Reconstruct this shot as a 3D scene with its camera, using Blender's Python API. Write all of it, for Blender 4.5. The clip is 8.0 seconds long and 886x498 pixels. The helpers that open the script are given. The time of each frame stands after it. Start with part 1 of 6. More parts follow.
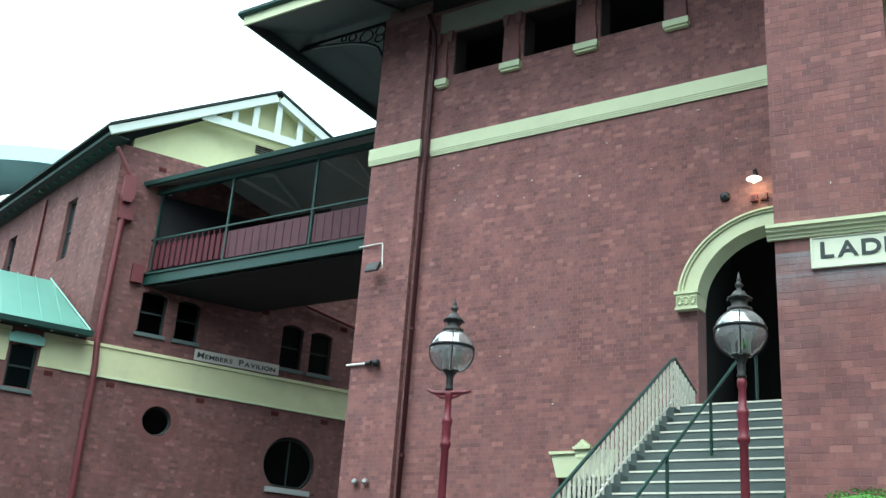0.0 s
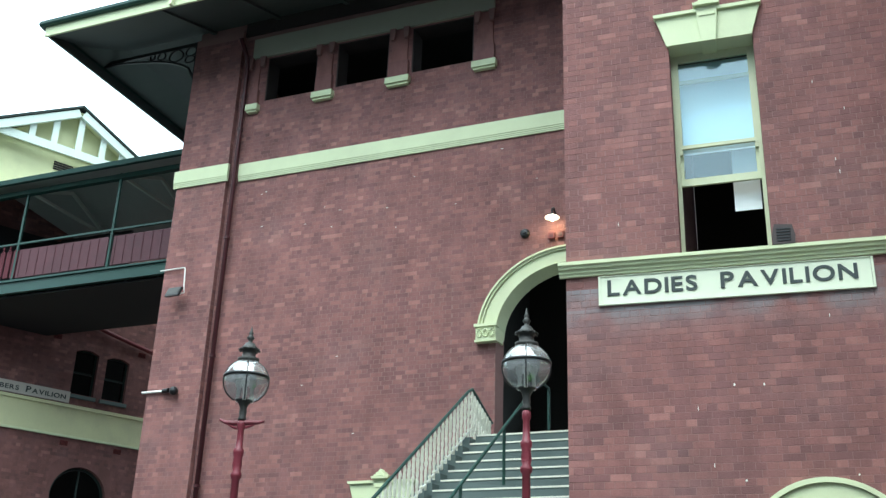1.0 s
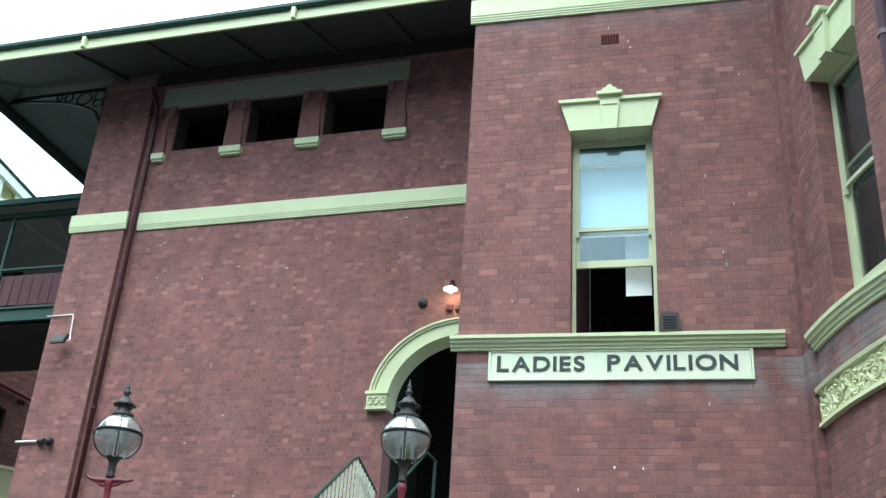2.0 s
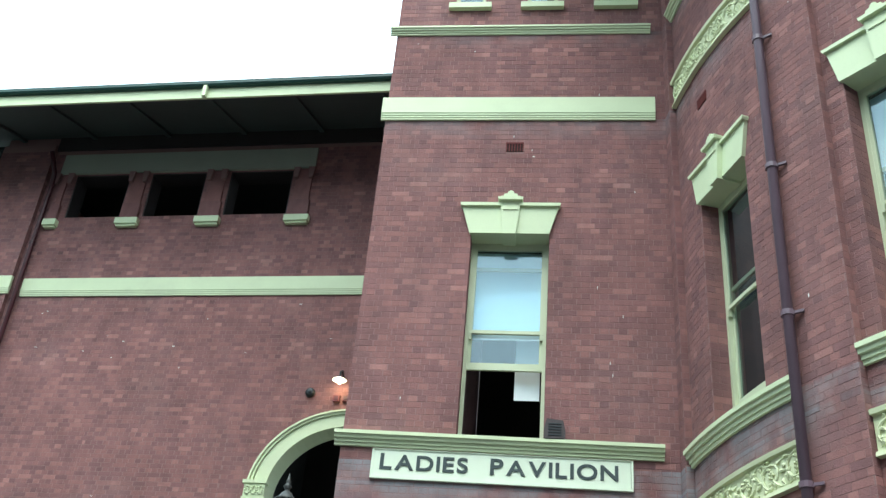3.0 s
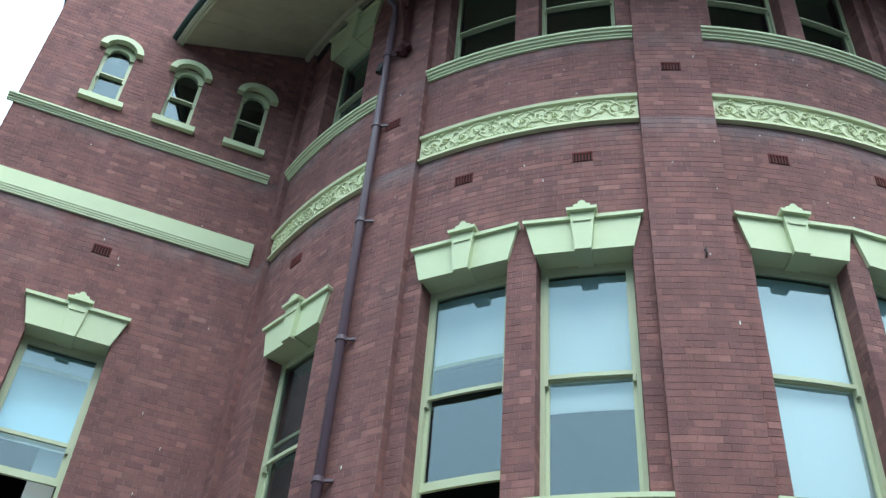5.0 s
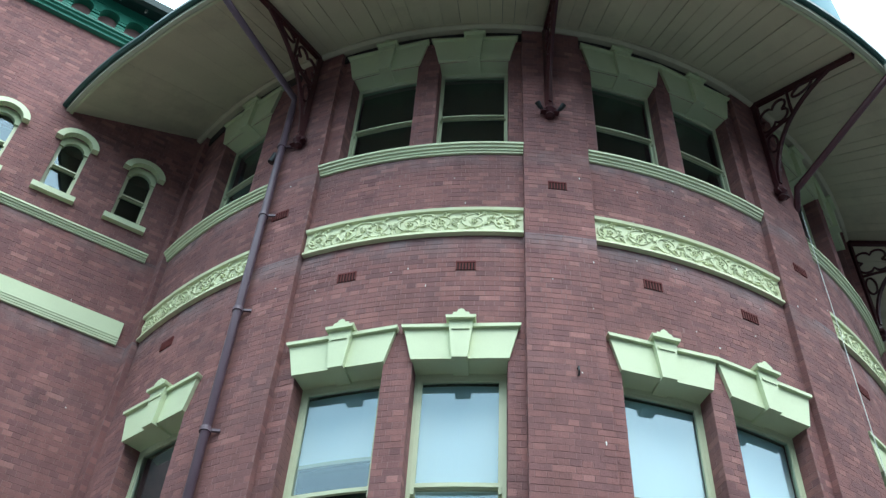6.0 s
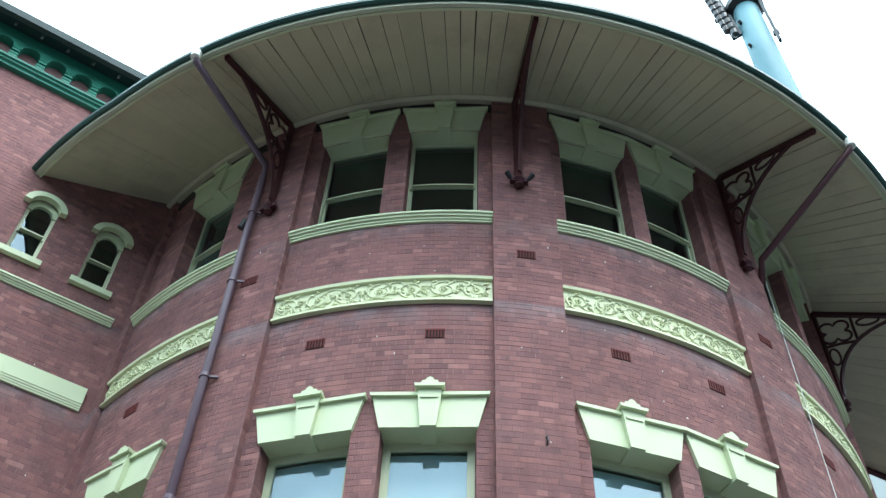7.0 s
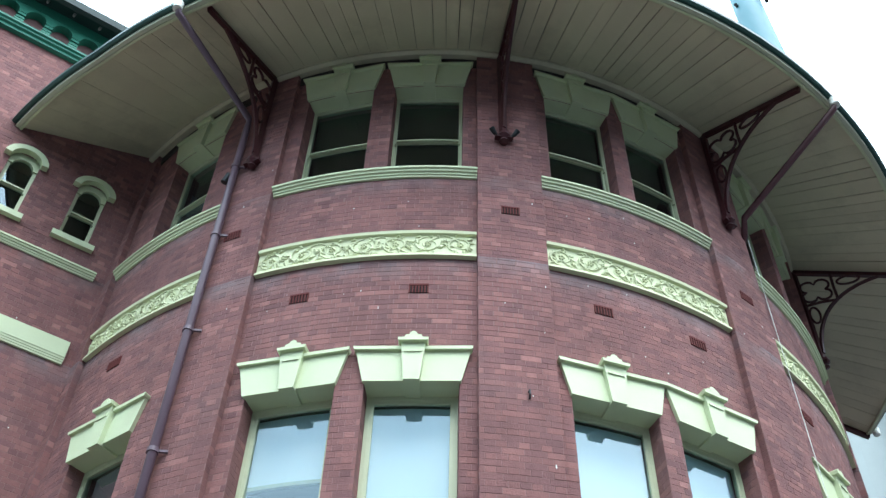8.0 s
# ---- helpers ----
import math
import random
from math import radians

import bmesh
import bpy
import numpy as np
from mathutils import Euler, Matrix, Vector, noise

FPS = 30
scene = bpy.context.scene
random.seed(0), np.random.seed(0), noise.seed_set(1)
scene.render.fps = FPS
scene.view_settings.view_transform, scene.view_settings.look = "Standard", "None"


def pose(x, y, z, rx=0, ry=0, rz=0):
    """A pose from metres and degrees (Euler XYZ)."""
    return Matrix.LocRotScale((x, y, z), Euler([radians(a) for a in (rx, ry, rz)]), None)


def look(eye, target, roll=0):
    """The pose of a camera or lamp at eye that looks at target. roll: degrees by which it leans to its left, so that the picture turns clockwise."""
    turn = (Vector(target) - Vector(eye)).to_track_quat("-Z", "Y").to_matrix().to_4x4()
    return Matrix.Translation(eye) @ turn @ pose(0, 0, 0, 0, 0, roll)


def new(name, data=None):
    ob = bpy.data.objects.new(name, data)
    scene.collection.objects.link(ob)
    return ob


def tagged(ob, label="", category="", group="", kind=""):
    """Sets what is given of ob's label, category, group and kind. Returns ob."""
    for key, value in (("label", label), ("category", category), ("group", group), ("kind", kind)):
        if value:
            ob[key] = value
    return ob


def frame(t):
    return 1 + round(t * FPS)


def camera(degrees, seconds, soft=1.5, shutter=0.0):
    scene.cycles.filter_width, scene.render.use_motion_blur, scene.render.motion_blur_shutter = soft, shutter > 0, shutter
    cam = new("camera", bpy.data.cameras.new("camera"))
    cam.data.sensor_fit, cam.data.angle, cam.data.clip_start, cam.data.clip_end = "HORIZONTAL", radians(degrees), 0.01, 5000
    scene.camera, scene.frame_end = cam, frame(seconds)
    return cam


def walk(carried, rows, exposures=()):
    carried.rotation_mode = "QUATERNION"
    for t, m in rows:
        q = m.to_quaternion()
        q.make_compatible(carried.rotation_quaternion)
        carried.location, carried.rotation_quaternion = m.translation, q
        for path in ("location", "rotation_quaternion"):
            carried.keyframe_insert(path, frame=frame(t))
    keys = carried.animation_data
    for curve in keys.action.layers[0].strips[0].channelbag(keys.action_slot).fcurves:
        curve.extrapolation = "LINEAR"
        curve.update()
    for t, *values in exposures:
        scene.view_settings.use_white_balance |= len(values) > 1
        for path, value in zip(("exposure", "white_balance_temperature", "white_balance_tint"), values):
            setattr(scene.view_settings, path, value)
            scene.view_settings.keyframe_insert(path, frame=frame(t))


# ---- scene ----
cam = camera(45.93, 8.0, soft=1.4)
walk(cam, [
    (0.0, pose(-0.045, -0.001, 1.644, 110.55, -3.98, 27.38)),
    (0.5, pose(-0.019, -0.003, 1.643, 111.40, -1.84, 20.64)),
    (1.0, pose(0.098, -0.061, 1.641, 112.61, -1.88, 17.12)),
    (1.5, pose(0.196, -0.043, 1.646, 114.17, -2.65, 13.72)),
    (3.0, pose(0.247, -0.103, 1.698, 122.00, -4.50, 3.68)),
    (3.5, pose(0.206, -0.078, 1.604, 124.14, -4.70, -3.17)),
    (4.0, pose(0.118, -0.084, 1.569, 126.11, -4.28, -13.37)),
    (4.5, pose(0.194, -0.078, 1.540, 128.61, -3.66, -19.67)),
    (5.0, pose(0.250, -0.139, 1.564, 132.23, -3.83, -24.34)),
    (6.5, pose(0.171, -0.182, 1.616, 140.11, -1.93, -34.20)),
    (7.0, pose(0.152, -0.196, 1.583, 141.62, -1.72, -34.19)),
    (7.5, pose(0.133, -0.199, 1.556, 141.48, -1.89, -34.99)),
    (8.0, pose(0.168, -0.155, 1.551, 139.42, -1.26, -35.07)),
], exposures=[(0.0, 0.97, 6500, 2), (1.0, 1.06, 6500, 3), (3.5, 0.97, 6450, 2), (4.5, 0.80, 6300, 3), (5.0, 0.69, 6150, 2), (6.5, 0.99, 6200, 5), (7.0, 1.10, 6220, 6), (8.0, 1.13, 6250, 9)])

# ---- world, sun, exposure ----
SUN_ELEV, SUN_AZ = 58.0, -25.0
world = bpy.data.worlds.new("overcast_sky")
scene.world = world
world.use_nodes = True
wn, wl = world.node_tree.nodes, world.node_tree.links
sky = wn.new("ShaderNodeTexSky")
sky.sky_type = "NISHITA"
sky.sun_disc = False
sky.sun_elevation = radians(SUN_ELEV)
sky.sun_rotation = radians(180 + SUN_AZ)
sky.dust_density = 6.0
hsv = wn.new("ShaderNodeHueSaturation")
hsv.inputs["Saturation"].default_value = 0.10
hsv.inputs["Value"].default_value = 1.0
cloud = wn.new("ShaderNodeMix")
cloud.data_type = "RGBA"
cloud.inputs["Factor"].default_value = 0.6
cloud.inputs["B"].default_value = (14.5, 18.6, 21.5, 1)
wl.new(sky.outputs[0], hsv.inputs["Color"])
wl.new(hsv.outputs[0], cloud.inputs["A"])
# an overcast sky is brighter overhead than at the horizon
coord = wn.new("ShaderNodeTexCoord")
split = wn.new("ShaderNodeSeparateXYZ")
wl.new(coord.outputs["Generated"], split.inputs[0])
grade = wn.new("ShaderNodeMapRange")
grade.inputs["From Min"].default_value, grade.inputs["From Max"].default_value = -0.1, 1.0
grade.inputs["To Min"].default_value, grade.inputs["To Max"].default_value = 0.55, 1.2
wl.new(split.outputs["Z"], grade.inputs["Value"])
dome = wn.new("ShaderNodeMix")
dome.data_type, dome.blend_type = "RGBA", "MULTIPLY"
dome.inputs["Factor"].default_value = 1.0
wl.new(cloud.outputs["Result"], dome.inputs["A"])
wl.new(grade.outputs["Result"], dome.inputs["B"])
wl.new(dome.outputs["Result"], wn["Background"].inputs["Color"])
wn["Background"].inputs["Strength"].default_value = 0.14
sun_data = bpy.data.lights.new("sun", "SUN")
sun_data.energy = 0.8
sun_data.angle = radians(25)
sun_data.color = (1.0, 0.97, 0.93)
sun = new("sun", sun_data)
sun.matrix_world = look((0, 0, 60), (6.0, 12.0, 60 - 21.0))

# ---- materials ----


def material(name, colour, rough=0.7, vary=0.12, scale=3.0, grain=60.0, bump=0.15, metal=0.0, island=0.0, objrand=0.0, hue=(0, 0, 0), spec=0.35, stain=0.0):
    """Principled surface with variation at two scales, fine relief and per-piece change."""
    m = bpy.data.materials.new(name)
    m.use_nodes = True
    n, l = m.node_tree.nodes, m.node_tree.links
    b = n["Principled BSDF"]
    b.inputs["Roughness"].default_value = rough
    b.inputs["Metallic"].default_value = metal
    b.inputs["Specular IOR Level"].default_value = spec
    geo = n.new("ShaderNodeNewGeometry")
    big = n.new("ShaderNodeTexNoise")
    big.inputs["Scale"].default_value = scale
    big.inputs["Detail"].default_value = 6
    small = n.new("ShaderNodeTexNoise")
    small.inputs["Scale"].default_value = grain
    small.inputs["Detail"].default_value = 4
    l.new(geo.outputs["Position"], big.inputs["Vector"])
    l.new(geo.outputs["Position"], small.inputs["Vector"])

    def mul(a, k, off):
        x = n.new("ShaderNodeMath")
        x.operation = "MULTIPLY_ADD"
        l.new(a, x.inputs[0])
        x.inputs[1].default_value, x.inputs[2].default_value = k, off
        return x.outputs[0]

    def add(a, c):
        x = n.new("ShaderNodeMath")
        l.new(a, x.inputs[0])
        l.new(c, x.inputs[1])
        return x.outputs[0]
    value = add(mul(big.outputs["Fac"], 2 * vary, 1 - vary), mul(small.outputs["Fac"], vary, -vary / 2))
    if island:
        value = add(value, mul(geo.outputs["Random Per Island"], 2 * island, -island))
    if objrand:
        oi = n.new("ShaderNodeObjectInfo")
        value = add(value, mul(oi.outputs["Random"], 2 * objrand, -objrand))
    mix = n.new("ShaderNodeMix")
    mix.data_type = "RGBA"
    mix.blend_type = "MULTIPLY"
    mix.inputs["Factor"].default_value = 1.0
    mix.inputs["A"].default_value = (*colour, 1)
    l.new(value, mix.inputs["B"])
    out = mix.outputs["Result"]
    if stain:
        # pale lime bloom and dark soot blotches with ragged shapes
        st = n.new("ShaderNodeTexNoise")
        st.inputs["Scale"].default_value = 0.9
        st.inputs["Detail"].default_value = 9
        st.inputs["Roughness"].default_value = 0.65
        l.new(geo.outputs["Position"], st.inputs["Vector"])
        ramp = n.new("ShaderNodeValToRGB")
        ramp.color_ramp.elements[0].position = 0.52
        ramp.color_ramp.elements[1].position = 0.72
        ramp.color_ramp.elements[1].color = (stain, stain, stain, 1)
        l.new(st.outputs["Fac"], ramp.inputs["Fac"])
        m2 = n.new("ShaderNodeMix")
        m2.data_type = "RGBA"
        l.new(ramp.outputs["Color"], m2.inputs["Factor"])
        l.new(out, m2.inputs["A"])
        m2.inputs["B"].default_value = (*hue, 1)
        out = m2.outputs["Result"]
    l.new(out, b.inputs["Base Color"])
    bm_ = n.new("ShaderNodeBump")
    bm_.inputs["Strength"].default_value = bump
    bm_.inputs["Distance"].default_value = 0.01
    l.new(small.outputs["Fac"], bm_.inputs["Height"])
    l.new(bm_.outputs["Normal"], b.inputs["Normal"])
    return m




def brick_material(name, colour, joined):
    """Weathered red brick: most bricks alike, a few pale pink and a few burnt dark, with lime bloom and soot."""
    m = material(name, colour, 0.88, 0.30, 0.8, 60, 0.6, hue=(0.215, 0.128, 0.124), stain=0.5)
    n, l = m.node_tree.nodes, m.node_tree.links
    src = n.new("ShaderNodeNewGeometry").outputs["Random Per Island"] if joined else n.new("ShaderNodeObjectInfo").outputs["Random"]
    ramp = n.new("ShaderNodeValToRGB")
    ramp.color_ramp.interpolation = "LINEAR"
    el = ramp.color_ramp.elements
    el[0].position, el[0].color = 0.0, (0.74, 0.76, 0.80, 1)
    el[1].position, el[1].color = 1.0, (1.48, 1.49, 1.43, 1)
    for pos, c in ((0.10, (0.86, 0.87, 0.90)), (0.45, (0.97, 0.97, 0.97)), (0.76, (1.05, 1.03, 1.0)), (0.86, (1.13, 1.11, 1.08)), (0.95, (1.26, 1.25, 1.20))):
        e = el.new(pos)
        e.color = (*c, 1)
    l.new(src, ramp.inputs["Fac"])
    b = n["Principled BSDF"]
    old = b.inputs["Base Color"].links[0].from_socket
    mix = n.new("ShaderNodeMix")
    mix.data_type = "RGBA"
    mix.blend_type = "MULTIPLY"
    mix.inputs["Factor"].default_value = 1.0
    l.new(old, mix.inputs["A"])
    l.new(ramp.outputs["Color"], mix.inputs["B"])
    # lime washed down over the courses under the projecting ledges
    geo = n.new("ShaderNodeNewGeometry")
    sep = n.new("ShaderNodeSeparateXYZ")
    l.new(geo.outputs["Position"], sep.inputs[0])
    front = n.new("ShaderNodeMath")
    front.operation = "LESS_THAN"
    front.inputs[1].default_value = 14.0
    l.new(sep.outputs["Y"], front.inputs[0])
    total = None
    for lo, hi, most in ((5.50, 5.95, 0.55), (5.70, 6.22, 1.0), (11.15, 11.58, 0.55), (12.95, 13.32, 0.45)):
        ramp2 = n.new("ShaderNodeMapRange")
        ramp2.inputs["From Min"].default_value, ramp2.inputs["From Max"].default_value = lo, hi
        ramp2.inputs["To Max"].default_value = most
        l.new(sep.outputs["Z"], ramp2.inputs["Value"])
        under = n.new("ShaderNodeMath")
        under.operation = "LESS_THAN"
        under.inputs[1].default_value = hi
        l.new(sep.outputs["Z"], under.inputs[0])
        both = n.new("ShaderNodeMath")
        both.operation = "MULTIPLY"
        l.new(ramp2.outputs["Result"], both.inputs[0])
        l.new(under.outputs[0], both.inputs[1])
        if total is None:
            total = both.outputs[0]
        else:
            plus = n.new("ShaderNodeMath")
            l.new(total, plus.inputs[0])
            l.new(both.outputs[0], plus.inputs[1])
            total = plus.outputs[0]
    here = n.new("ShaderNodeMath")
    here.operation = "MULTIPLY"
    l.new(total, here.inputs[0])
    l.new(front.outputs[0], here.inputs[1])
    total = here.outputs[0]
    patch = n.new("ShaderNodeTexNoise")
    patch.inputs["Scale"].default_value = 2.2
    patch.inputs["Detail"].default_value = 7
    l.new(geo.outputs["Position"], patch.inputs["Vector"])
    pr = n.new("ShaderNodeMapRange")
    pr.inputs["From Min"].default_value, pr.inputs["From Max"].default_value = 0.36, 0.60
    l.new(patch.outputs["Fac"], pr.inputs["Value"])
    amount = n.new("ShaderNodeMath")
    amount.operation = "MULTIPLY"
    l.new(total, amount.inputs[0])
    l.new(pr.outputs["Result"], amount.inputs[1])
    soft = n.new("ShaderNodeMath")
    soft.operation = "MULTIPLY"
    soft.inputs[1].default_value = 1.0
    l.new(amount.outputs[0], soft.inputs[0])
    lime = n.new("ShaderNodeMix")
    lime.data_type = "RGBA"
    l.new(soft.outputs[0], lime.inputs["Factor"])
    l.new(mix.outputs["Result"], lime.inputs["A"])
    lime.inputs["B"].default_value = (0.25, 0.232, 0.245, 1)
    # soot streaks and blotches, drawn out downwards, over several bricks
    smap = n.new("ShaderNodeMapping")
    smap.inputs["Scale"].default_value = (1.0, 1.0, 0.45)
    l.new(geo.outputs["Position"], smap.inputs["Vector"])
    soot = n.new("ShaderNodeTexNoise")
    soot.inputs["Scale"].default_value = 3.2
    soot.inputs["Detail"].default_value = 8
    soot.inputs["Roughness"].default_value = 0.68
    l.new(smap.outputs[0], soot.inputs["Vector"])
    sr = n.new("ShaderNodeMapRange")
    sr.inputs["From Min"].default_value, sr.inputs["From Max"].default_value = 0.34, 0.66
    sr.inputs["To Min"].default_value, sr.inputs["To Max"].default_value = 0.80, 1.12
    l.new(soot.outputs["Fac"], sr.inputs["Value"])
    dirt = n.new("ShaderNodeMix")
    dirt.data_type, dirt.blend_type = "RGBA", "MULTIPLY"
    dirt.inputs["Factor"].default_value = 1.0
    l.new(lime.outputs["Result"], dirt.inputs["A"])
    l.new(sr.outputs["Result"], dirt.inputs["B"])
    l.new(dirt.outputs["Result"], b.inputs["Base Color"])
    return m


BRICK = brick_material("red_brick", (0.234, 0.108, 0.103), True)
BRICK_ONE = brick_material("red_brick_piece", (0.234, 0.108, 0.103), False)
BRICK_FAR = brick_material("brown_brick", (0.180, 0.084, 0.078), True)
MORTAR = material("red_tinted_mortar", (0.252, 0.143, 0.135), 0.95, 0.18, 2.0, 120, 0.6)
CREAM = material("cream_paint", (0.60, 0.665, 0.43), 0.55, 0.06, 2.5, 40, 0.12, hue=(0.45, 0.47, 0.33), stain=0.3)
FRIEZE = material("warm_cream_paint", (0.66, 0.69, 0.44), 0.55, 0.08, 2.5, 40, 0.12, hue=(0.42, 0.43, 0.28), stain=0.3)
CREAM_FRAME = material("cream_window_paint", (0.55, 0.59, 0.40), 0.45, 0.05, 4.0, 60, 0.08)
ROUGHCAST = material("cream_roughcast", (0.62, 0.63, 0.38), 0.9, 0.10, 2.0, 45, 0.9, hue=(0.42, 0.43, 0.30), stain=0.4)
WHITE = material("white_paint", (0.78, 0.80, 0.74), 0.5, 0.05, 3.0, 40, 0.08)
GABLEWHITE = material("off_white_gable_paint", (0.55, 0.62, 0.56), 0.55, 0.06, 3.0, 40, 0.08)
SIGN = material("sign_board", (0.70, 0.76, 0.60), 0.45, 0.04, 3.0, 50, 0.05)
LETTER = material("dark_letter", (0.035, 0.05, 0.05), 0.5, 0.05, 5.0, 50, 0.02)
GREEN = material("dark_green_paint", (0.016, 0.056, 0.046), 0.45, 0.1, 3.0, 50, 0.1)
GREENMID = material("mid_green_paint", (0.035, 0.20, 0.135), 0.5, 0.1, 3.0, 50, 0.1)
MAROON = material("maroon_paint", (0.060, 0.015, 0.019), 0.4, 0.12, 4.0, 50, 0.1)
REDPAINT = material("red_iron_paint", (0.17, 0.028, 0.042), 0.38, 0.1, 4.0, 60, 0.08)
PIPE = material("purple_brown_pipe", (0.135, 0.088, 0.112), 0.32, 0.12, 3.0, 60, 0.06)
DARKGREEN = material("black_green_paint", (0.010, 0.022, 0.019), 0.5, 0.1, 3.0, 50, 0.1)
PIPERED = material("red_brown_pipe", (0.15, 0.034, 0.038), 0.45, 0.12, 3.0, 60, 0.06)
SOFFIT = material("grey_cream_boards", (0.59, 0.55, 0.41), 0.6, 0.10, 1.5, 40, 0.12, island=0.05, hue=(0.20, 0.19, 0.14), stain=0.35)
SOFFIT_GREEN = material("green_soffit", (0.050, 0.062, 0.062), 0.6, 0.12, 2.0, 40, 0.1)
DARKWOOD = material("dark_timber", (0.034, 0.028, 0.027), 0.6, 0.15, 3.0, 40, 0.15)
ROOF = material("dark_roof", (0.07, 0.09, 0.085), 0.55, 0.12, 2.0, 30, 0.15)
BRIDGE_ROOF = material("grey_green_roof_lining", (0.36, 0.39, 0.37), 0.7, 0.12, 2.0, 30, 0.15)
GABLE_ROOF = material("dark_slate_roof", (0.035, 0.045, 0.042), 0.9, 0.12, 2.0, 30, 0.15, spec=0.1)
ROOFGREEN = material("pale_green_roof", (0.24, 0.52, 0.43), 0.45, 0.08, 1.0, 30, 0.1)
STONE = material("grey_step_stone", (0.105, 0.14, 0.136), 0.75, 0.10, 3.0, 60, 0.2)
CONCRETE = material("pale_concrete", (0.38, 0.41, 0.395), 0.8, 0.1, 1.5, 40, 0.25)
MASTBLUE = material("pale_blue_mast_paint", (0.10, 0.22, 0.25), 0.6, 0.06, 1.0, 20, 0.05)
TEAL = material("pale_teal_steel", (0.33, 0.55, 0.55), 0.45, 0.06, 1.0, 20, 0.05)
IRON = material("black_iron", (0.03, 0.032, 0.034), 0.35, 0.1, 5.0, 60, 0.05, metal=0.5)
OLDIRON = material("weathered_grey_iron", (0.05, 0.05, 0.048), 0.5, 0.2, 8.0, 60, 0.1, metal=0.3)
STEEL = material("galvanised_steel", (0.42, 0.42, 0.42), 0.35, 0.08, 5.0, 60, 0.05, metal=0.8)
# near-black: the dimness of unlit rooms is put into this colour
UNLIT_ROOM = material("unlit_room_dark", (0.036, 0.036, 0.034), 0.9, 0.1, 1.0, 30, 0.05)
BLIND = material("pale_roller_blind", (0.88, 0.92, 0.92), 0.8, 0.03, 2.0, 80, 0.05)
VENT = material("red_terracotta_vent", (0.12, 0.022, 0.020), 0.8, 0.1, 5.0, 80, 0.1)
GROUND = material("asphalt", (0.055, 0.055, 0.056), 0.9, 0.15, 1.0, 90, 0.4)
PAVING = material("grey_paving", (0.22, 0.21, 0.20), 0.85, 0.12, 1.0, 60, 0.25)
LEAF = material("clipped_leaf", (0.070, 0.19, 0.045), 0.85, 0.2, 6.0, 60, 0.1, island=0.2, spec=0.1)
RUBBED = material("rubbed_red_brick", (0.165, 0.068, 0.064), 0.85, 0.2, 2.0, 60, 0.3)
BRIDGE_PANEL = material("maroon_sheet", (0.088, 0.018, 0.027), 0.85, 0.2, 1.2, 40, 0.1)
BRIDGE_SHEET = material("worn_maroon_sheet", (0.08, 0.024, 0.033), 0.6, 0.35, 1.6, 30, 0.1, hue=(0.07, 0.02, 0.03), stain=0.6)
# black for the sheets that stand in for shade at the footbridge
BRIDGE_DARK = material("bridge_shade_black", (0.018, 0.018, 0.020), 0.75, 0.1, 2.0, 30, 0.1)
BROWNBOX = material("dark_brown_plastic", (0.05, 0.035, 0.035), 0.5, 0.06, 5.0, 60, 0.05)


def glass(name, ior, tint, rough=0.02):
    m = bpy.data.materials.new(name)
    m.use_nodes = True
    n, l = m.node_tree.nodes, m.node_tree.links
    out = n["Material Output"]
    n.remove(n["Principled BSDF"])
    tr = n.new("ShaderNodeBsdfTransparent")
    tr.inputs["Color"].default_value = (*tint, 1)
    gl = n.new("ShaderNodeBsdfGlossy")
    gl.inputs["Roughness"].default_value = rough
    gl.inputs["Color"].default_value = (0.76, 0.92, 1.0, 1)
    fr = n.new("ShaderNodeFresnel")
    fr.inputs["IOR"].default_value = ior
    mx = n.new("ShaderNodeMixShader")
    l.new(fr.outputs[0], mx.inputs[0])
    l.new(tr.outputs[0], mx.inputs[1])
    l.new(gl.outputs[0], mx.inputs[2])
    l.new(mx.outputs[0], out.inputs["Surface"])
    return m



def globe_glass(name):
    """Slightly clouded blown glass."""
    m = bpy.data.materials.new(name)
    m.use_nodes = True
    n, l = m.node_tree.nodes, m.node_tree.links
    out = n["Material Output"]
    n.remove(n["Principled BSDF"])
    tr, gl, df = n.new("ShaderNodeBsdfTransparent"), n.new("ShaderNodeBsdfGlossy"), n.new("ShaderNodeBsdfDiffuse")
    tr.inputs["Color"].default_value = (0.93, 0.95, 0.96, 1)
    gl.inputs["Roughness"].default_value = 0.04
    df.inputs["Color"].default_value = (0.93, 0.95, 0.95, 1)
    cloud = n.new("ShaderNodeTexNoise")
    cloud.inputs["Scale"].default_value = 6.0
    k = n.new("ShaderNodeMath")
    k.operation = "MULTIPLY"
    k.inputs[1].default_value = 0.40
    l.new(cloud.outputs["Fac"], k.inputs[0])
    a, b = n.new("ShaderNodeMixShader"), n.new("ShaderNodeMixShader")
    l.new(k.outputs[0], a.inputs[0])
    l.new(tr.outputs[0], a.inputs[1])
    l.new(df.outputs[0], a.inputs[2])
    b.inputs[0].default_value = 0.30
    l.new(a.outputs[0], b.inputs[1])
    l.new(gl.outputs[0], b.inputs[2])
    l.new(b.outputs[0], out.inputs["Surface"])
    return m


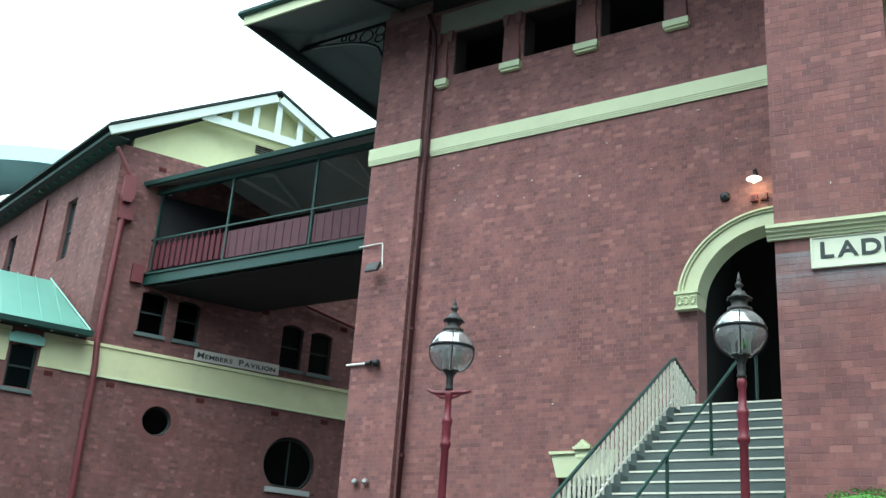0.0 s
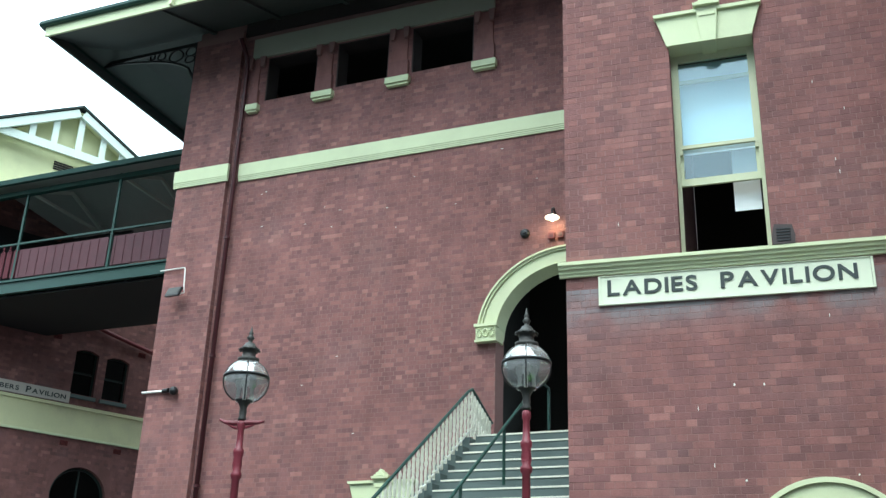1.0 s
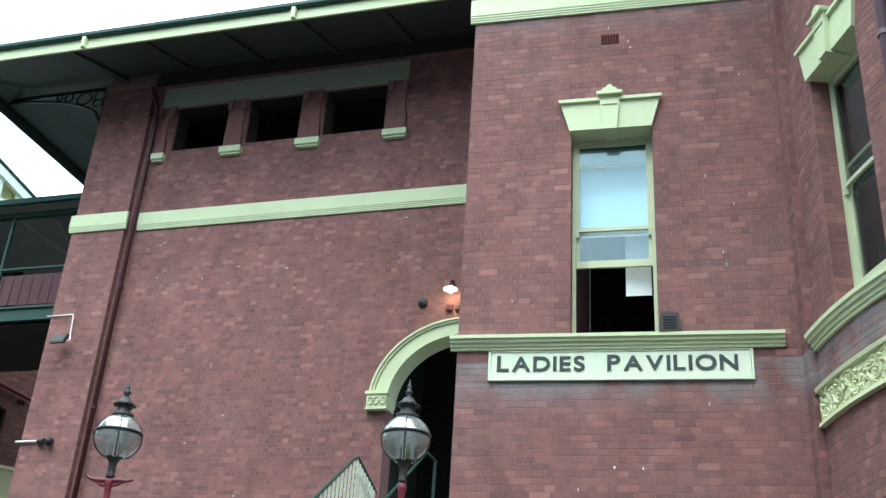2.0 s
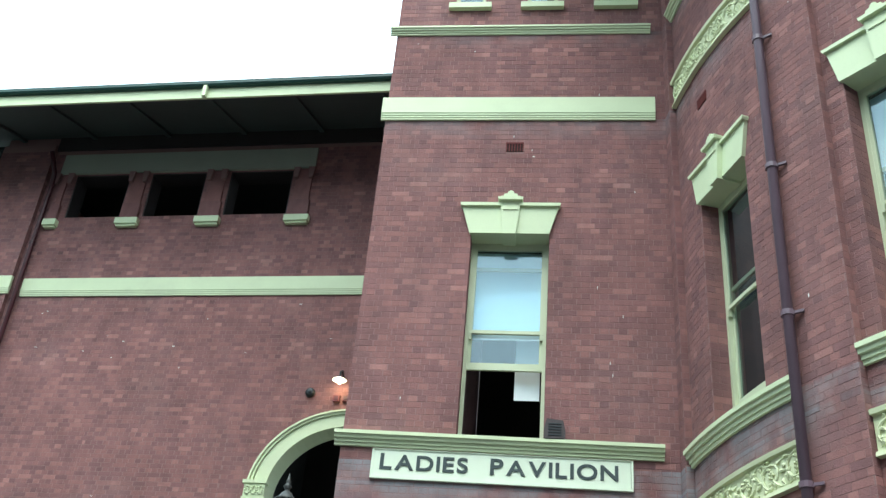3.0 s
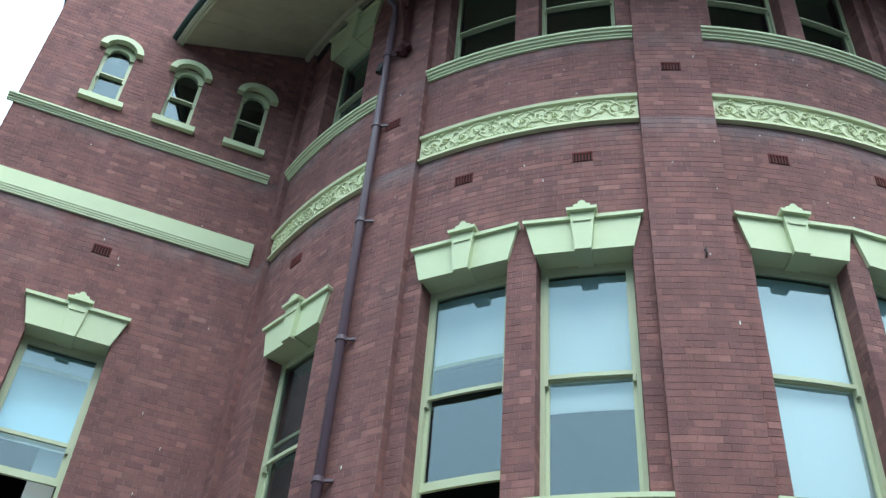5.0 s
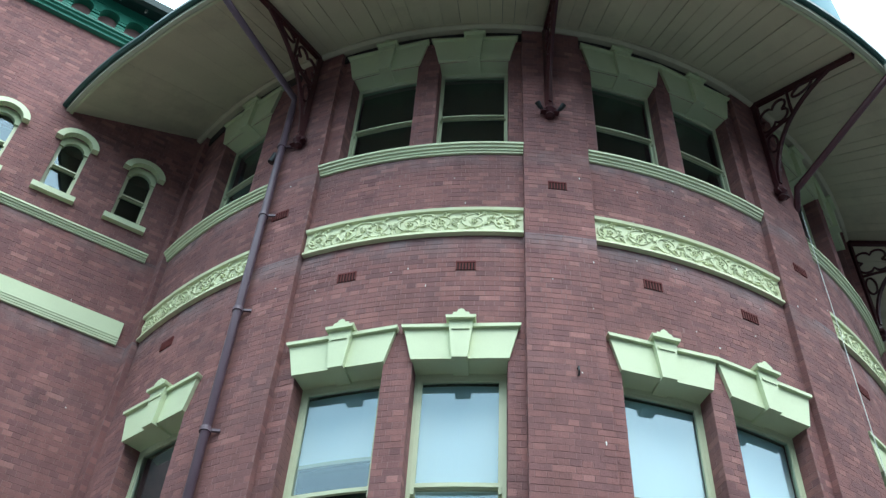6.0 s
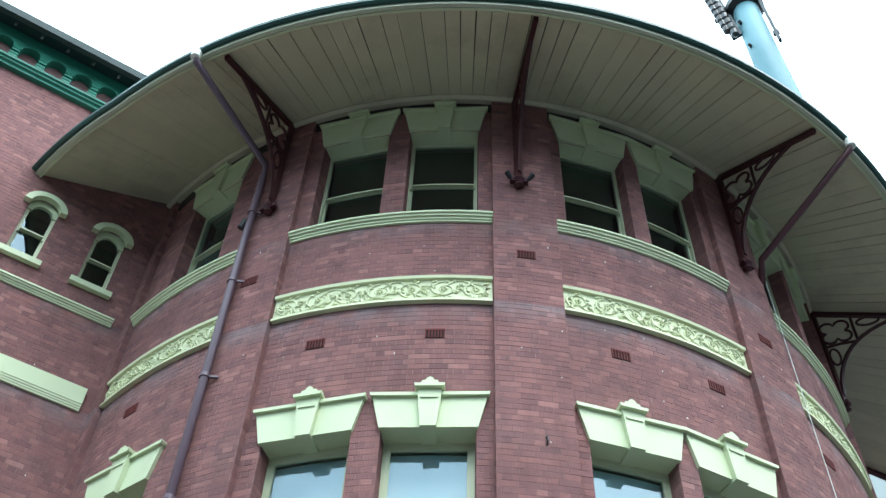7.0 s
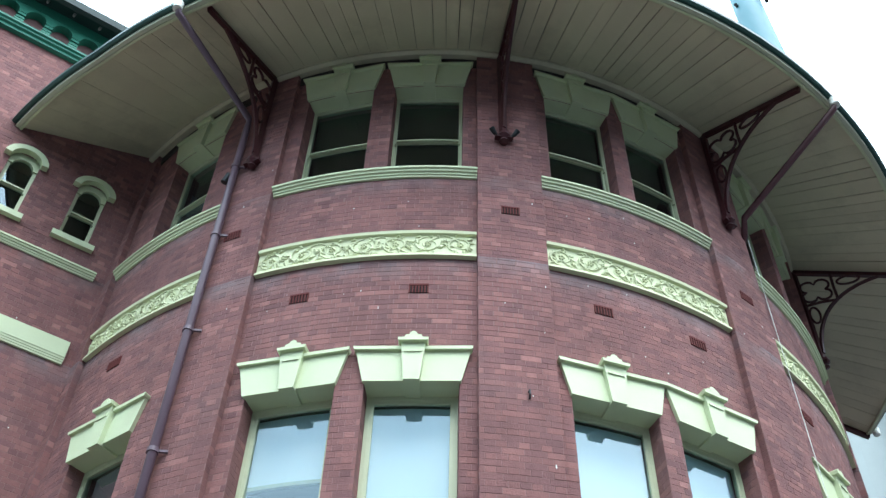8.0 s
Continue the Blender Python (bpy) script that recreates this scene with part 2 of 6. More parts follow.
PANE = glass("window_glass", 2.0, (0.78, 0.92, 0.96))
PANE_DARK = glass("dark_window_glass", 1.28, (0.3, 0.34, 0.34))
GLOBE = globe_glass("lamp_globe_glass")
BULB = bpy.data.materials.new("lit_bulb")
BULB.use_nodes = True
BULB.node_tree.nodes["Principled BSDF"].inputs["Emission Color"].default_value = (1.0, 0.82, 0.55, 1)
BULB.node_tree.nodes["Principled BSDF"].inputs["Emission Strength"].default_value = 25.0

# ---- building helpers ----


def part(name, bm, mat, parent=None, label="", smooth=False):
    """Links a bmesh as one mesh object under a thing or part."""
    me = bpy.data.meshes.new(name)
    bmesh.ops.recalc_face_normals(bm, faces=bm.faces)
    bm.to_mesh(me)
    bm.free()
    me.materials.append(mat)
    if smooth:
        for p in me.polygons:
            p.use_smooth = True
    ob = new(name, me)
    if parent is not None:
        ob.parent = parent
    return tagged(ob, label)


def raw(name, verts, faces, mat, parent=None, label=""):
    me = bpy.data.meshes.new(name)
    me.from_pydata(verts, [], faces)
    me.materials.append(mat)
    ob = new(name, me)
    if parent is not None:
        ob.parent = parent
    return tagged(ob, label)


def empty(name, at, label, category, group="", kind=""):
    ob = new(name)
    ob.location = at
    return tagged(ob, label, category, group, kind)


# wall maps: (u along, d outwards, z up) to the world
def on_tower(u, d, z):
    return (u, 12.0 - d - 0.032 * (u + 0.2), z)


def on_tower_low(u, d, z):
    """The tower's lower ledge and name board, which hang slightly out of level."""
    return on_tower(u, d, z - 0.012 * (u + 0.2))


MA = math.atan(0.085)


def on_main(u, d, z):
    return (-2 + u * math.cos(MA) - d * math.sin(MA), 17.306 - u * math.sin(MA) - d * math.cos(MA), z)


GU = (0.5299, 0.8480)


def on_members(u, d, z):
    return (-19.98 + u * GU[0] + d * GU[1], 19.63 + u * GU[1] - d * GU[0], z)


def on_flank(u, d, z):
    """The upper side wall of the members building; u runs back from the corner."""
    return (-20.59 - 0.931 * u - 0.364 * d, 18.655 + 0.364 * u - 0.931 * d, z)


CX, CY, CR = 8.923, 12.908, 6.942
TURN, SPREAD = 2.62, 1.0884


DEG = 180 / math.pi / CR / SPREAD


def on_drum(u, d, z):
    """u: along the wall, in bay units of about 0.13 m; the angle grows evenly with it."""
    a = radians(TURN + SPREAD * u)
    return (CX + (CR + d) * math.sin(a), CY - (CR + d) * math.cos(a), z)


def on_eave(u, d, z):
    """The eaves of the round bay, which widen a little where they run into the tower."""
    return on_drum(u, d * (1.0 + 0.007 * max(0.0, -68.0 - u)), z)


def steps(f, u0, u1):
    return max(1, math.ceil(abs(u1 - u0) / 2.0)) if f in (on_drum, on_eave) else 1


def slab(bm, f, u0, u1, d0, d1, z0, z1):
    """A block bent along the map f."""
    n = steps(f, u0, u1)
    rows = []
    for i in range(n + 1):
        u = u0 + (u1 - u0) * i / n
        rows.append([bm.verts.new(f(u, d, z)) for d, z in ((d0, z0), (d1, z0), (d1, z1), (d0, z1))])
    for a, b in zip(rows, rows[1:]):
        for k in range(4):
            bm.faces.new((a[k], a[(k + 1) % 4], b[(k + 1) % 4], b[k]))
    bm.faces.new(rows[0])
    bm.faces.new(rows[-1])


def run(bm, f, u0, u1, profile):
    """A moulding: the outline (d, z) drawn along u."""
    n = steps(f, u0, u1)
    rows = []
    for i in range(n + 1):
        u = u0 + (u1 - u0) * i / n
        rows.append([bm.verts.new(f(u, d, z)) for d, z in profile])
    k = len(profile)
    for a, b in zip(rows, rows[1:]):
        for j in range(k):
            bm.faces.new((a[j], a[(j + 1) % k], b[(j + 1) % k], b[j]))
    bm.faces.new(rows[0])
    bm.faces.new(rows[-1])


def prism(bm, f, outline, d0, d1):
    """The outline (u, z) drawn from depth d0 to d1."""
    a = [bm.verts.new(f(u, d0, z)) for u, z in outline]
    b = [bm.verts.new(f(u, d1, z)) for u, z in outline]
    n = len(outline)
    for i in range(n):
        bm.faces.new((a[i], a[(i + 1) % n], b[(i + 1) % n], b[i]))
    bm.faces.new(a)
    bm.faces.new(b)


def spandrel(bm, f, cu, cz, r, u0, u1, top, d0, d1, n=12):
    """The flat piece over a round arch, up to a level top."""
    rows = []
    for i in range(n + 1):
        a = math.pi * i / n
        u, z = cu - r * math.cos(a), cz + r * math.sin(a)
        rows.append([bm.verts.new(f(u, d0, z)), bm.verts.new(f(u, d1, z)), bm.verts.new(f(u, d1, top)), bm.verts.new(f(u, d0, top))])
    for p, q in zip(rows, rows[1:]):
        for k in range(4):
            bm.faces.new((p[k], p[(k + 1) % 4], q[(k + 1) % 4], q[k]))
    bm.faces.new(rows[0])
    bm.faces.new(rows[-1])
    if u0 < cu - r - 0.001:
        slab(bm, f, u0, cu - r, d0, d1, cz, top)
    if u1 > cu + r + 0.001:
        slab(bm, f, cu + r, u1, d0, d1, cz, top)


def tube(bm, pts, radius, sides=8):
    """A round bar through the points."""
    pts = [Vector(p) for p in pts]
    rings = []
    for i, p in enumerate(pts):
        t = (pts[min(i + 1, len(pts) - 1)] - pts[max(i - 1, 0)]).normalized()
        a = t.orthogonal().normalized() if not rings else (axis - axis.dot(t) * t).normalized()
        axis = a
        b = t.cross(a)
        r = radius[i] if isinstance(radius, (list, tuple)) else radius
        rings.append([bm.verts.new(p + r * (math.cos(2 * math.pi * k / sides) * a + math.sin(2 * math.pi * k / sides) * b)) for k in range(sides)])
    for a, b in zip(rings, rings[1:]):
        for k in range(sides):
            bm.faces.new((a[k], a[(k + 1) % sides], b[(k + 1) % sides], b[k]))
    bm.faces.new(rings[0])
    bm.faces.new(rings[-1])


def lathe(bm, at, profile, sides=20):
    """A turned shape: (radius, z) round the upright axis at the place."""
    rings = [[bm.verts.new((at[0] + r * math.cos(2 * math.pi * k / sides), at[1] + r * math.sin(2 * math.pi * k / sides), at[2] + z)) for k in range(sides)] for r, z in profile]
    for a, b in zip(rings, rings[1:]):
        for k in range(sides):
            bm.faces.new((a[k], a[(k + 1) % sides], b[(k + 1) % sides], b[k]))
    bm.faces.new(rings[0])
    bm.faces.new(rings[-1])


def bar(bm, p, q, w, h, up=(0, 0, 1)):
    """A square bar from p to q."""
    p, q = Vector(p), Vector(q)
    t = (q - p).normalized()
    s = t.cross(Vector(up)).normalized() * (w / 2)
    v = s.cross(t).normalized() * (h / 2)
    a = [bm.verts.new(p + x) for x in (-s - v, s - v, s + v, -s + v)]
    b = [bm.verts.new(q + x) for x in (-s - v, s - v, s + v, -s + v)]
    for k in range(4):
        bm.faces.new((a[k], a[(k + 1) % 4], b[(k + 1) % 4], b[k]))
    bm.faces.new(a)
    bm.faces.new(b)


def wall(name, f, u0, u1, z0, z1, holes, depth, mat, label):
    """A wall of some thickness, with its openings cut through. holes: (u0, u1, z0, z1)."""
    us = sorted({u0, u1, *[min(max(h[i], u0), u1) for h in holes for i in (0, 1)]})
    zs = sorted({z0, z1, *[min(max(h[i], z0), z1) for h in holes for i in (2, 3)]})
    bm = bmesh.new()
    for a, b in zip(us, us[1:]):
        start = None
        for c, d in zip(zs, zs[1:]):
            m, k = (a + b) / 2, (c + d) / 2
            solid = not any(h[0] < m < h[1] and h[2] < k < h[3] for h in holes)
            if solid and start is None:
                start = c
            if not solid and start is not None:
                slab(bm, f, a, b, -depth, 0, start, c)
                start = None
        if start is not None:
            slab(bm, f, a, b, -depth, 0, start, z1)
    ob = part(name, bm, mat)
    return tagged(ob, label, "wall", kind="structure")


def brick_boxes(f, u0, u1, z0, z1, holes, per=1.0, d0=0.0, proud=0.0022, course=0.0855, length=0.240, seed=1, arch=None):
    """Bricks in English bond (a course of headers over each course of stretchers) over a stretch of wall; yields (u0, u1, z0, z1, depth). per: units of u a metre."""
    rng = random.Random(seed)
    joint = 0.006
    rows = int(round((z1 - z0) / course))
    for r in range(rows):
        a, b = z0 + r * course + joint / 2, z0 + (r + 1) * course - joint / 2
        mid = (a + b) / 2
        cuts = sorted([(h[0], h[1]) for h in holes if h[2] < mid < h[3]] + (arch(mid) if arch else []))
        free, at = [], u0
        for c0, c1 in cuts:
            if c0 > at:
                free.append((at, min(c0, u1)))
            at = max(at, c1)
        if at < u1:
            free.append((at, u1))
        unit = length / 2 if r % 2 else length
        shift = (0.5 if r % 2 else 0.0) + rng.uniform(-0.04, 0.04)
        for fa, fb in free:
            k = math.floor((fa - u0) / (unit * per) - shift) - 1
            while True:
                ba = u0 + (k + shift) * unit * per
                bb = ba + (unit - joint) * per
                k += 1
                if ba >= fb:
                    break
                ba, bb = max(ba, fa), min(bb, fb)
                if bb - ba > 0.03 * per:
                    yield ba, bb, a, b, d0 + proud + rng.uniform(-0.0015, 0.0015)


def brick_skin(name, f, parent, mat, boxes, back):
    """All bricks of a stretch in one mesh."""
    verts, faces = [], []
    for a, b, c, d, p in boxes:
        i = len(verts)
        e = 0.0015
        eu = e * (1.0 if f is not on_drum else DEG)
        for u, z, dd in ((a, c, back), (b, c, back), (b, d, back), (a, d, back), (a + eu, c + e, p), (b - eu, c + e, p), (b - eu, d - e, p), (a + eu, d - e, p)):
            verts.append(f(u, dd, z))
        faces += [(i + 4, i + 5, i + 6, i + 7), (i, i + 1, i + 5, i + 4), (i + 1, i + 2, i + 6, i + 5), (i + 2, i + 3, i + 7, i + 6), (i + 3, i, i + 4, i + 7)]
    ob = raw(name, verts, faces, mat, parent)
    return tagged(ob, kind="stuff")

# ---- the large structure ----
bm = bmesh.new()
n_ = 24
gv = [[bm.verts.new((-600 + 1200 * i / n_, -600 + 1200 * j / n_, 0.0)) for i in range(n_ + 1)] for j in range(n_ + 1)]
for j in range(n_):
    for i in range(n_):
        bm.faces.new((gv[j][i], gv[j][i + 1], gv[j + 1][i + 1], gv[j + 1][i]))
tagged(part("ground", bm, GROUND), "dark asphalt forecourt in front of the pavilion", "ground", kind="structure")

COURSE = 0.0855
# drum: windows at these angles, on two floors
LOWER = [-66.9, -46.8, -36.05, -18.1, -7.9, 10.5, 20.8, 39.1, 49.3]
HALF = 4.1
SILL1, HEAD1, SILL2, HEAD2 = 6.40, 9.50, 13.47, 15.76
drum_holes = [(c - HALF, c + HALF, SILL1, HEAD1) for c in LOWER] + [(c - HALF, c + HALF, SILL2, HEAD2) for c in LOWER]
PIERS = [(-58.2, -52.7), (-30.4, -23.6), (-2.4, 4.8), (26.2, 33.4)]
drum = wall("wall_drum", on_drum, -79.5, 100.0, 0.0, 16.75, drum_holes, 0.42, MORTAR, "round bay wall of weathered red brick with pilasters")
bm = bmesh.new()
for a, b in PIERS:
    slab(bm, on_drum, a, b, 0.002, 0.10, 0.0, 16.7)
slab(bm, on_drum, -79.6, -76.2, 0.002, 0.10, 0.0, 16.7)
part("pilaster", bm, MORTAR, drum)

# tower front, its hidden returns and top
TL, TR = -2.18, 2.06
top_c = [-1.05, 0.10, 1.25]
tower_holes = [(-0.76, 0.32, 6.57, 9.55)] + [(c - 0.24, c + 0.24, 13.92, 15.30) for c in top_c] + [(0.0, 1.24, 0.6, 2.92)] + [(0.62 - w, 0.62 + w, 2.92 + 0.62 * i / 8, 2.92 + 0.62 * (i + 1) / 8) for i, w in enumerate([math.sqrt(0.62 ** 2 - (0.62 * k / 8) ** 2) for k in range(8)])]
tower = wall("wall_tower", on_tower, TL, TR, 0.0, 20.0, tower_holes, 0.42, MORTAR, "flat tower wall of weathered red brick")
bm = bmesh.new()
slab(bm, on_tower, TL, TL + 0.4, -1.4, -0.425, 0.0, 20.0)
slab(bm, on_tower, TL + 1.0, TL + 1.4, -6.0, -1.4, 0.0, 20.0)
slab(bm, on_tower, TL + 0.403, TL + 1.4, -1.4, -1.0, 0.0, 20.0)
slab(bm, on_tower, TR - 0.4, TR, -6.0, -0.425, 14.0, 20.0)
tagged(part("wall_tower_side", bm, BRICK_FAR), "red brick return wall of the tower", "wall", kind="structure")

# main wall with the arch and the open loggia
def mu(x):
    return (x + 2) / math.cos(MA)


ARCH_U, ARCH_Z, ARCH_R, ARCH_K = mu(-3.10), 7.55, 1.42, 0.89
loggia = [(mu(-10.04), mu(-8.77)), (mu(-8.27), mu(-7.03)), (mu(-6.48), mu(-5.09))]
LOG0, LOG1 = 13.50, 14.62
cells = 14
arch_holes = [(ARCH_U - ARCH_R, ARCH_U + ARCH_R, 5.5, ARCH_Z)]
for i in range(cells):
    za, zb = ARCH_Z + ARCH_K * ARCH_R * i / cells, ARCH_Z + ARCH_K * ARCH_R * (i + 1) / cells
    w_ = math.sqrt(max(ARCH_R ** 2 - ((za - ARCH_Z) / ARCH_K) ** 2, 0))
    arch_holes.append((ARCH_U - w_, ARCH_U + w_, za, zb))
main_holes = [(a, b, LOG0, LOG1) for a, b in loggia] + [(mu(-6.62) - 0.50, mu(-6.62) + 0.50, 1.9, 4.53)] + arch_holes
MAIN_L = mu(-11.97)
main = wall("wall_main", on_main, MAIN_L, mu(-0.6), 0.0, 15.9, main_holes, 0.45, MORTAR, "broad main wall of red brick with an arched doorway")
bm = bmesh.new()
slab(bm, on_main, MAIN_L, mu(-10.70), 0.002, 0.13, 0.0, 15.4)
part("pilaster", bm, MORTAR, main)
bm = bmesh.new()
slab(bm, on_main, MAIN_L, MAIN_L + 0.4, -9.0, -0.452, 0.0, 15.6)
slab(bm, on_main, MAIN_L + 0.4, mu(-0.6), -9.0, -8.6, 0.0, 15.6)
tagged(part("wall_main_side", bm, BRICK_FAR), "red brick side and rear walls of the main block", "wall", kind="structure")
# rooms behind the openings, their darkness put into the wall colour
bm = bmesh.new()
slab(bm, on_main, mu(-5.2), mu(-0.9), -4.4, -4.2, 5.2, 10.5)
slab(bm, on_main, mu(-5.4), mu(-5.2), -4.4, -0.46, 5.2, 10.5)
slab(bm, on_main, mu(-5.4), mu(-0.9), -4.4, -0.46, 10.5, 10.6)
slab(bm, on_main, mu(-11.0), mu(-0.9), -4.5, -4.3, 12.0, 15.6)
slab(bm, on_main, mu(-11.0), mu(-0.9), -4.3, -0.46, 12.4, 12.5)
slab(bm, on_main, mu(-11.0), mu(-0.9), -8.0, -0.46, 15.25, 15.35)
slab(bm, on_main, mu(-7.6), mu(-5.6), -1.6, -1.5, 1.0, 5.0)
tagged(part("wall_inner_main", bm, UNLIT_ROOM), "inner walls of the porch and loggia, coloured dark as unlit rooms", "wall", kind="structure")
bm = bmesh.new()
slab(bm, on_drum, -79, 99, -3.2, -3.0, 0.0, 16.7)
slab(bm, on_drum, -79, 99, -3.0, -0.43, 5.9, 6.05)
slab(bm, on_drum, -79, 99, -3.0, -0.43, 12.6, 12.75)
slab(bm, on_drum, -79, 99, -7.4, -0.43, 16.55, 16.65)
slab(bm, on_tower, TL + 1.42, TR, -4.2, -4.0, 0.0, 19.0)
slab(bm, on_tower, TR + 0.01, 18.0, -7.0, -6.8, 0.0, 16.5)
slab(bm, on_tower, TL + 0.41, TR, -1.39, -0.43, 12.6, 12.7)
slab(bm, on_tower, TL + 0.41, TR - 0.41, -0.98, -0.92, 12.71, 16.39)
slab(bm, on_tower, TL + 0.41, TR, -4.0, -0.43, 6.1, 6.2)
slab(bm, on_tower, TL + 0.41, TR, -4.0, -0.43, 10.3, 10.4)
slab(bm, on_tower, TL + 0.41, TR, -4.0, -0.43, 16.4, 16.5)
tagged(part("wall_inner_rooms", bm, UNLIT_ROOM), "inner walls and floors of the rooms, coloured dark as unlit", "wall", kind="structure")

# members building
mem_windows = [(0.06, 0.76, 8.72, 9.9), (1.06, 1.70, 8.72, 9.85), (4.13, 4.78, 8.52, 9.80), (5.02, 5.68, 8.52, 9.76)]
mem_holes = list(mem_windows) + [(-2.9, -2.25, 6.72, 7.86), (0.56, 1.42, 6.05, 6.91), (4.0, 5.6, 5.15, 6.7)]
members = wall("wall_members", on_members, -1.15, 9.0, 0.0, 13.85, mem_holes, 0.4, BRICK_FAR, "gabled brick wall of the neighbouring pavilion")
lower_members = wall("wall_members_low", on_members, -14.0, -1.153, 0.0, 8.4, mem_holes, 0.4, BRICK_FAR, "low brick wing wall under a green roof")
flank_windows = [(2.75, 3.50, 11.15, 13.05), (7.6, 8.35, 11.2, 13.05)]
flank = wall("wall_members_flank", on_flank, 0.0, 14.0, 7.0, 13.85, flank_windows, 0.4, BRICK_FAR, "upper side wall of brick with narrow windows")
bm = bmesh.new()
APEX, EAVE = (2.95, 16.65), 13.75
SL = (APEX[1] - EAVE) / (APEX[0] + 1.6)
prism(bm, on_members, [(-0.9, 13.853), (7.0, 13.853), (7.0, 14.1), (APEX[0], APEX[1] - 0.1), (-0.9, 14.1)], -0.38, -0.01)
part("gable", bm, ROUGHCAST, members, "cream roughcast gable")
# dark inner walls, coloured as unlit rooms behind the panes
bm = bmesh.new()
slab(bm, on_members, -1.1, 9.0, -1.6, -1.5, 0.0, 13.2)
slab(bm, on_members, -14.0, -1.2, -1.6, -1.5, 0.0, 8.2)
tagged(part("wall_inner_members", bm, UNLIT_ROOM), "inner wall of the neighbouring pavilion, coloured dark as unlit", "wall", kind="structure")

# plain tall wall behind the viewer, unseen, added to block low sky light
bm = bmesh.new()
far = []
for i in range(37):
    a = radians(150 + 240 * i / 36)
    far.append([bm.verts.new((25 * math.cos(a) * k, -2 + 25 * math.sin(a) * k, z)) for k, z in ((1.0, 0.0), (1.0, 22.5), (1.03, 22.5), (1.03, 0.0))])
for p, q in zip(far, far[1:]):
    for k in range(4):
        bm.faces.new((p[k], p[(k + 1) % 4], q[(k + 1) % 4], q[k]))
tagged(part("wall_opposite", bm, material("sky_block_grey", (0.13, 0.14, 0.15), 0.8, 0.15, 0.3, 8, 0.1)), "unseen plain grey ring wall added to block low sky light", "wall", kind="structure")

# ---- mouldings and bands ----


def ledge(parent, f, u0, u1, top, h=0.20, out=0.13, name="string_course"):
    """A cream projecting course with stepped mouldings."""
    bm = bmesh.new()
    p = [(0.0, top - h), (out * 0.30, top - h), (out * 0.34, top - h * 0.80), (out * 0.48, top - h * 0.78), (out * 0.52, top - h * 0.55), (out * 0.74, top - h * 0.52), (out * 0.80, top - h * 0.30), (out, top - h * 0.26), (out, top), (0.0, top + 0.015)]
    run(bm, f, u0, u1, p)
    return part(name, bm, CREAM, parent)


def band(parent, f, u0, u1, z0, z1, out=0.07):
    """The broad flat cream band with fine reeds at its foot."""
    bm = bmesh.new()
    h = z1 - z0
    p = [(0.0, z0)]
    for i in range(3):
        a = z0 + i * h * 0.09
        p += [(out * (0.55 + 0.15 * i), a), (out * (0.55 + 0.15 * i), a + h * 0.06)]
    p += [(out, z0 + h * 0.28), (out, z1), (0.0, z1 + 0.01)]
    run(bm, f, u0, u1, p)
    return part("band", bm, CREAM, parent)


def lintel(parent, f, c, half_top, half_bot, z0, z1, per=1.0):
    """A cream flared lintel with cap, keystone and small pediment. per: units of u a metre."""
    bm = bmesh.new()
    prism(bm, f, [(c - half_bot, z0), (c + half_bot, z0), (c + half_top * 0.97, z1 - 0.05), (c - half_top * 0.97, z1 - 0.05)], -0.235, 0.055)
    prism(bm, f, [(c - half_top * 0.99, z1 - 0.05), (c + half_top * 0.99, z1 - 0.05), (c + half_top * 1.01, z1 - 0.02), (c + half_top * 1.01, z1), (c - half_top * 1.01, z1), (c - half_top * 1.01, z1 - 0.02)], 0.0, 0.10)
    ob = part("lintel", bm, CREAM, parent)
    bm = bmesh.new()
    k = per
    prism(bm, f, [(c - 0.09 * k, z0 - 0.03), (c + 0.09 * k, z0 - 0.03), (c + 0.14 * k, z1 + 0.02), (c - 0.14 * k, z1 + 0.02)], -0.23, 0.10)
    prism(bm, f, [(c - 0.165 * k, z1 + 0.02), (c + 0.165 * k, z1 + 0.02), (c + 0.175 * k, z1 + 0.065), (c - 0.175 * k, z1 + 0.065)], 0.0, 0.15)
    prism(bm, f, [(c + x * k, z1 + z) for x, z in ((-0.15, 0.066), (0.15, 0.066), (0.135, 0.10), (0.10, 0.105), (0.09, 0.14), (0.05, 0.145), (0.035, 0.18), (0.0, 0.20), (-0.035, 0.18), (-0.05, 0.145), (-0.09, 0.14), (-0.10, 0.105), (-0.135, 0.10))], 0.0, 0.11)
    prism(bm, f, [(c + x * k, z1 + z) for x, z in ((-0.07, 0.075), (0.07, 0.075), (0.045, 0.12), (0.0, 0.155), (-0.045, 0.12))], 0.11, 0.135)
    prism(bm, f, [(c - 0.10 * k, z1 - 0.13), (c + 0.10 * k, z1 - 0.13), (c + 0.105 * k, z1 - 0.10), (c - 0.105 * k, z1 - 0.10)], 0.10, 0.115)
    part("keystone", bm, CREAM, ob)
    return ob


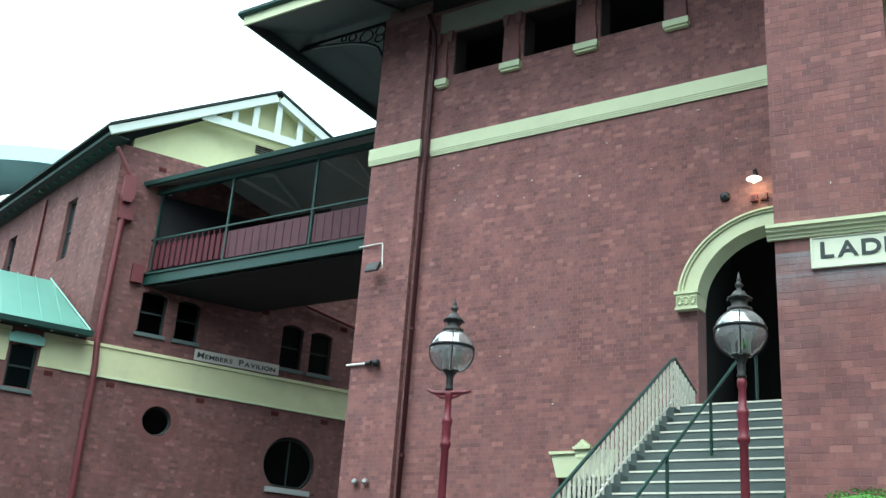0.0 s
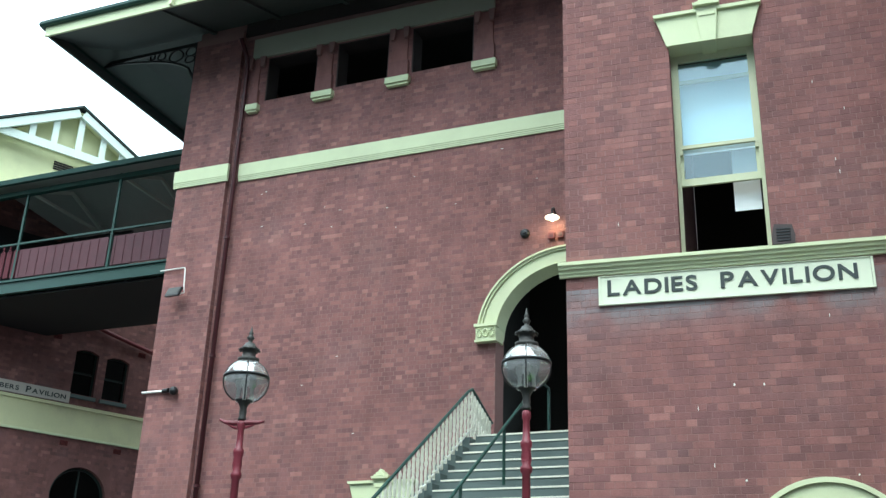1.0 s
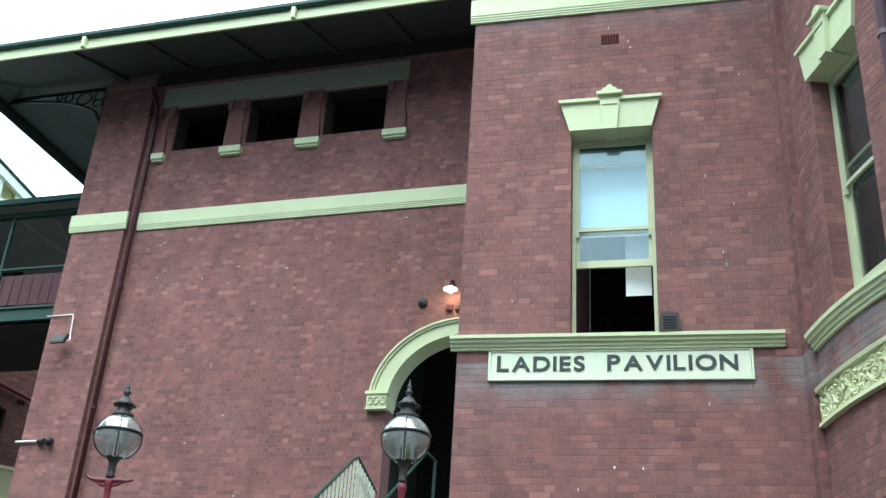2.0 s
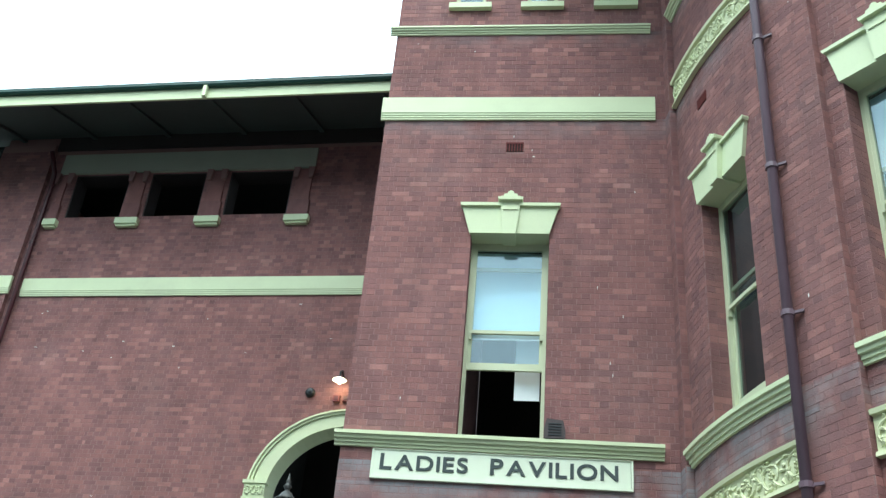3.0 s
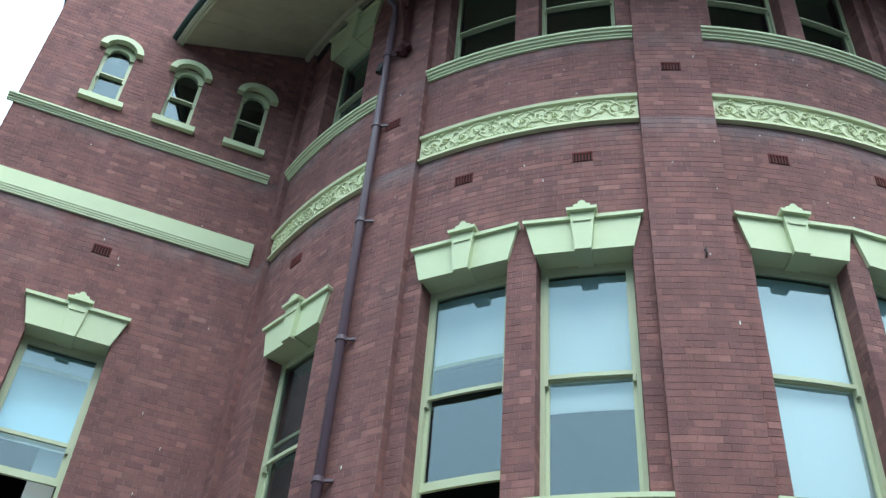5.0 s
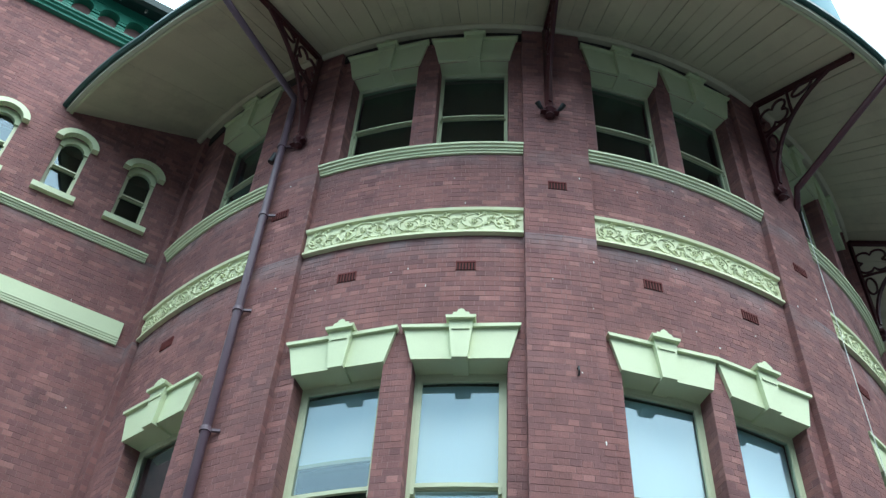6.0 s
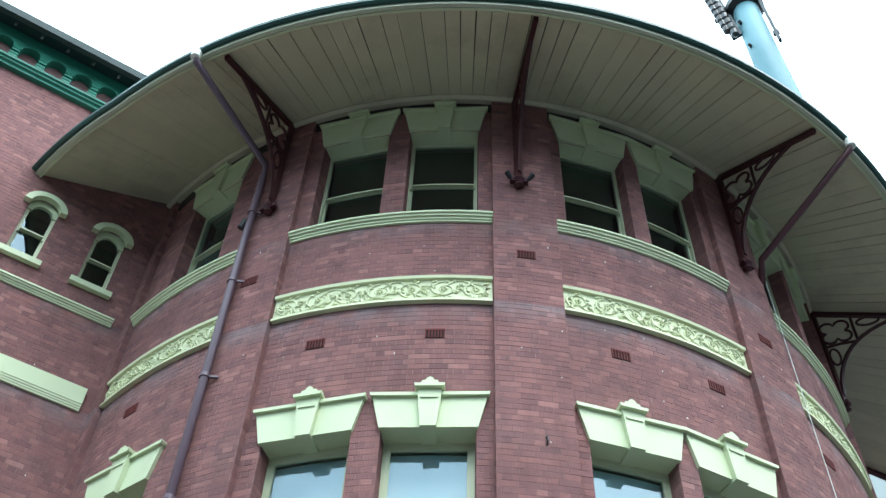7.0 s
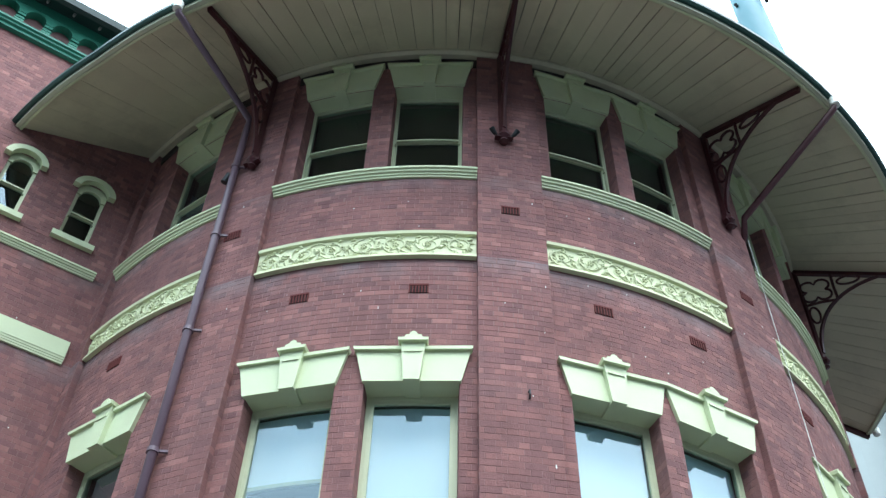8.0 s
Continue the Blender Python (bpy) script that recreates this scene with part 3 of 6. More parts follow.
def scroll_relief(parent, f, u0, u1, z0, z1, per, seed):
    """A cream frieze panel with raised foliage scrolls between two fillets."""
    bm = bmesh.new()
    h = z1 - z0
    slab(bm, f, u0, u1, 0.0, 0.03, z0, z1)
    run(bm, f, u0, u1, [(0.03, z1 - 0.055), (0.075, z1 - 0.045), (0.085, z1), (0.0, z1 + 0.006)])
    run(bm, f, u0, u1, [(0.0, z0 - 0.006), (0.07, z0), (0.065, z0 + 0.045), (0.03, z0 + 0.05)])
    ob = part("frieze", bm, FRIEZE, parent, "cream frieze panel with foliage scrolls")
    rng = random.Random(seed)
    bm = bmesh.new()
    width = (u1 - u0) / per
    n = max(2, round(width / (h * 0.86)))
    mid = (z0 + z1) / 2
    for i in range(n):
        c = (i + 0.5) * width / n
        way = 1 if i % 2 else -1
        pts, rad = [], []
        turns = 1.55
        r0 = h * 0.33
        for k in range(22):
            q = k / 21
            a = way * (math.pi / 2 + q * turns * 2 * math.pi) + rng.uniform(-0.05, 0.05)
            r = r0 * (1 - 0.78 * q)
            pts.append(f(u0 + (c + r * 1.15 * math.cos(a)) * per, 0.032 + 0.008 * math.sin(6 * q), mid + r * math.sin(a)))
            rad.append(0.013 * (1 - 0.35 * q) + 0.005 * abs(math.sin(9 * q)))
        tube(bm, pts, rad, 5)
        for k in range(15):
            a = k * 2 * math.pi / 15 + rng.uniform(-0.3, 0.3)
            r = h * rng.uniform(0.16, 0.42)
            x, z = min(max(c + r * 1.25 * math.cos(a), 0.12), width - 0.12), mid + r * 0.82 * math.sin(a)
            b = a + way * 0.9
            q0 = f(u0 + x * per, 0.030, z)
            q1 = f(u0 + (x + 0.04 * math.cos(b)) * per, 0.045, min(max(z + 0.04 * math.sin(b), z0 + 0.06), z1 - 0.07))
            q2 = f(u0 + (x + 0.10 * math.cos(b + 0.3)) * per, 0.032, min(max(z + 0.09 * math.sin(b + 0.3), z0 + 0.05), z1 - 0.05))
            tube(bm, [q0, q1, q2], [0.008, 0.020, 0.005], 5)
        lathe_pts = [f(u0 + (c + 0.03 * math.cos(k * 1.256)) * per, 0.045, mid + 0.03 * math.sin(k * 1.256)) for k in range(5)]
        for p in lathe_pts:
            bmesh.ops.create_icosphere(bm, subdivisions=1, radius=0.018, matrix=Matrix.Translation(p))
    for i in range(n - 1):
        c = (i + 1) * width / n
        way = 1 if i % 2 else -1
        tube(bm, [f(u0 + (c + (k / 6 - 0.5) * h * 0.8) * per, 0.034, mid + way * h * 0.36 * math.cos((k / 6 - 0.5) * 2.4)) for k in range(7)], 0.016, 5)
    part("scrollwork", bm, FRIEZE, ob)
    return ob


bays = [(-76.2, -58.2), (-52.7, -30.4), (-23.6, -2.4), (4.8, 26.2), (33.4, 60.0)]
for i, (a, b) in enumerate(bays):
    lo, hi = a, b
    ledge(drum, on_drum, lo + 0.02, hi - 0.02, 6.40, 0.20, 0.13)
    ledge(drum, on_drum, lo + 0.02, hi - 0.02, 13.47, 0.155, 0.12)
    if i < 4:
        scroll_relief(drum, on_drum, lo + 0.1, hi - 0.1, 11.61, 12.08, DEG, 10 + i)
        if i < 3:
            scroll_relief(drum, on_drum, lo + 0.1, hi - 0.1, 5.30, 5.74, DEG, 30 + i)
for c in LOWER[:7]:
    lintel(drum, on_drum, c, 5.15, 4.2, 9.485, 10.0, DEG)
    lintel(drum, on_drum, c, 5.15, 4.2, 15.745, 16.37, DEG)

band(tower, on_tower, TL - 0.07, 1.80, 11.55, 11.95)
ledge(tower, on_tower, TL - 0.10, 1.77, 13.40, 0.13, 0.10)
ledge(tower, on_tower_low, TL - 0.08, 1.76, 6.535, 0.17, 0.14)
bm = bmesh.new()
run(bm, on_tower, -0.80, 0.36, [(0.0, 6.50), (0.06, 6.50), (0.065, 6.545), (0.0, 6.566)])
part("window_sill", bm, CREAM, tower)
lintel(tower, on_tower, -0.235, 0.69, 0.545, 9.535, 10.02)
band(main, on_main, mu(-10.45), mu(-1.0), 11.55, 11.95)
band(main, lambda u, d, z: on_main(u, d + 0.13, z), MAIN_L - 0.06, mu(-10.64), 11.55, 11.95)

# arch of the doorway
bm = bmesh.new()


def arch_ring(bm, f, cu, cz, r0, r1, d0, d1, n=28, k_=1.0):
    rows = []
    for i in range(n + 1):
        a = math.pi * i / n
        rows.append([bm.verts.new(f(cu - r * math.cos(a), d, cz + k_ * r * math.sin(a))) for r, d in ((r0, d0), (r0, d1), (r1, d1), (r1, d0))])
    for p, q in zip(rows, rows[1:]):
        for k in range(4):
            bm.faces.new((p[k], p[(k + 1) % 4], q[(k + 1) % 4], q[k]))
    bm.faces.new(rows[0])
    bm.faces.new(rows[-1])


arch_ring(bm, on_main, ARCH_U, ARCH_Z, ARCH_R - 0.01, ARCH_R + 0.245, -0.448, 0.05, k_=ARCH_K)
arch_ring(bm, on_main, ARCH_U, ARCH_Z, ARCH_R + 0.25, ARCH_R + 0.295, 0.0, 0.08, k_=ARCH_K)
arch_ring(bm, on_main, ARCH_U, ARCH_Z, ARCH_R + 0.30, ARCH_R + 0.34, 0.0, 0.11, k_=ARCH_K)
doorway = part("arch", bm, CREAM, main, "cream moulded arch")
bm = bmesh.new()
for s in (-1, 1):
    c = ARCH_U + s * (ARCH_R + 0.15)
    slab(bm, on_main, c - 0.22, c + 0.22, 0.0, 0.17, ARCH_Z + 0.12, ARCH_Z + 0.18)
    slab(bm, on_main, c - 0.19, c + 0.19, -0.3, 0.14, ARCH_Z - 0.12, ARCH_Z + 0.118)
    slab(bm, on_main, c - 0.21, c + 0.21, 0.0, 0.15, ARCH_Z - 0.16, ARCH_Z - 0.122)
    for k in range(3):
        for j in range(10):
            a = j * 0.63
            bmesh.ops.create_icosphere(bm, subdivisions=1, radius=0.022, matrix=Matrix.Translation(on_main(c - 0.12 + k * 0.12 + 0.042 * math.cos(a), 0.15, ARCH_Z + 0.07 * math.sin(a))))
part("impost", bm, CREAM, main, "cream carved arch springer")

# loggia trim
for a, b in loggia:
    # added dark linings carry the eaves shade on the reveals
    bm = bmesh.new()
    slab(bm, on_main, a, a + 0.025, -0.45, -0.02, LOG0, LOG1)
    slab(bm, on_main, b - 0.025, b, -0.45, -0.02, LOG0, LOG1)
    slab(bm, on_main, a + 0.026, b - 0.026, -0.45, -0.02, LOG1 - 0.025, LOG1)
    part("loggia_frame", bm, DARKWOOD, main, "dark lining that puts eaves shade on the reveals")
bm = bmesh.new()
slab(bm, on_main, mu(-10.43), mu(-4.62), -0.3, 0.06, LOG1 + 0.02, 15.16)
# the eaves shade is put into the lintel's darker colour
part("loggia_lintel", bm, material("trim_in_eaves_shade", (0.32, 0.33, 0.26), 0.7, 0.1, 2.0, 40, 0.2), main)
for c, w_ in ((-10.28, 0.30), (-8.53, 0.50), (-6.75, 0.54), (-4.82, 0.52)):
    bm = bmesh.new()
    slab(bm, on_main, mu(c - w_ / 2 + 0.03), mu(c + w_ / 2 - 0.03), 0.0, 0.10, 13.21, 13.255)
    slab(bm, on_main, mu(c - w_ / 2), mu(c + w_ / 2), 0.0, 0.14, 13.257, 13.40)
    part("sill_block", bm, CREAM, main)
    bm = bmesh.new()
    slab(bm, on_main, mu(c - w_ / 2 + 0.05), mu(c + w_ / 2 - 0.05), 0.0, 0.09, 13.41, 13.80)
    slab(bm, on_main, mu(c - w_ / 2 + 0.09), mu(c + w_ / 2 - 0.09), 0.0, 0.05, 13.80, 14.62)
    part("brick_pier", bm, BRICK, main)
    bm = bmesh.new()
    for q in (-0.16, 0.16):
        prism(bm, on_main, [(mu(c + q - 0.04), 14.35), (mu(c + q + 0.04), 14.35), (mu(c + q + 0.07), 14.62), (mu(c + q - 0.07), 14.62)], 0.05, 0.12)
    part("corbel", bm, MORTAR, main)

# ---- windows ----
win_no = [0]


def sash_window(f, u0, u1, z0, z1, per=1.0, mid=0.48, opened=0.0, blind=0.0, low_blind=0.0, label="tall cream sash window in a brick opening", depth=0.23, sill=False, slim=1.0):
    """A double-hung sash set back in its opening. opened: how far the lower sash is raised, metres; blind: how far a roller blind hangs down."""
    win_no[0] += 1
    w = 0.05 * per * slim
    bm = bmesh.new()
    d0, d1 = -depth - 0.10, -depth
    slab(bm, f, u0, u0 + w, d0, d1, z0, z1)
    slab(bm, f, u1 - w, u1, d0, d1, z0, z1)
    slab(bm, f, u0 + w, u1 - w, d0, d1, z1 - 0.07 * slim, z1)
    slab(bm, f, u0 + w, u1 - w, d0, d1 + 0.03, z0, z0 + 0.05)
    frame_ = part("window_%d" % win_no[0], bm, CREAM_FRAME)
    tagged(frame_, label, "window", kind="structure")
    zm = z0 + (z1 - z0) * mid

    def sash(name, za, zb, off):
        s = 0.043 * per * slim
        bm = bmesh.new()
        a, b = u0 + w, u1 - w
        e0, e1 = d1 - 0.045 - off, d1 - 0.005 - off
        slab(bm, f, a, a + s, e0, e1, za, zb)
        slab(bm, f, b - s, b, e0, e1, za, zb)
        slab(bm, f, a + s, b - s, e0, e1, zb - 0.05, zb)
        slab(bm, f, a + s, b - s, e0, e1, za, za + (0.10 * slim if name == "lower_sash" else 0.05 * slim))
        ob = part(name, bm, CREAM_FRAME, frame_)
        bot = za + (0.10 * slim if name == "lower_sash" else 0.05 * slim)
        pane = raw("pane", [f(u, (e0 + e1) / 2, z) for u, z in ((a + s, bot), (b - s, bot), (b - s, zb - 0.05), (a + s, zb - 0.05))], [(0, 1, 2, 3)], PANE, ob)
        pane.visible_shadow = False
        # horns under the meeting rail
        if name == "upper_sash":
            bm = bmesh.new()
            for c in (a + s / 2, b - s / 2):
                slab(bm, f, c - s * 0.4, c + s * 0.4, e0, e1 + 0.01, za - 0.09, za)
            part("horn", bm, CREAM_FRAME, ob)
        return ob
    sash("upper_sash", zm - 0.02, z1 - 0.07 * slim, 0.0)
    sash("lower_sash", z0 + 0.05 + opened, zm + 0.03 + opened, 0.05)
    if blind:
        bm = bmesh.new()
        a, b = u0 + w * 1.02, u1 - w * 1.02
        slab(bm, f, a, b, d1 - 0.122, d1 - 0.117, z1 - 0.10 - blind, z1 - 0.10)
        tube(bm, [f(a, d1 - 0.16, z1 - 0.14), f((a + b) / 2, d1 - 0.16, z1 - 0.14), f(b, d1 - 0.16, z1 - 0.14)], 0.03, 8)
        part("blind", bm, BLIND, frame_, "pale roller blind partly drawn")
    if sill:
        bm = bmesh.new()
        slab(bm, f, u0 - 0.10 * per, u1 + 0.10 * per, -depth, 0.09, z0 - 0.11, z0)
        part("window_sill", bm, CREAM, frame_)
    return frame_


blinds = dict(zip(LOWER, ((0.0, 0.25), (1.0, 0.42), (1.80, 0.0), (2.85, 0.0), (2.85, 0.0), (1.6, 0.0), (1.9, 0.0))))
for c in LOWER[:7]:
    bl, op = blinds[c]
    sash_window(on_drum, c - HALF, c + HALF, SILL1, HEAD1, DEG, 0.51, op, bl, label="tall cream sash window with pale blind" if bl else "tall cream sash window, lower sash slightly raised")
    sash_window(on_drum, c - HALF, c + HALF, SILL2, HEAD2, DEG, 0.5, 0.0, 0.0, label="dark cream-framed sash window under the eaves", slim=0.6)
sash_window(on_tower, -0.76, 0.32, 6.57, 9.55, 1.0, 0.53, 1.0, 1.36, label="tall cream sash window with raised lower sash")

bm = bmesh.new()
slab(bm, on_tower, -0.08, 0.25, -0.47, -0.465, 7.28, 9.2)
part("blind", bm, BLIND, bpy.data.objects["window_%d" % win_no[0]], "pale hanging sheet behind the glass")

# top windows of the tower, with arched hoods and sills
for c in top_c:
    w_ = sash_window(on_tower, c - 0.24, c + 0.24, 13.92, 15.30, 1.0, 0.48, 0.0, 0.0, label="small cream arched sash window with deep sill", depth=0.06, sill=True, slim=0.6)
    bm = bmesh.new()
    n_ = 10
    for r0, r1, d0, d1 in ((0.232, 0.335, 0.012, 0.12),):
        rows_ = []
        for i in range(n_ + 1):
            a = math.pi * (0.03 + 0.94 * i / n_)
            rows_.append([bm.verts.new(on_tower(c - r * math.cos(a) * 1.06, d, 15.06 + r * math.sin(a))) for r, d in ((r0, d0), (r0, d1), (r1, d1), (r1, d0))])
        for p, q in zip(rows_, rows_[1:]):
            for k in range(4):
                bm.faces.new((p[k], p[(k + 1) % 4], q[(k + 1) % 4], q[k]))
        bm.faces.new(rows_[0])
        bm.faces.new(rows_[-1])
    part("hood", bm, CREAM, w_, "cream curved hood moulding")
    bm = bmesh.new()
    spandrel(bm, on_tower, c, 15.02, 0.165, c - 0.25, c + 0.25, 15.36, -0.10, -0.030)
    part("arched_head", bm, CREAM, w_)

# small round plaque above the top windows
bm = bmesh.new()
ring_ = [(0.12 + 0.26 * math.cos(2 * math.pi * i / 28), 16.98 + 0.26 * math.sin(2 * math.pi * i / 28)) for i in range(28)]
prism(bm, on_tower, ring_, 0.006, 0.10)
plaque = tagged(part("wall_plaque", bm, CREAM), "round cream plaque on the brick tower", "plaque")
bm = bmesh.new()
tube(bm, [on_tower(0.12 + 0.22 * math.cos(2 * math.pi * i / 28), 0.10, 16.98 + 0.22 * math.sin(2 * math.pi * i / 28)) for i in range(29)], 0.03, 6)
part("rim", bm, CREAM, plaque)

# green arcaded cornice and roof of the tower
cornice = bmesh.new()
run(cornice, on_tower, TL - 0.12, 4.0, [(0.0, 18.08), (0.10, 18.08), (0.10, 18.14), (0.15, 18.16), (0.15, 18.20), (0.19, 18.22), (0.19, 18.27), (0.0, 18.29)])
slab(cornice, on_tower, TL - 0.12, 4.0, 0.0, 0.18, 18.84, 19.10)
cornice = tagged(part("cornice", cornice, GREENMID), "green arcaded cornice under the tower eaves", "cornice", kind="structure")
x_ = TL + 0.02
while x_ < 3.2:
    bm = bmesh.new()
    for j in range(4):
        slab(bm, on_tower, x_ - 0.085 + 0.006 * j, x_ + 0.085 - 0.006 * j, 0.0, 0.18 - 0.012 * (j % 2), 18.29 + 0.095 * j, 18.29 + 0.095 * j + (0.062 if j < 3 else 0.10))
    part("corbel", bm, GREENMID, cornice)
    bm = bmesh.new()
    c, r = x_ + 0.25, 0.172
    spandrel(bm, on_tower, c, 18.60, r, x_, x_ + 0.50, 18.84, 0.0, 0.17)
    part("arch", bm, GREENMID, cornice)
    bm = bmesh.new()
    tube(bm, [on_tower(x_ + 0.27, 0.36, 19.10), on_tower(x_ + 0.27, 0.36, 18.94)], 0.025, 8)
    part("eave_peg", bm, STEEL, cornice)
    x_ += 0.50
bm = bmesh.new()
run(bm, on_tower, TL - 0.6, 4.0, [(-0.4, 19.16), (0.0, 19.12), (0.52, 18.98), (0.56, 19.00), (0.56, 19.10), (-6.0, 21.80), (-6.0, 19.16)])
run(bm, on_tower, TL - 0.6, 4.0, [(0.50, 18.90), (0.60, 18.91), (0.63, 19.06), (0.565, 19.05), (0.56, 18.97), (0.50, 18.96)])
tagged(part("roof_tower", bm, material("dark_green_black_roof", (0.022, 0.045, 0.042), 0.5, 0.1, 2.0, 30, 0.1)), "dark tower roof with gutter", "roof", kind="structure")

# ---- drum eaves ----
RE, ZE, RI, ZI = 9.03 - CR, 15.84, 0.0, 16.70
END = 56.4
bm = bmesh.new()
rng = random.Random(4)
a = -100.0
while a < END:
    w_ = rng.choice((1.4, 1.4, 2.1))
    j = rng.uniform(-0.0015, 0.0015)
    # boards have shrunk apart towards one end or the other, less so beside the tower
    g, go = (rng.choice((0.003, 0.02, 0.045)), rng.choice((0.003, 0.03, 0.06, 0.085))) if a > -62 else (0.003, rng.choice((0.003, 0.012)))
    v = [bm.verts.new(on_eave(u, d, z + j)) for u, d, z in ((a + g, RI - 0.05, ZI), (a + w_ - g, RI - 0.05, ZI), (a + w_ - go * 0.8, RE, ZE), (a + go * 0.8, RE, ZE))]
    t = [bm.verts.new(q.co + Vector((0, 0, 0.03))) for q in v]
    bm.faces.new(v)
    for k in range(4):
        bm.faces.new((v[k], v[(k + 1) % 4], t[(k + 1) % 4], t[k]))
    a += w_
soffit = tagged(part("ceiling_eaves", bm, SOFFIT), "boarded pale grey-green eaves soffit", "soffit", kind="structure")
bm = bmesh.new()
run(bm, on_eave, -100, END, [(-0.2, ZI + 0.16), (RE + 0.02, ZE + 0.05), (RE + 0.02, ZE + 0.10), (-0.2, ZI + 0.22)])
run(bm, on_eave, -100, END, [(RE + 0.07, ZE + 0.24), (-6.6, 20.2), (-6.6, 20.1), (RE + 0.07, ZE + 0.12)])
roof_drum = tagged(part("roof_drum", bm, ROOF), "dark curved roof over the round bay", "roof", kind="structure")
bm = bmesh.new()
run(bm, on_eave, -100, END, [(RE, ZE - 0.035), (RE + 0.06, ZE - 0.03), (RE + 0.065, ZE + 0.10), (RE, ZE + 0.10)])
part("fascia", bm, material("fascia_grey_cream", (0.50, 0.52, 0.40), 0.5, 0.08, 2.0, 40, 0.1), roof_drum, "grey-cream fascia board")
bm = bmesh.new()
run(bm, on_eave, -100, END, [(RE - 0.045, ZE - 0.055), (RE - 0.005, ZE - 0.055), (RE - 0.005, ZE - 0.005), (RE - 0.045, ZE - 0.005)])
part("bead", bm, CREAM_FRAME, roof_drum)
bm = bmesh.new()
run(bm, on_eave, -100, END, [(RE + 0.07, ZE + 0.03), (RE + 0.11, ZE + 0.035), (RE + 0.145, ZE + 0.07), (RE + 0.145, ZE + 0.15), (RE + 0.12, ZE + 0.15), (RE + 0.07, ZE + 0.10)])
part("gutter", bm, GREEN, roof_drum, "dark green gutter")
bm = bmesh.new()
run(bm, on_drum, -80, 99, [(0.0, ZI - 0.15), (0.13, ZI - 0.18), (0.18, ZI - 0.15), (0.18, ZI - 0.09), (0.0, ZI - 0.02)])
part("wall_plate", bm, SOFFIT, soffit)
bm = bmesh.new()
run(bm, on_drum, -80, 99, [(0.0, ZI - 0.36), (0.03, ZI - 0.36), (0.03, ZI - 0.155), (0.0, ZI - 0.155)])
part("frieze_board", bm, DARKWOOD, soffit)
bm = bmesh.new()
prism(bm, on_eave, [(-82.4, ZE - 0.07), (-81.5, ZE - 0.07), (-81.5, ZE + 0.06), (-82.4, ZE + 0.06)], RE - 0.1, RE + 0.06)
part("gutter_end", bm, CREAM, roof_drum)
bm = bmesh.new()
bar(bm, on_drum(END + 0.3, 0.02, ZI - 0.08), on_drum(END + 0.3, RE + 0.05, ZE - 0.02), 0.09, 0.16)
part("end_rafter", bm, MAROON, roof_drum, "dark end rafter of the eaves")


def drum_bracket(a):
    """A maroon timber eaves bracket with cusped tracery, on a pilaster."""
    def at(r, z, s=0.0):
        return on_drum(a + s * DEG, r, z)
    base = at(0.10, 14.18)
    ob = empty("eaves_bracket", base, "maroon cast eaves bracket with cusped tracery", "bracket", "eaves brackets of the round bay")

    def piece(name, build):
        bm = bmesh.new()
        build(bm)
        bmesh.ops.translate(bm, verts=bm.verts, vec=-Vector(base))
        return part(name, bm, MAROON, ob)

    def soff(r):
        return ZI + (ZE - ZI) * r / RE - 0.05
    piece("rafter", lambda bm: bar(bm, at(0.05, soff(0.05) - 0.06), at(RE - 0.10, soff(RE - 0.1) - 0.03), 0.075, 0.085))
    piece("wall_post", lambda bm: bar(bm, at(0.16, 14.26), at(0.16, soff(0.16) - 0.1), 0.08, 0.09, (1, 0, 0)))

    def curve(bm):
        p0, p1, p2 = Vector((0.20, 14.40)), Vector((0.32, 15.75)), Vector((1.55, soff(1.55) - 0.07))
        pts = [(1 - t) ** 2 * p0 + 2 * t * (1 - t) * p1 + t * t * p2 for t in [i / 12 for i in range(13)]]
        tube(bm, [at(*p) for p in pts], 0.038, 4)
    piece("brace", curve)

    def cusps(bm):
        # four-pointed cusped figure, framed by two struts, with a loop beyond and one below
        c, z = 0.44, 15.93
        p = [(c + 0.31 * (0.55 + 0.45 * abs(math.sin(2 * t)) ** 0.7) * math.cos(t), z + 0.31 * (0.55 + 0.45 * abs(math.sin(2 * t)) ** 0.7) * math.sin(t)) for t in [2 * math.pi * i / 32 for i in range(33)]]
        tube(bm, [at(*w) for w in p], 0.024, 6)
        tube(bm, [at(0.16, 15.60), at(0.45, 15.62), at(0.70, 15.60)], 0.028, 6)
        tube(bm, [at(0.78, soff(0.78) - 0.03), at(0.76, 15.9), at(0.76, 15.64)], 0.028, 6)
        p = [(1.04 + 0.20 * math.cos(t), 16.03 + 0.10 * math.sin(t)) for t in [2 * math.pi * i / 16 for i in range(17)]]
        tube(bm, [at(*w) for w in p], 0.022, 6)
        p = [(0.29 + 0.085 * math.cos(t), 15.33 + 0.20 * math.sin(t)) for t in [2 * math.pi * i / 16 for i in range(17)]]
        tube(bm, [at(*w) for w in p], 0.022, 6)
    piece("tracery", cusps)
    piece("corbel", lambda bm: lathe(bm, at(0.17, 14.05), [(0.02, 0.0), (0.07, 0.03), (0.05, 0.08), (0.10, 0.14), (0.08, 0.22)], 10))
    piece("shoe", lambda bm: (bar(bm, at(0.18, 14.18, -0.13), at(0.18, 14.18, 0.13), 0.08, 0.06)))
    return ob


for a in (-55.8, -27.6, 1.3, 29.8):
    drum_bracket(a)


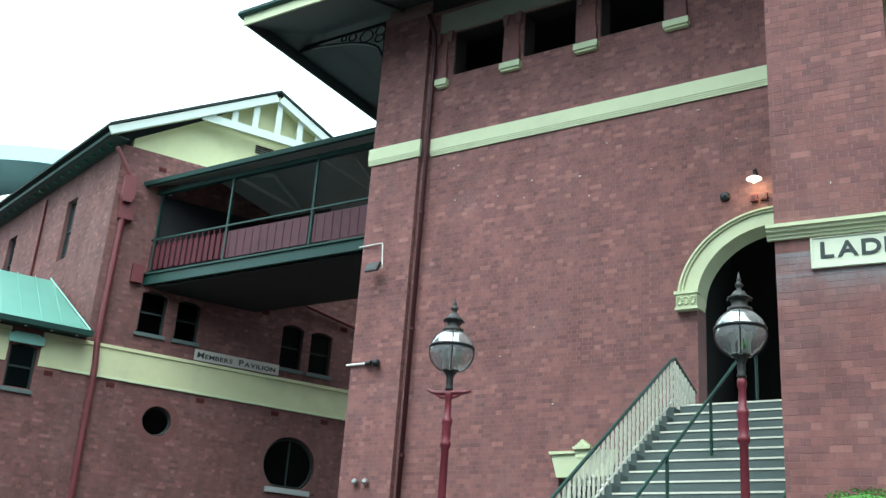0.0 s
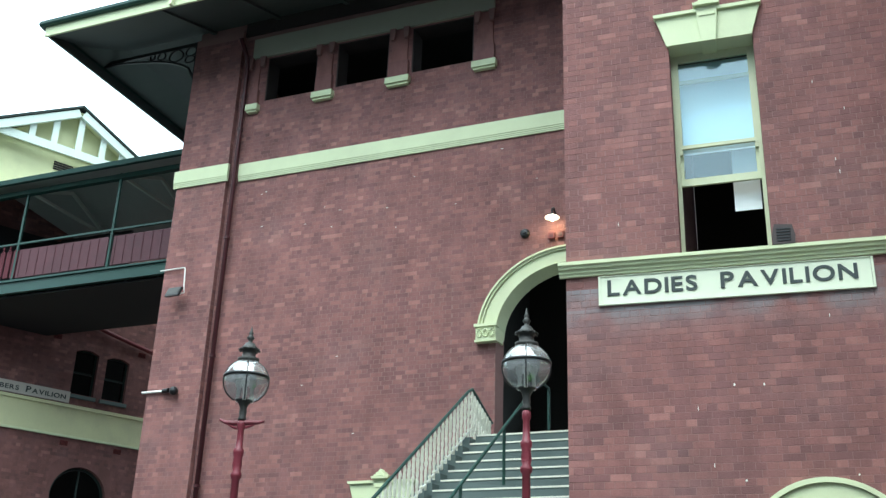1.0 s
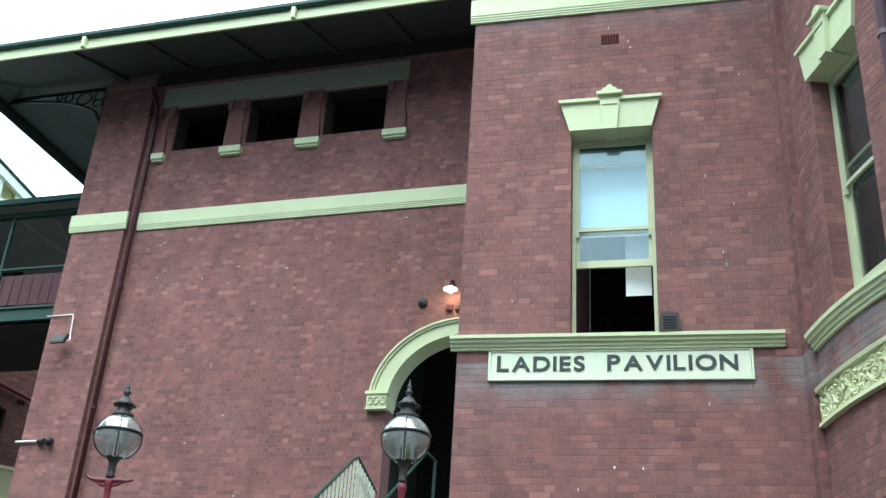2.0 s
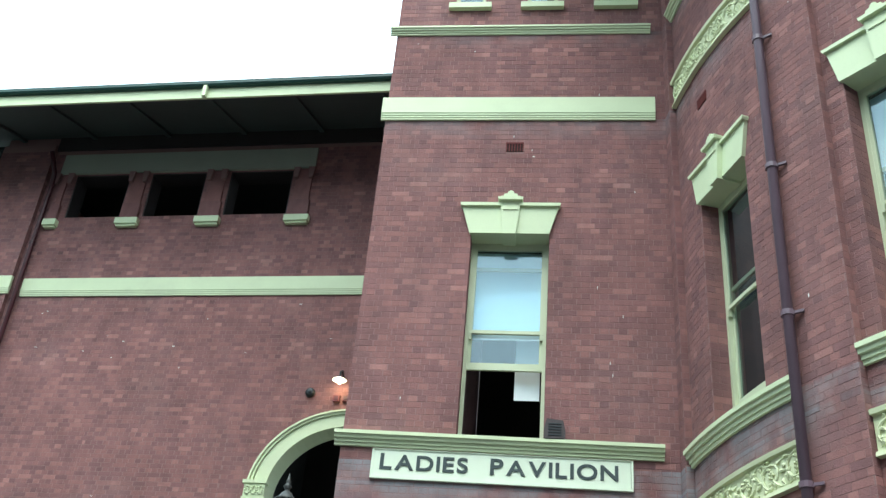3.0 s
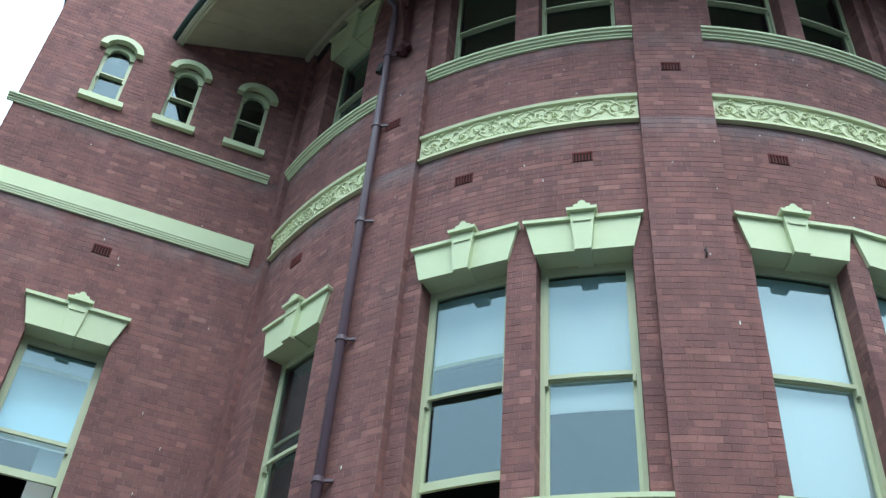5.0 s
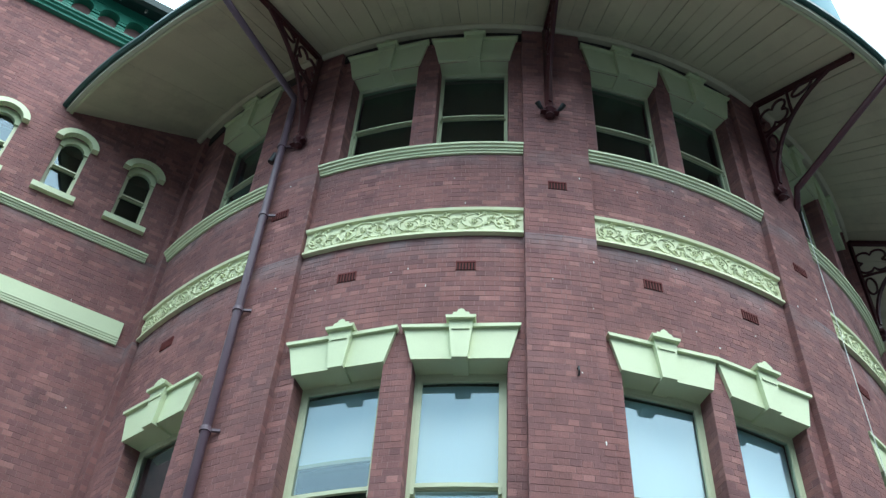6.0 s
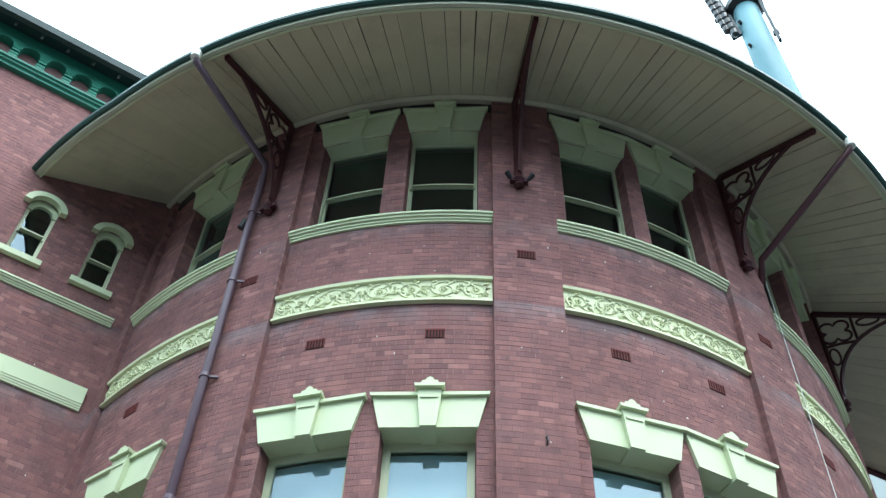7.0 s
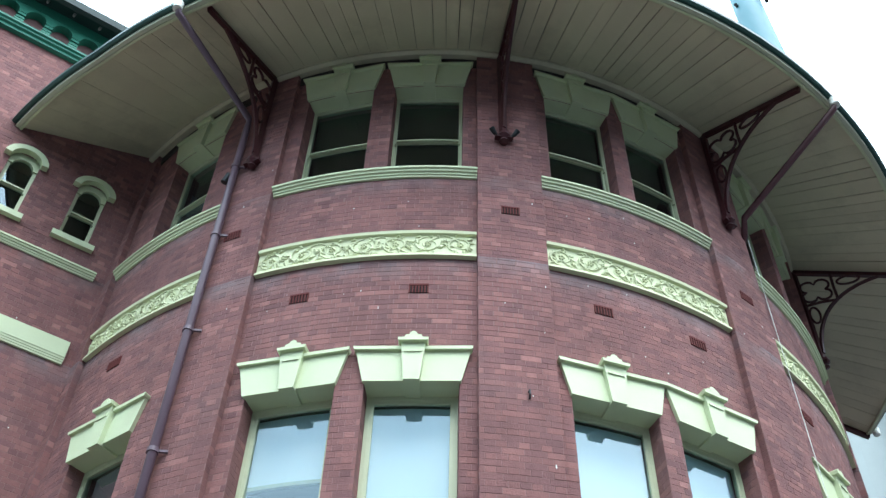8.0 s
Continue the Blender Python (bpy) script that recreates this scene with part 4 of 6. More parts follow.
def downpipe(name, pts, r, mat, clips, label):
    ob = empty(name, pts[-1], label, "downpipe")
    bm = bmesh.new()
    tube(bm, pts, r, 12)
    bmesh.ops.translate(bm, verts=bm.verts, vec=-Vector(pts[-1]))
    part("pipe", bm, mat, ob, smooth=True)
    for c, out in clips:
        bm = bmesh.new()
        lathe(bm, (c[0] - pts[-1][0], c[1] - pts[-1][1], c[2] - pts[-1][2]), [(r + 0.004, -0.03), (r + 0.016, -0.03), (r + 0.016, 0.03), (r + 0.004, 0.03)], 12)
        q = Vector(out) - Vector(pts[-1])
        bar(bm, Vector(c) - Vector(pts[-1]), q, 0.03, 0.03)
        part("clip", bm, mat, ob)
    return ob


PA = -57.9
downpipe("downpipe", [on_drum(PA - 0.3, RE + 0.12, ZE + 0.02), on_drum(PA - 0.3, RE + 0.08, ZE - 0.16), on_drum(PA + 0.3, 0.24, 15.40), on_drum(PA, 0.19, 15.15), on_drum(PA, 0.19, 14.8), on_drum(PA, 0.19, 0.05)], 0.055, PIPE,
         [(on_drum(PA, 0.19, z), on_drum(PA + 1.1, 0.11, z)) for z in (5.2, 7.0, 8.85, 10.75, 12.6, 14.2)], "purple-brown painted cast downpipe on the round bay")
PB = 5.5
downpipe("downpipe", [on_drum(4.9, RE + 0.12, ZE + 0.02), on_drum(4.9, RE + 0.08, ZE - 0.16), on_drum(4.2, 0.24, 14.55), on_drum(4.7, 0.12, 14.25), on_drum(5.0, 0.0, 14.15), on_drum(5.2, -0.1, 14.1)], 0.055, MAROON,
         [(on_drum(PB + 0.2, 0.10, z), on_drum(PB + 0.9, 0.05, z)) for z in ()], "maroon painted downpipe from the eaves gutter")
for a in (PA - 0.3, 4.9, END - 0.6):
    p = on_drum(a, RE + 0.12, ZE - 0.06)
    ob = empty("gutter_outlet", p, "pale cast outlet under the gutter", "gutter outlet", "gutter outlets")
    bm = bmesh.new()
    lathe(bm, (0, 0, 0), [(0.05, -0.06), (0.075, -0.05), (0.08, 0.10), (0.06, 0.12)], 14)
    part("spout", bm, WHITE, ob)


cab = empty("cable", on_drum(6.0, 0.02, 4.0), "thin pale cable clipped to the brick", "cable")
bm = bmesh.new()
tube(bm, [Vector(on_drum(5.2, 0.13, z)) - Vector(on_drum(6.0, 0.02, 4.0)) for z in (14.2, 12.0, 9.0, 6.0)], 0.005, 5)
part("wire", bm, WHITE, cab)


o_ = Vector(on_drum(PA - 1.1, 0.10, 14.05))
fix = empty("wall_light", o_, "small black cylinder light beside the downpipe", "wall light")
bm = bmesh.new()
bar(bm, Vector(on_drum(PA - 1.1, 0.0, 14.02)) - o_, Vector(on_drum(PA - 1.1, 0.12, 14.03)) - o_, 0.04, 0.04)
part("arm", bm, IRON, fix)
bm = bmesh.new()
tube(bm, [Vector(on_drum(PA - 1.4, 0.15, 13.97)) - o_, Vector(on_drum(PA - 1.1, 0.15, 14.05)) - o_, Vector(on_drum(PA - 0.9, 0.15, 14.12)) - o_], 0.055, 12)
part("can", bm, IRON, fix)
o_ = Vector(on_drum(-26.2, 0.10, 9.3))
hook = empty("wall_hook", o_, "small black iron hook on the brick pilaster", "hook")
bm = bmesh.new()
tube(bm, [Vector(on_drum(-26.2, d, z)) - o_ for d, z in ((0.10, 9.36), (0.15, 9.35), (0.16, 9.28), (0.14, 9.24), (0.12, 9.25))], 0.012, 6)
part("rod", bm, IRON, hook)
for side in (-1, 1):
    o_ = Vector(on_drum(-27.6 + side * 0.2 * DEG, 0.2, 14.24))
    spot = empty("spotlight", o_, "small black spotlight on the eaves bracket foot", "spotlight", "spotlights on the bracket foot")
    bm = bmesh.new()
    tube(bm, [Vector(on_drum(-27.6 + side * x * DEG, d, z)) - o_ for x, d, z in ((0.10, 0.20, 14.17), (0.14, 0.23, 14.20), (0.185, 0.27, 14.26))], [0.015, 0.034, 0.042], 10)
    part("can", bm, IRON, spot)


def air_vent(parent, f, c, z, per, w=0.23, h=0.155):
    """A terracotta air brick with slots."""
    # dark backing slab stands for the shade inside the slots
    bm = bmesh.new()
    slab(bm, f, c - w / 2 * per, c + w / 2 * per, 0.0, 0.004, z - h / 2, z + h / 2)
    ob = part("air_vent", bm, material("vent_shadow", (0.02, 0.006, 0.006), 0.9, 0.1, 5, 50, 0.0) if "vent_shadow" not in bpy.data.materials else bpy.data.materials["vent_shadow"], parent, "slotted terracotta air vent")
    bm = bmesh.new()
    n = 6
    for i in range(n + 1):
        x = c + (-w / 2 + w * i / n) * per
        slab(bm, f, x - 0.008 * per, x + 0.008 * per, 0.0, 0.018, z - h / 2, z + h / 2)
    slab(bm, f, c - w / 2 * per, c + w / 2 * per, 0.0, 0.019, z + h / 2 - 0.025, z + h / 2)
    part("bar", bm, VENT, ob)


vents = [(-69.3, 11.04, 0), (-47.4, 11.04, 0), (-35.9, 11.04, 0), (-18.1, 11.04, 0), (-7.6, 11.04, 0), (8.6, 10.95, 0), (-27.1, 12.57, 0.1), (-56.2, 12.57, 0.1), (1.2, 12.52, 0.1)]
for c, z, off in vents:
    air_vent(drum, (lambda u, d, zz, o=off: on_drum(u, d + o, zz)), c, z, DEG)
air_vent(tower, on_tower, -0.22, 11.06, 1.0, 0.24, 0.16)

# ---- sign of the pavilion ----


def words(text, size, at, spacing=1.0):
    c = bpy.data.curves.new("letters", "FONT")
    c.body, c.size, c.extrude, c.space_character = text, size, 0.006, spacing
    c.offset = 0.006 * size / 0.3
    tmp = bpy.data.objects.new("letters_tmp", c)
    scene.collection.objects.link(tmp)
    me = bpy.data.meshes.new_from_object(tmp.evaluated_get(bpy.context.evaluated_depsgraph_get()))
    bpy.data.objects.remove(tmp)
    xs = [v.co.x for v in me.vertices]
    return me, max(xs), min(xs)


def lettering(parent, runs, f, u0, u1, z, mat):
    """Runs of (text, size) set one after another and stretched to lie between u0 and u1."""
    made, x = [], 0.0
    for text, size in runs:
        if text == " ":
            x += size
            continue
        me, hi, lo = words(text, size, None)
        made.append((me, x - lo, text))
        x += hi - lo + 0.035 * size / 0.3
    k = (u1 - u0) / x
    for me, off, text in made:
        for v in me.vertices:
            v.co = Vector(f(u0 + (v.co.x + off) * k, 0.036 + v.co.z, z + v.co.y))
        me.materials.append(mat)
        ob = new("letter", me)
        ob.parent = parent


def letters(big, small, text):
    out = []
    for i, word in enumerate(text.split()):
        if i:
            out.append((" ", small * 0.75))
        for j, ch in enumerate(word):
            out.append((ch, big if j == 0 else small))
    return out


bm = bmesh.new()
slab(bm, on_tower_low, -1.76, 1.36, 0.004, 0.03, 5.985, 6.335)
sign = tagged(part("sign", bm, SIGN), "pale name board with dark capital letters", "sign")
bm = bmesh.new()
for a, b, c, d in ((-1.77, 1.39, 5.965, 5.995), (-1.77, 1.39, 6.335, 6.342), (-1.77, -1.745, 5.996, 6.334), (1.365, 1.39, 5.996, 6.334)):
    slab(bm, on_tower_low, a, b, 0.004, 0.045, c, d)
part("sign_frame", bm, SIGN, sign)
lettering(sign, letters(0.280, 0.262, "LADIES PAVILION"), on_tower_low, -1.66, 1.25, 6.088, LETTER)

# small loudspeaker box on the ledge
spk = empty("loudspeaker", (0.45, 11.93, 6.527), "dark brown plastic outdoor loudspeaker on the ledge", "loudspeaker")
bm = bmesh.new()
prism(bm, lambda u, d, z: (u - 0.45, 0.07 - d, z - 6.57), [(0.32, 6.575), (0.57, 6.575), (0.58, 6.67), (0.55, 6.81), (0.35, 6.83), (0.32, 6.71)], -0.04, 0.17)
part("case", bm, BROWNBOX, spk)
bm = bmesh.new()
for i in range(5):
    slab(bm, lambda u, d, z: (u - 0.45, 0.07 - d, z - 6.57), 0.37, 0.53, 0.171, 0.18, 6.61 + i * 0.036, 6.625 + i * 0.036)
part("grille", bm, IRON, spk)

# ground-floor arch of the tower
bm = bmesh.new()
arch_ring(bm, on_tower, 0.62, 2.92, 0.64, 0.84, 0.0, 0.08)
arch_ring(bm, on_tower, 0.62, 2.92, 0.845, 0.90, 0.0, 0.12)
part("arch", bm, CREAM, tower, "cream arched window head")
win_no[0] += 1
bm = bmesh.new()
prism(bm, on_tower, [(0.0, 0.62), (1.24, 0.62)] + [(0.62 + 0.62 * math.cos(math.pi * i / 12), 2.92 + 0.62 * math.sin(math.pi * i / 12)) for i in range(13)], -0.2, -0.14)
w_ = tagged(part("window_%d" % win_no[0], bm, CREAM_FRAME), "arched cream ground-floor window", "window", kind="structure")
raw("pane", [on_tower(0.62 + 0.54 * math.cos(math.pi * i / 12), -0.13, 2.92 + 0.54 * math.sin(math.pi * i / 12)) for i in range(13)], [tuple(range(13))], PANE, w_)

# ---- main block: roof and eaves ----
EV, EL, EZ = 2.1, MAIN_L - 2.72, 14.90
bm = bmesh.new()
run(bm, on_main, EL + 0.05, mu(-0.5), [(EV - 0.05, EZ + 0.05), (0.0, EZ + 0.78), (-9.5, EZ + 0.78), (-9.5, EZ + 0.84), (0.0, EZ + 0.84), (EV - 0.05, EZ + 0.11)])
roof_main = tagged(part("ceiling_main_eaves", bm, SOFFIT_GREEN), "dark green boarded eaves soffit", "soffit", kind="structure")
bm = bmesh.new()
vs = [on_main(*q) for q in ((EL - 0.1, EV + 0.1, EZ + 0.36), (mu(0.4), EV + 0.1, EZ + 0.36), (mu(0.4), -9.5, EZ + 0.36), (EL - 0.1, -9.5, EZ + 0.36), (EL + 5.5, -3.5, EZ + 3.6), (mu(0.4), -3.5, EZ + 3.6))]
vs = [bm.verts.new(v) for v in vs]
for q in ((0, 1, 5, 4), (1, 2, 5), (2, 3, 4, 5), (3, 0, 4)):
    bm.faces.new([vs[k] for k in q])
roof_m = tagged(part("roof_main", bm, ROOF), "dark hipped roof of the main block", "roof", kind="structure")
bm = bmesh.new()
slab(bm, on_main, EL, mu(-0.5), EV - 0.05, EV, EZ, EZ + 0.26)
part("fascia", bm, CREAM, roof_m, "cream fascia board")
bm = bmesh.new()
slab(bm, on_main, EL, EL + 0.05, -9.5, EV - 0.052, EZ + 0.04, EZ + 0.26)
part("side_fascia", bm, SOFFIT_GREEN, roof_m, "dark painted side fascia")
bm = bmesh.new()
run(bm, on_main, EL - 0.12, mu(-0.5), [(EV + 0.003, EZ + 0.24), (EV + 0.08, EZ + 0.245), (EV + 0.11, EZ + 0.28), (EV + 0.11, EZ + 0.335), (EV + 0.003, EZ + 0.33)])
slab(bm, on_main, EL - 0.14, EL - 0.003, -9.5, EV + 0.002, EZ + 0.24, EZ + 0.37)
part("gutter", bm, GREEN, roof_m, "dark green gutter")
bm = bmesh.new()
for x in (-11.2, -6.4):
    slab(bm, on_main, mu(x) - 0.04, mu(x) + 0.04, EV + 0.002, EV + 0.11, EZ - 0.02, EZ + 0.24)
part("gutter_outlet", bm, CREAM, roof_m)
# rafters under the soffit
x_ = -11.6
while x_ < -1.5:
    bm = bmesh.new()
    run(bm, on_main, mu(x_) - 0.05, mu(x_) + 0.05, [(EV - 0.06, EZ + 0.0), (0.0, EZ + 0.70), (0.0, EZ + 0.77), (EV - 0.06, EZ + 0.05)])
    part("rafter", bm, SOFFIT_GREEN, roof_main)
    x_ += 1.75
bm = bmesh.new()
slab(bm, on_main, mu(-10.7), mu(-1.2), 0.010, 0.05, 15.3, 15.7)
part("frieze_board", bm, DARKWOOD, main)
# iron spandrel at the pier
SPU = 0.30
sp = empty("eaves_spandrel", on_main(MAIN_L, 0.06, 13.9), "dark iron eaves spandrel with open circles", "bracket")
bm = bmesh.new()


def sp_at(x, z):
    return Vector(on_main(MAIN_L - x, 0.06, z + 0.42 + SPU * min(1.0, max(0.0, EZ - 0.1 - z)))) - Vector(on_main(MAIN_L, 0.06, 13.9))


bar(bm, sp_at(0.0, EZ + 0.06), sp_at(2.9, EZ + 0.06), 0.06, 0.09)
bar(bm, sp_at(0.03, 13.7), sp_at(0.03, EZ + 0.02), 0.06, 0.06, (1, 0, 0))
arcp = [sp_at(0.05 + 2.75 * (i / 16), 13.75 + 1.15 * math.sqrt(1 - (1 - i / 16) ** 2)) for i in range(17)]
tube(bm, arcp, 0.035, 6)
part("iron_frame", bm, IRON, sp)
for x, z, r in ((0.20, 14.78, 0.15), (0.22, 14.50, 0.13), (0.62, 14.72, 0.20), (1.05, 14.83, 0.11), (1.32, 14.87, 0.07)):
    bm = bmesh.new()
    tube(bm, [sp_at(x + r * math.cos(2 * math.pi * i / 20), z + r * math.sin(2 * math.pi * i / 20)) for i in range(21)], 0.022, 6)
    part("iron_ring", bm, IRON, sp)

# downpipe of the main block
downpipe("downpipe", [on_main(mu(-10.50), 0.5, EZ + 0.05), on_main(mu(-10.50), 0.16, 14.6), on_main(mu(-10.50), 0.12, 14.3), on_main(mu(-10.50), 0.12, 0.05)], 0.05, MAROON,
         [(on_main(mu(-10.50), 0.12, z), on_main(mu(-10.50), 0.02, z)) for z in (5.0, 7.6, 10.2, 12.8)], "red-brown painted downpipe beside the corner pier")


def pier(u, d, z):
    return on_main(u, d + 0.14, z)


# floodlight on a bent conduit arm
fl = empty("floodlight", pier(mu(-11.45), 0.0, 8.9), "small dark floodlight on a bent white conduit arm", "floodlight")
o_ = Vector(pier(mu(-11.45), 0.0, 8.9))
bm = bmesh.new()
tube(bm, [Vector(pier(mu(x), d, z)) - o_ for x, d, z in ((-12.05, 0.02, 9.60), (-11.42, 0.05, 9.60), (-11.38, 0.08, 9.55), (-11.34, 0.10, 9.2), (-11.30, 0.12, 9.0), (-11.36, 0.2, 8.94))], 0.015, 8)
part("conduit", bm, WHITE, fl)
bm = bmesh.new()
slab(bm, lambda u, d, z: Vector(pier(mu(-11.45) + u, 0.22 + d - z * 0.5, 8.98 + z)) - o_, -0.16, 0.16, 0.0, 0.07, -0.11, 0.11)
part("housing", bm, IRON, fl)
bm = bmesh.new()
slab(bm, lambda u, d, z: Vector(pier(mu(-11.45) + u, 0.22 + d - z * 0.5, 8.98 + z)) - o_, -0.135, 0.135, 0.071, 0.078, -0.085, 0.085)
part("lens", bm, OLDIRON, fl)
cc = empty("security_camera", pier(mu(-11.3), 0.0, 6.9), "dark security camera on a white conduit", "camera unit")
o_ = Vector(pier(mu(-11.3), 0.0, 6.9))
bm = bmesh.new()
tube(bm, [Vector(pier(mu(x), 0.03, 6.93)) - o_ for x in (-12.06, -11.7, -11.4)], 0.025, 8)
part("conduit", bm, WHITE, cc)
bm = bmesh.new()
tube(bm, [Vector(pier(mu(-11.52), 0.06, 6.92)) - o_, Vector(pier(mu(-11.36), 0.10, 6.92)) - o_], 0.05, 10)
bmesh.ops.create_uvsphere(bm, u_segments=12, v_segments=8, radius=0.09, matrix=Matrix.Translation(Vector(pier(mu(-11.24), 0.10, 6.90)) - o_))
part("camera_head", bm, IRON, cc)
for x in (-11.52, -11.26):
    o_ = Vector(pier(mu(x), 0.0, 4.49))
    ob = empty("spotlight", o_, "small round chrome spotlight on the brick pier", "spotlight", "spotlights on the pier")
    bm = bmesh.new()
    lathe(bm, (0, 0, -0.06), [(0.05, 0.0), (0.06, 0.02), (0.06, 0.10), (0.04, 0.12)], 12)
    bmesh.ops.rotate(bm, verts=bm.verts, cent=(0, 0, 0), matrix=Matrix.Rotation(radians(75), 3, "X"))
    bmesh.ops.translate(bm, verts=bm.verts, vec=Vector(pier(mu(x), 0.06, 4.49)) - o_)
    part("can", bm, STEEL, ob)

# lit lamp over the doorway, bell and boxes
o_ = Vector(on_main(mu(-3.37), 0.0, 9.6))
wl_ = empty("wall_lamp", o_, "lit wall lamp with white enamel shade over the door", "wall lamp")
hang = Vector(on_main(mu(-3.37), 0.24, 9.63)) - o_
bm = bmesh.new()
tube(bm, [Vector(on_main(mu(-3.37), 0.0, 9.79)) - o_, Vector(on_main(mu(-3.37), 0.14, 9.86)) - o_, hang + Vector((0, 0, 0.16)), hang + Vector((0, 0, 0.05))], 0.02, 8)
part("arm", bm, IRON, wl_)
bm = bmesh.new()
lathe(bm, hang, [(0.03, 0.06), (0.05, 0.045), (0.13, 0.0), (0.135, -0.012), (0.05, 0.025)], 20)
part("shade", bm, WHITE, wl_)
bm = bmesh.new()
bmesh.ops.create_uvsphere(bm, u_segments=14, v_segments=10, radius=0.045, matrix=Matrix.Translation(hang + Vector((0, 0, -0.035))))
part("bulb", bm, BULB, wl_, "glowing warm bulb", True)
pl = bpy.data.lights.new("door_lamp", "POINT")
pl.energy, pl.color, pl.shadow_soft_size = 2.2, (1.0, 0.70, 0.42), 0.08
new("door_lamp", pl).location = o_ + hang + Vector((0, 0, -0.15))
o_ = Vector(on_main(mu(-3.96), 0.0, 9.47))
ob = empty("alarm_bell", o_, "dark round bell on the brick wall", "bell")
bm = bmesh.new()
lathe(bm, (0, 0, 0), [(0.02, 0.10), (0.03, 0.075), (0.06, 0.07), (0.09, 0.04), (0.095, 0.0)], 16)
bmesh.ops.rotate(bm, verts=bm.verts, cent=(0, 0, 0), matrix=Matrix.Rotation(radians(90), 3, "X"))
part("gong", bm, IRON, ob)
for x in (-3.44, -3.27):
    o_ = Vector(on_main(mu(x), 0.0, 9.35))
    ob = empty("junction_box", o_, "small rusty red junction box above the arch", "junction box", "junction boxes over the arch")
    bm = bmesh.new()
    slab(bm, lambda u, d, z: Vector(on_main(mu(x) + u, d, 9.35 + z)) - o_, -0.06, 0.06, 0.0, 0.06, -0.06, 0.06)
    part("box", bm, PIPERED, ob)
    bm = bmesh.new()
    slab(bm, lambda u, d, z: Vector(on_main(mu(x) + u, d, 9.35 + z)) - o_, -0.035, 0.035, 0.061, 0.07, -0.035, 0.035)
    part("lid", bm, MAROON, ob)
lintel(main, on_main, mu(-6.62), 0.66, 0.52, 4.52, 4.98)
sash_window(on_main, mu(-6.62) - 0.50, mu(-6.62) + 0.50, 1.9, 4.53, 1.0, 0.5, 0.0, 0.0, label="tall cream sash window behind the stair railing")

# ---- footbridge between the buildings ----
BD = -0.80
bridge = empty("footbridge", on_main(mu(-16.3), BD - 1.5, 10.0), "roofed iron footbridge with green beams and maroon panels", "footbridge")
BO = Vector(on_main(mu(-16.3), BD - 1.5, 10.0))
BL, BR_ = mu(-20.1), MAIN_L + 0.02


def on_bridge(u, d, z):
    return Vector(on_main(u, BD + d, z)) - BO


def piece(name, mat, parent, build, label=""):
    bm = bmesh.new()
    build(bm)
    return part(name, bm, mat, parent, label)


piece("front_beam", GREEN, bridge, lambda bm: (slab(bm, on_bridge, BL, BR_, -0.12, 0.0, 10.0, 10.27), slab(bm, on_bridge, BL, BR_, -0.10, 0.05, 10.272, 10.32)), "dark green steel edge beam")
piece("rear_beam", GREEN, bridge, lambda bm: slab(bm, on_bridge, BL + 1.5, BR_, -3.0, -2.9, 10.0, 10.3))
piece("deck", DARKWOOD, bridge, lambda bm: slab(bm, on_bridge, BL + 0.3, BR_, -2.9, -0.125, 10.18, 10.26))


# black sheets: shade below the deck, and the dark opening behind the slats
piece("underside", BRIDGE_DARK, bridge, lambda bm: slab(bm, on_bridge, BL + 0.3, BR_, -2.88, -0.14, 9.94, 9.975), "black sheet under the deck with the shade in its colour")
piece("rear_screen", BRIDGE_DARK, bridge, lambda bm: slab(bm, on_bridge, BL - 0.3, mu(-16.2), -2.86, -2.80, 10.27, 12.7), "added black sheet behind the slats for the dark opening")

x_ = BL + 0.8
while x_ < BR_:
    piece("joist", DARKWOOD, bridge, lambda bm: slab(bm, on_bridge, x_, x_ + 0.08, -2.88, -0.13, 9.98, 10.17))
    x_ += 0.9
for x in (-19.9, -17.25, -14.42):
    piece("post", GREEN, bridge, lambda bm: bar(bm, on_bridge(mu(x), -0.05, 10.32), on_bridge(mu(x), -0.05, 12.80), 0.055, 0.055, (1, 0, 0)))
    piece("rear_post", GREEN, bridge, lambda bm: bar(bm, on_bridge(mu(x) + 0.3, -2.9, 10.3), on_bridge(mu(x) + 0.3, -2.9, 12.9), 0.07, 0.07, (1, 0, 0)))
    piece("rafter", GABLEWHITE, bridge, lambda bm: (bar(bm, on_bridge(mu(x), -0.05, 12.76), on_bridge(mu(x), -1.5, 13.35), 0.06, 0.09), bar(bm, on_bridge(mu(x), -1.5, 13.35), on_bridge(mu(x), -2.95, 12.76), 0.06, 0.09), bar(bm, on_bridge(mu(x), -0.05, 12.74), on_bridge(mu(x), -2.95, 12.74), 0.05, 0.08)))
for z in (11.28,):
    piece("rail", GREEN, bridge, lambda bm: slab(bm, on_bridge, BL, BR_, -0.07, -0.02, z, z + 0.045))
piece("rear_rail", GREEN, bridge, lambda bm: slab(bm, on_bridge, BL + 1.4, BR_, -2.95, -2.9, 11.2, 11.25))
x_ = BL + 0.10
while x_ < mu(-17.3):
    piece("slat", BRIDGE_PANEL, bridge, lambda bm: (slab(bm, on_bridge, x_, x_ + 0.14, -0.065, -0.03, 10.42, 11.12), lathe(bm, on_bridge(x_ + 0.07, -0.045, 11.12), [(0.045, 0.0), (0.012, 0.05), (0.028, 0.09), (0.01, 0.155)], 6)))
    x_ += 0.205
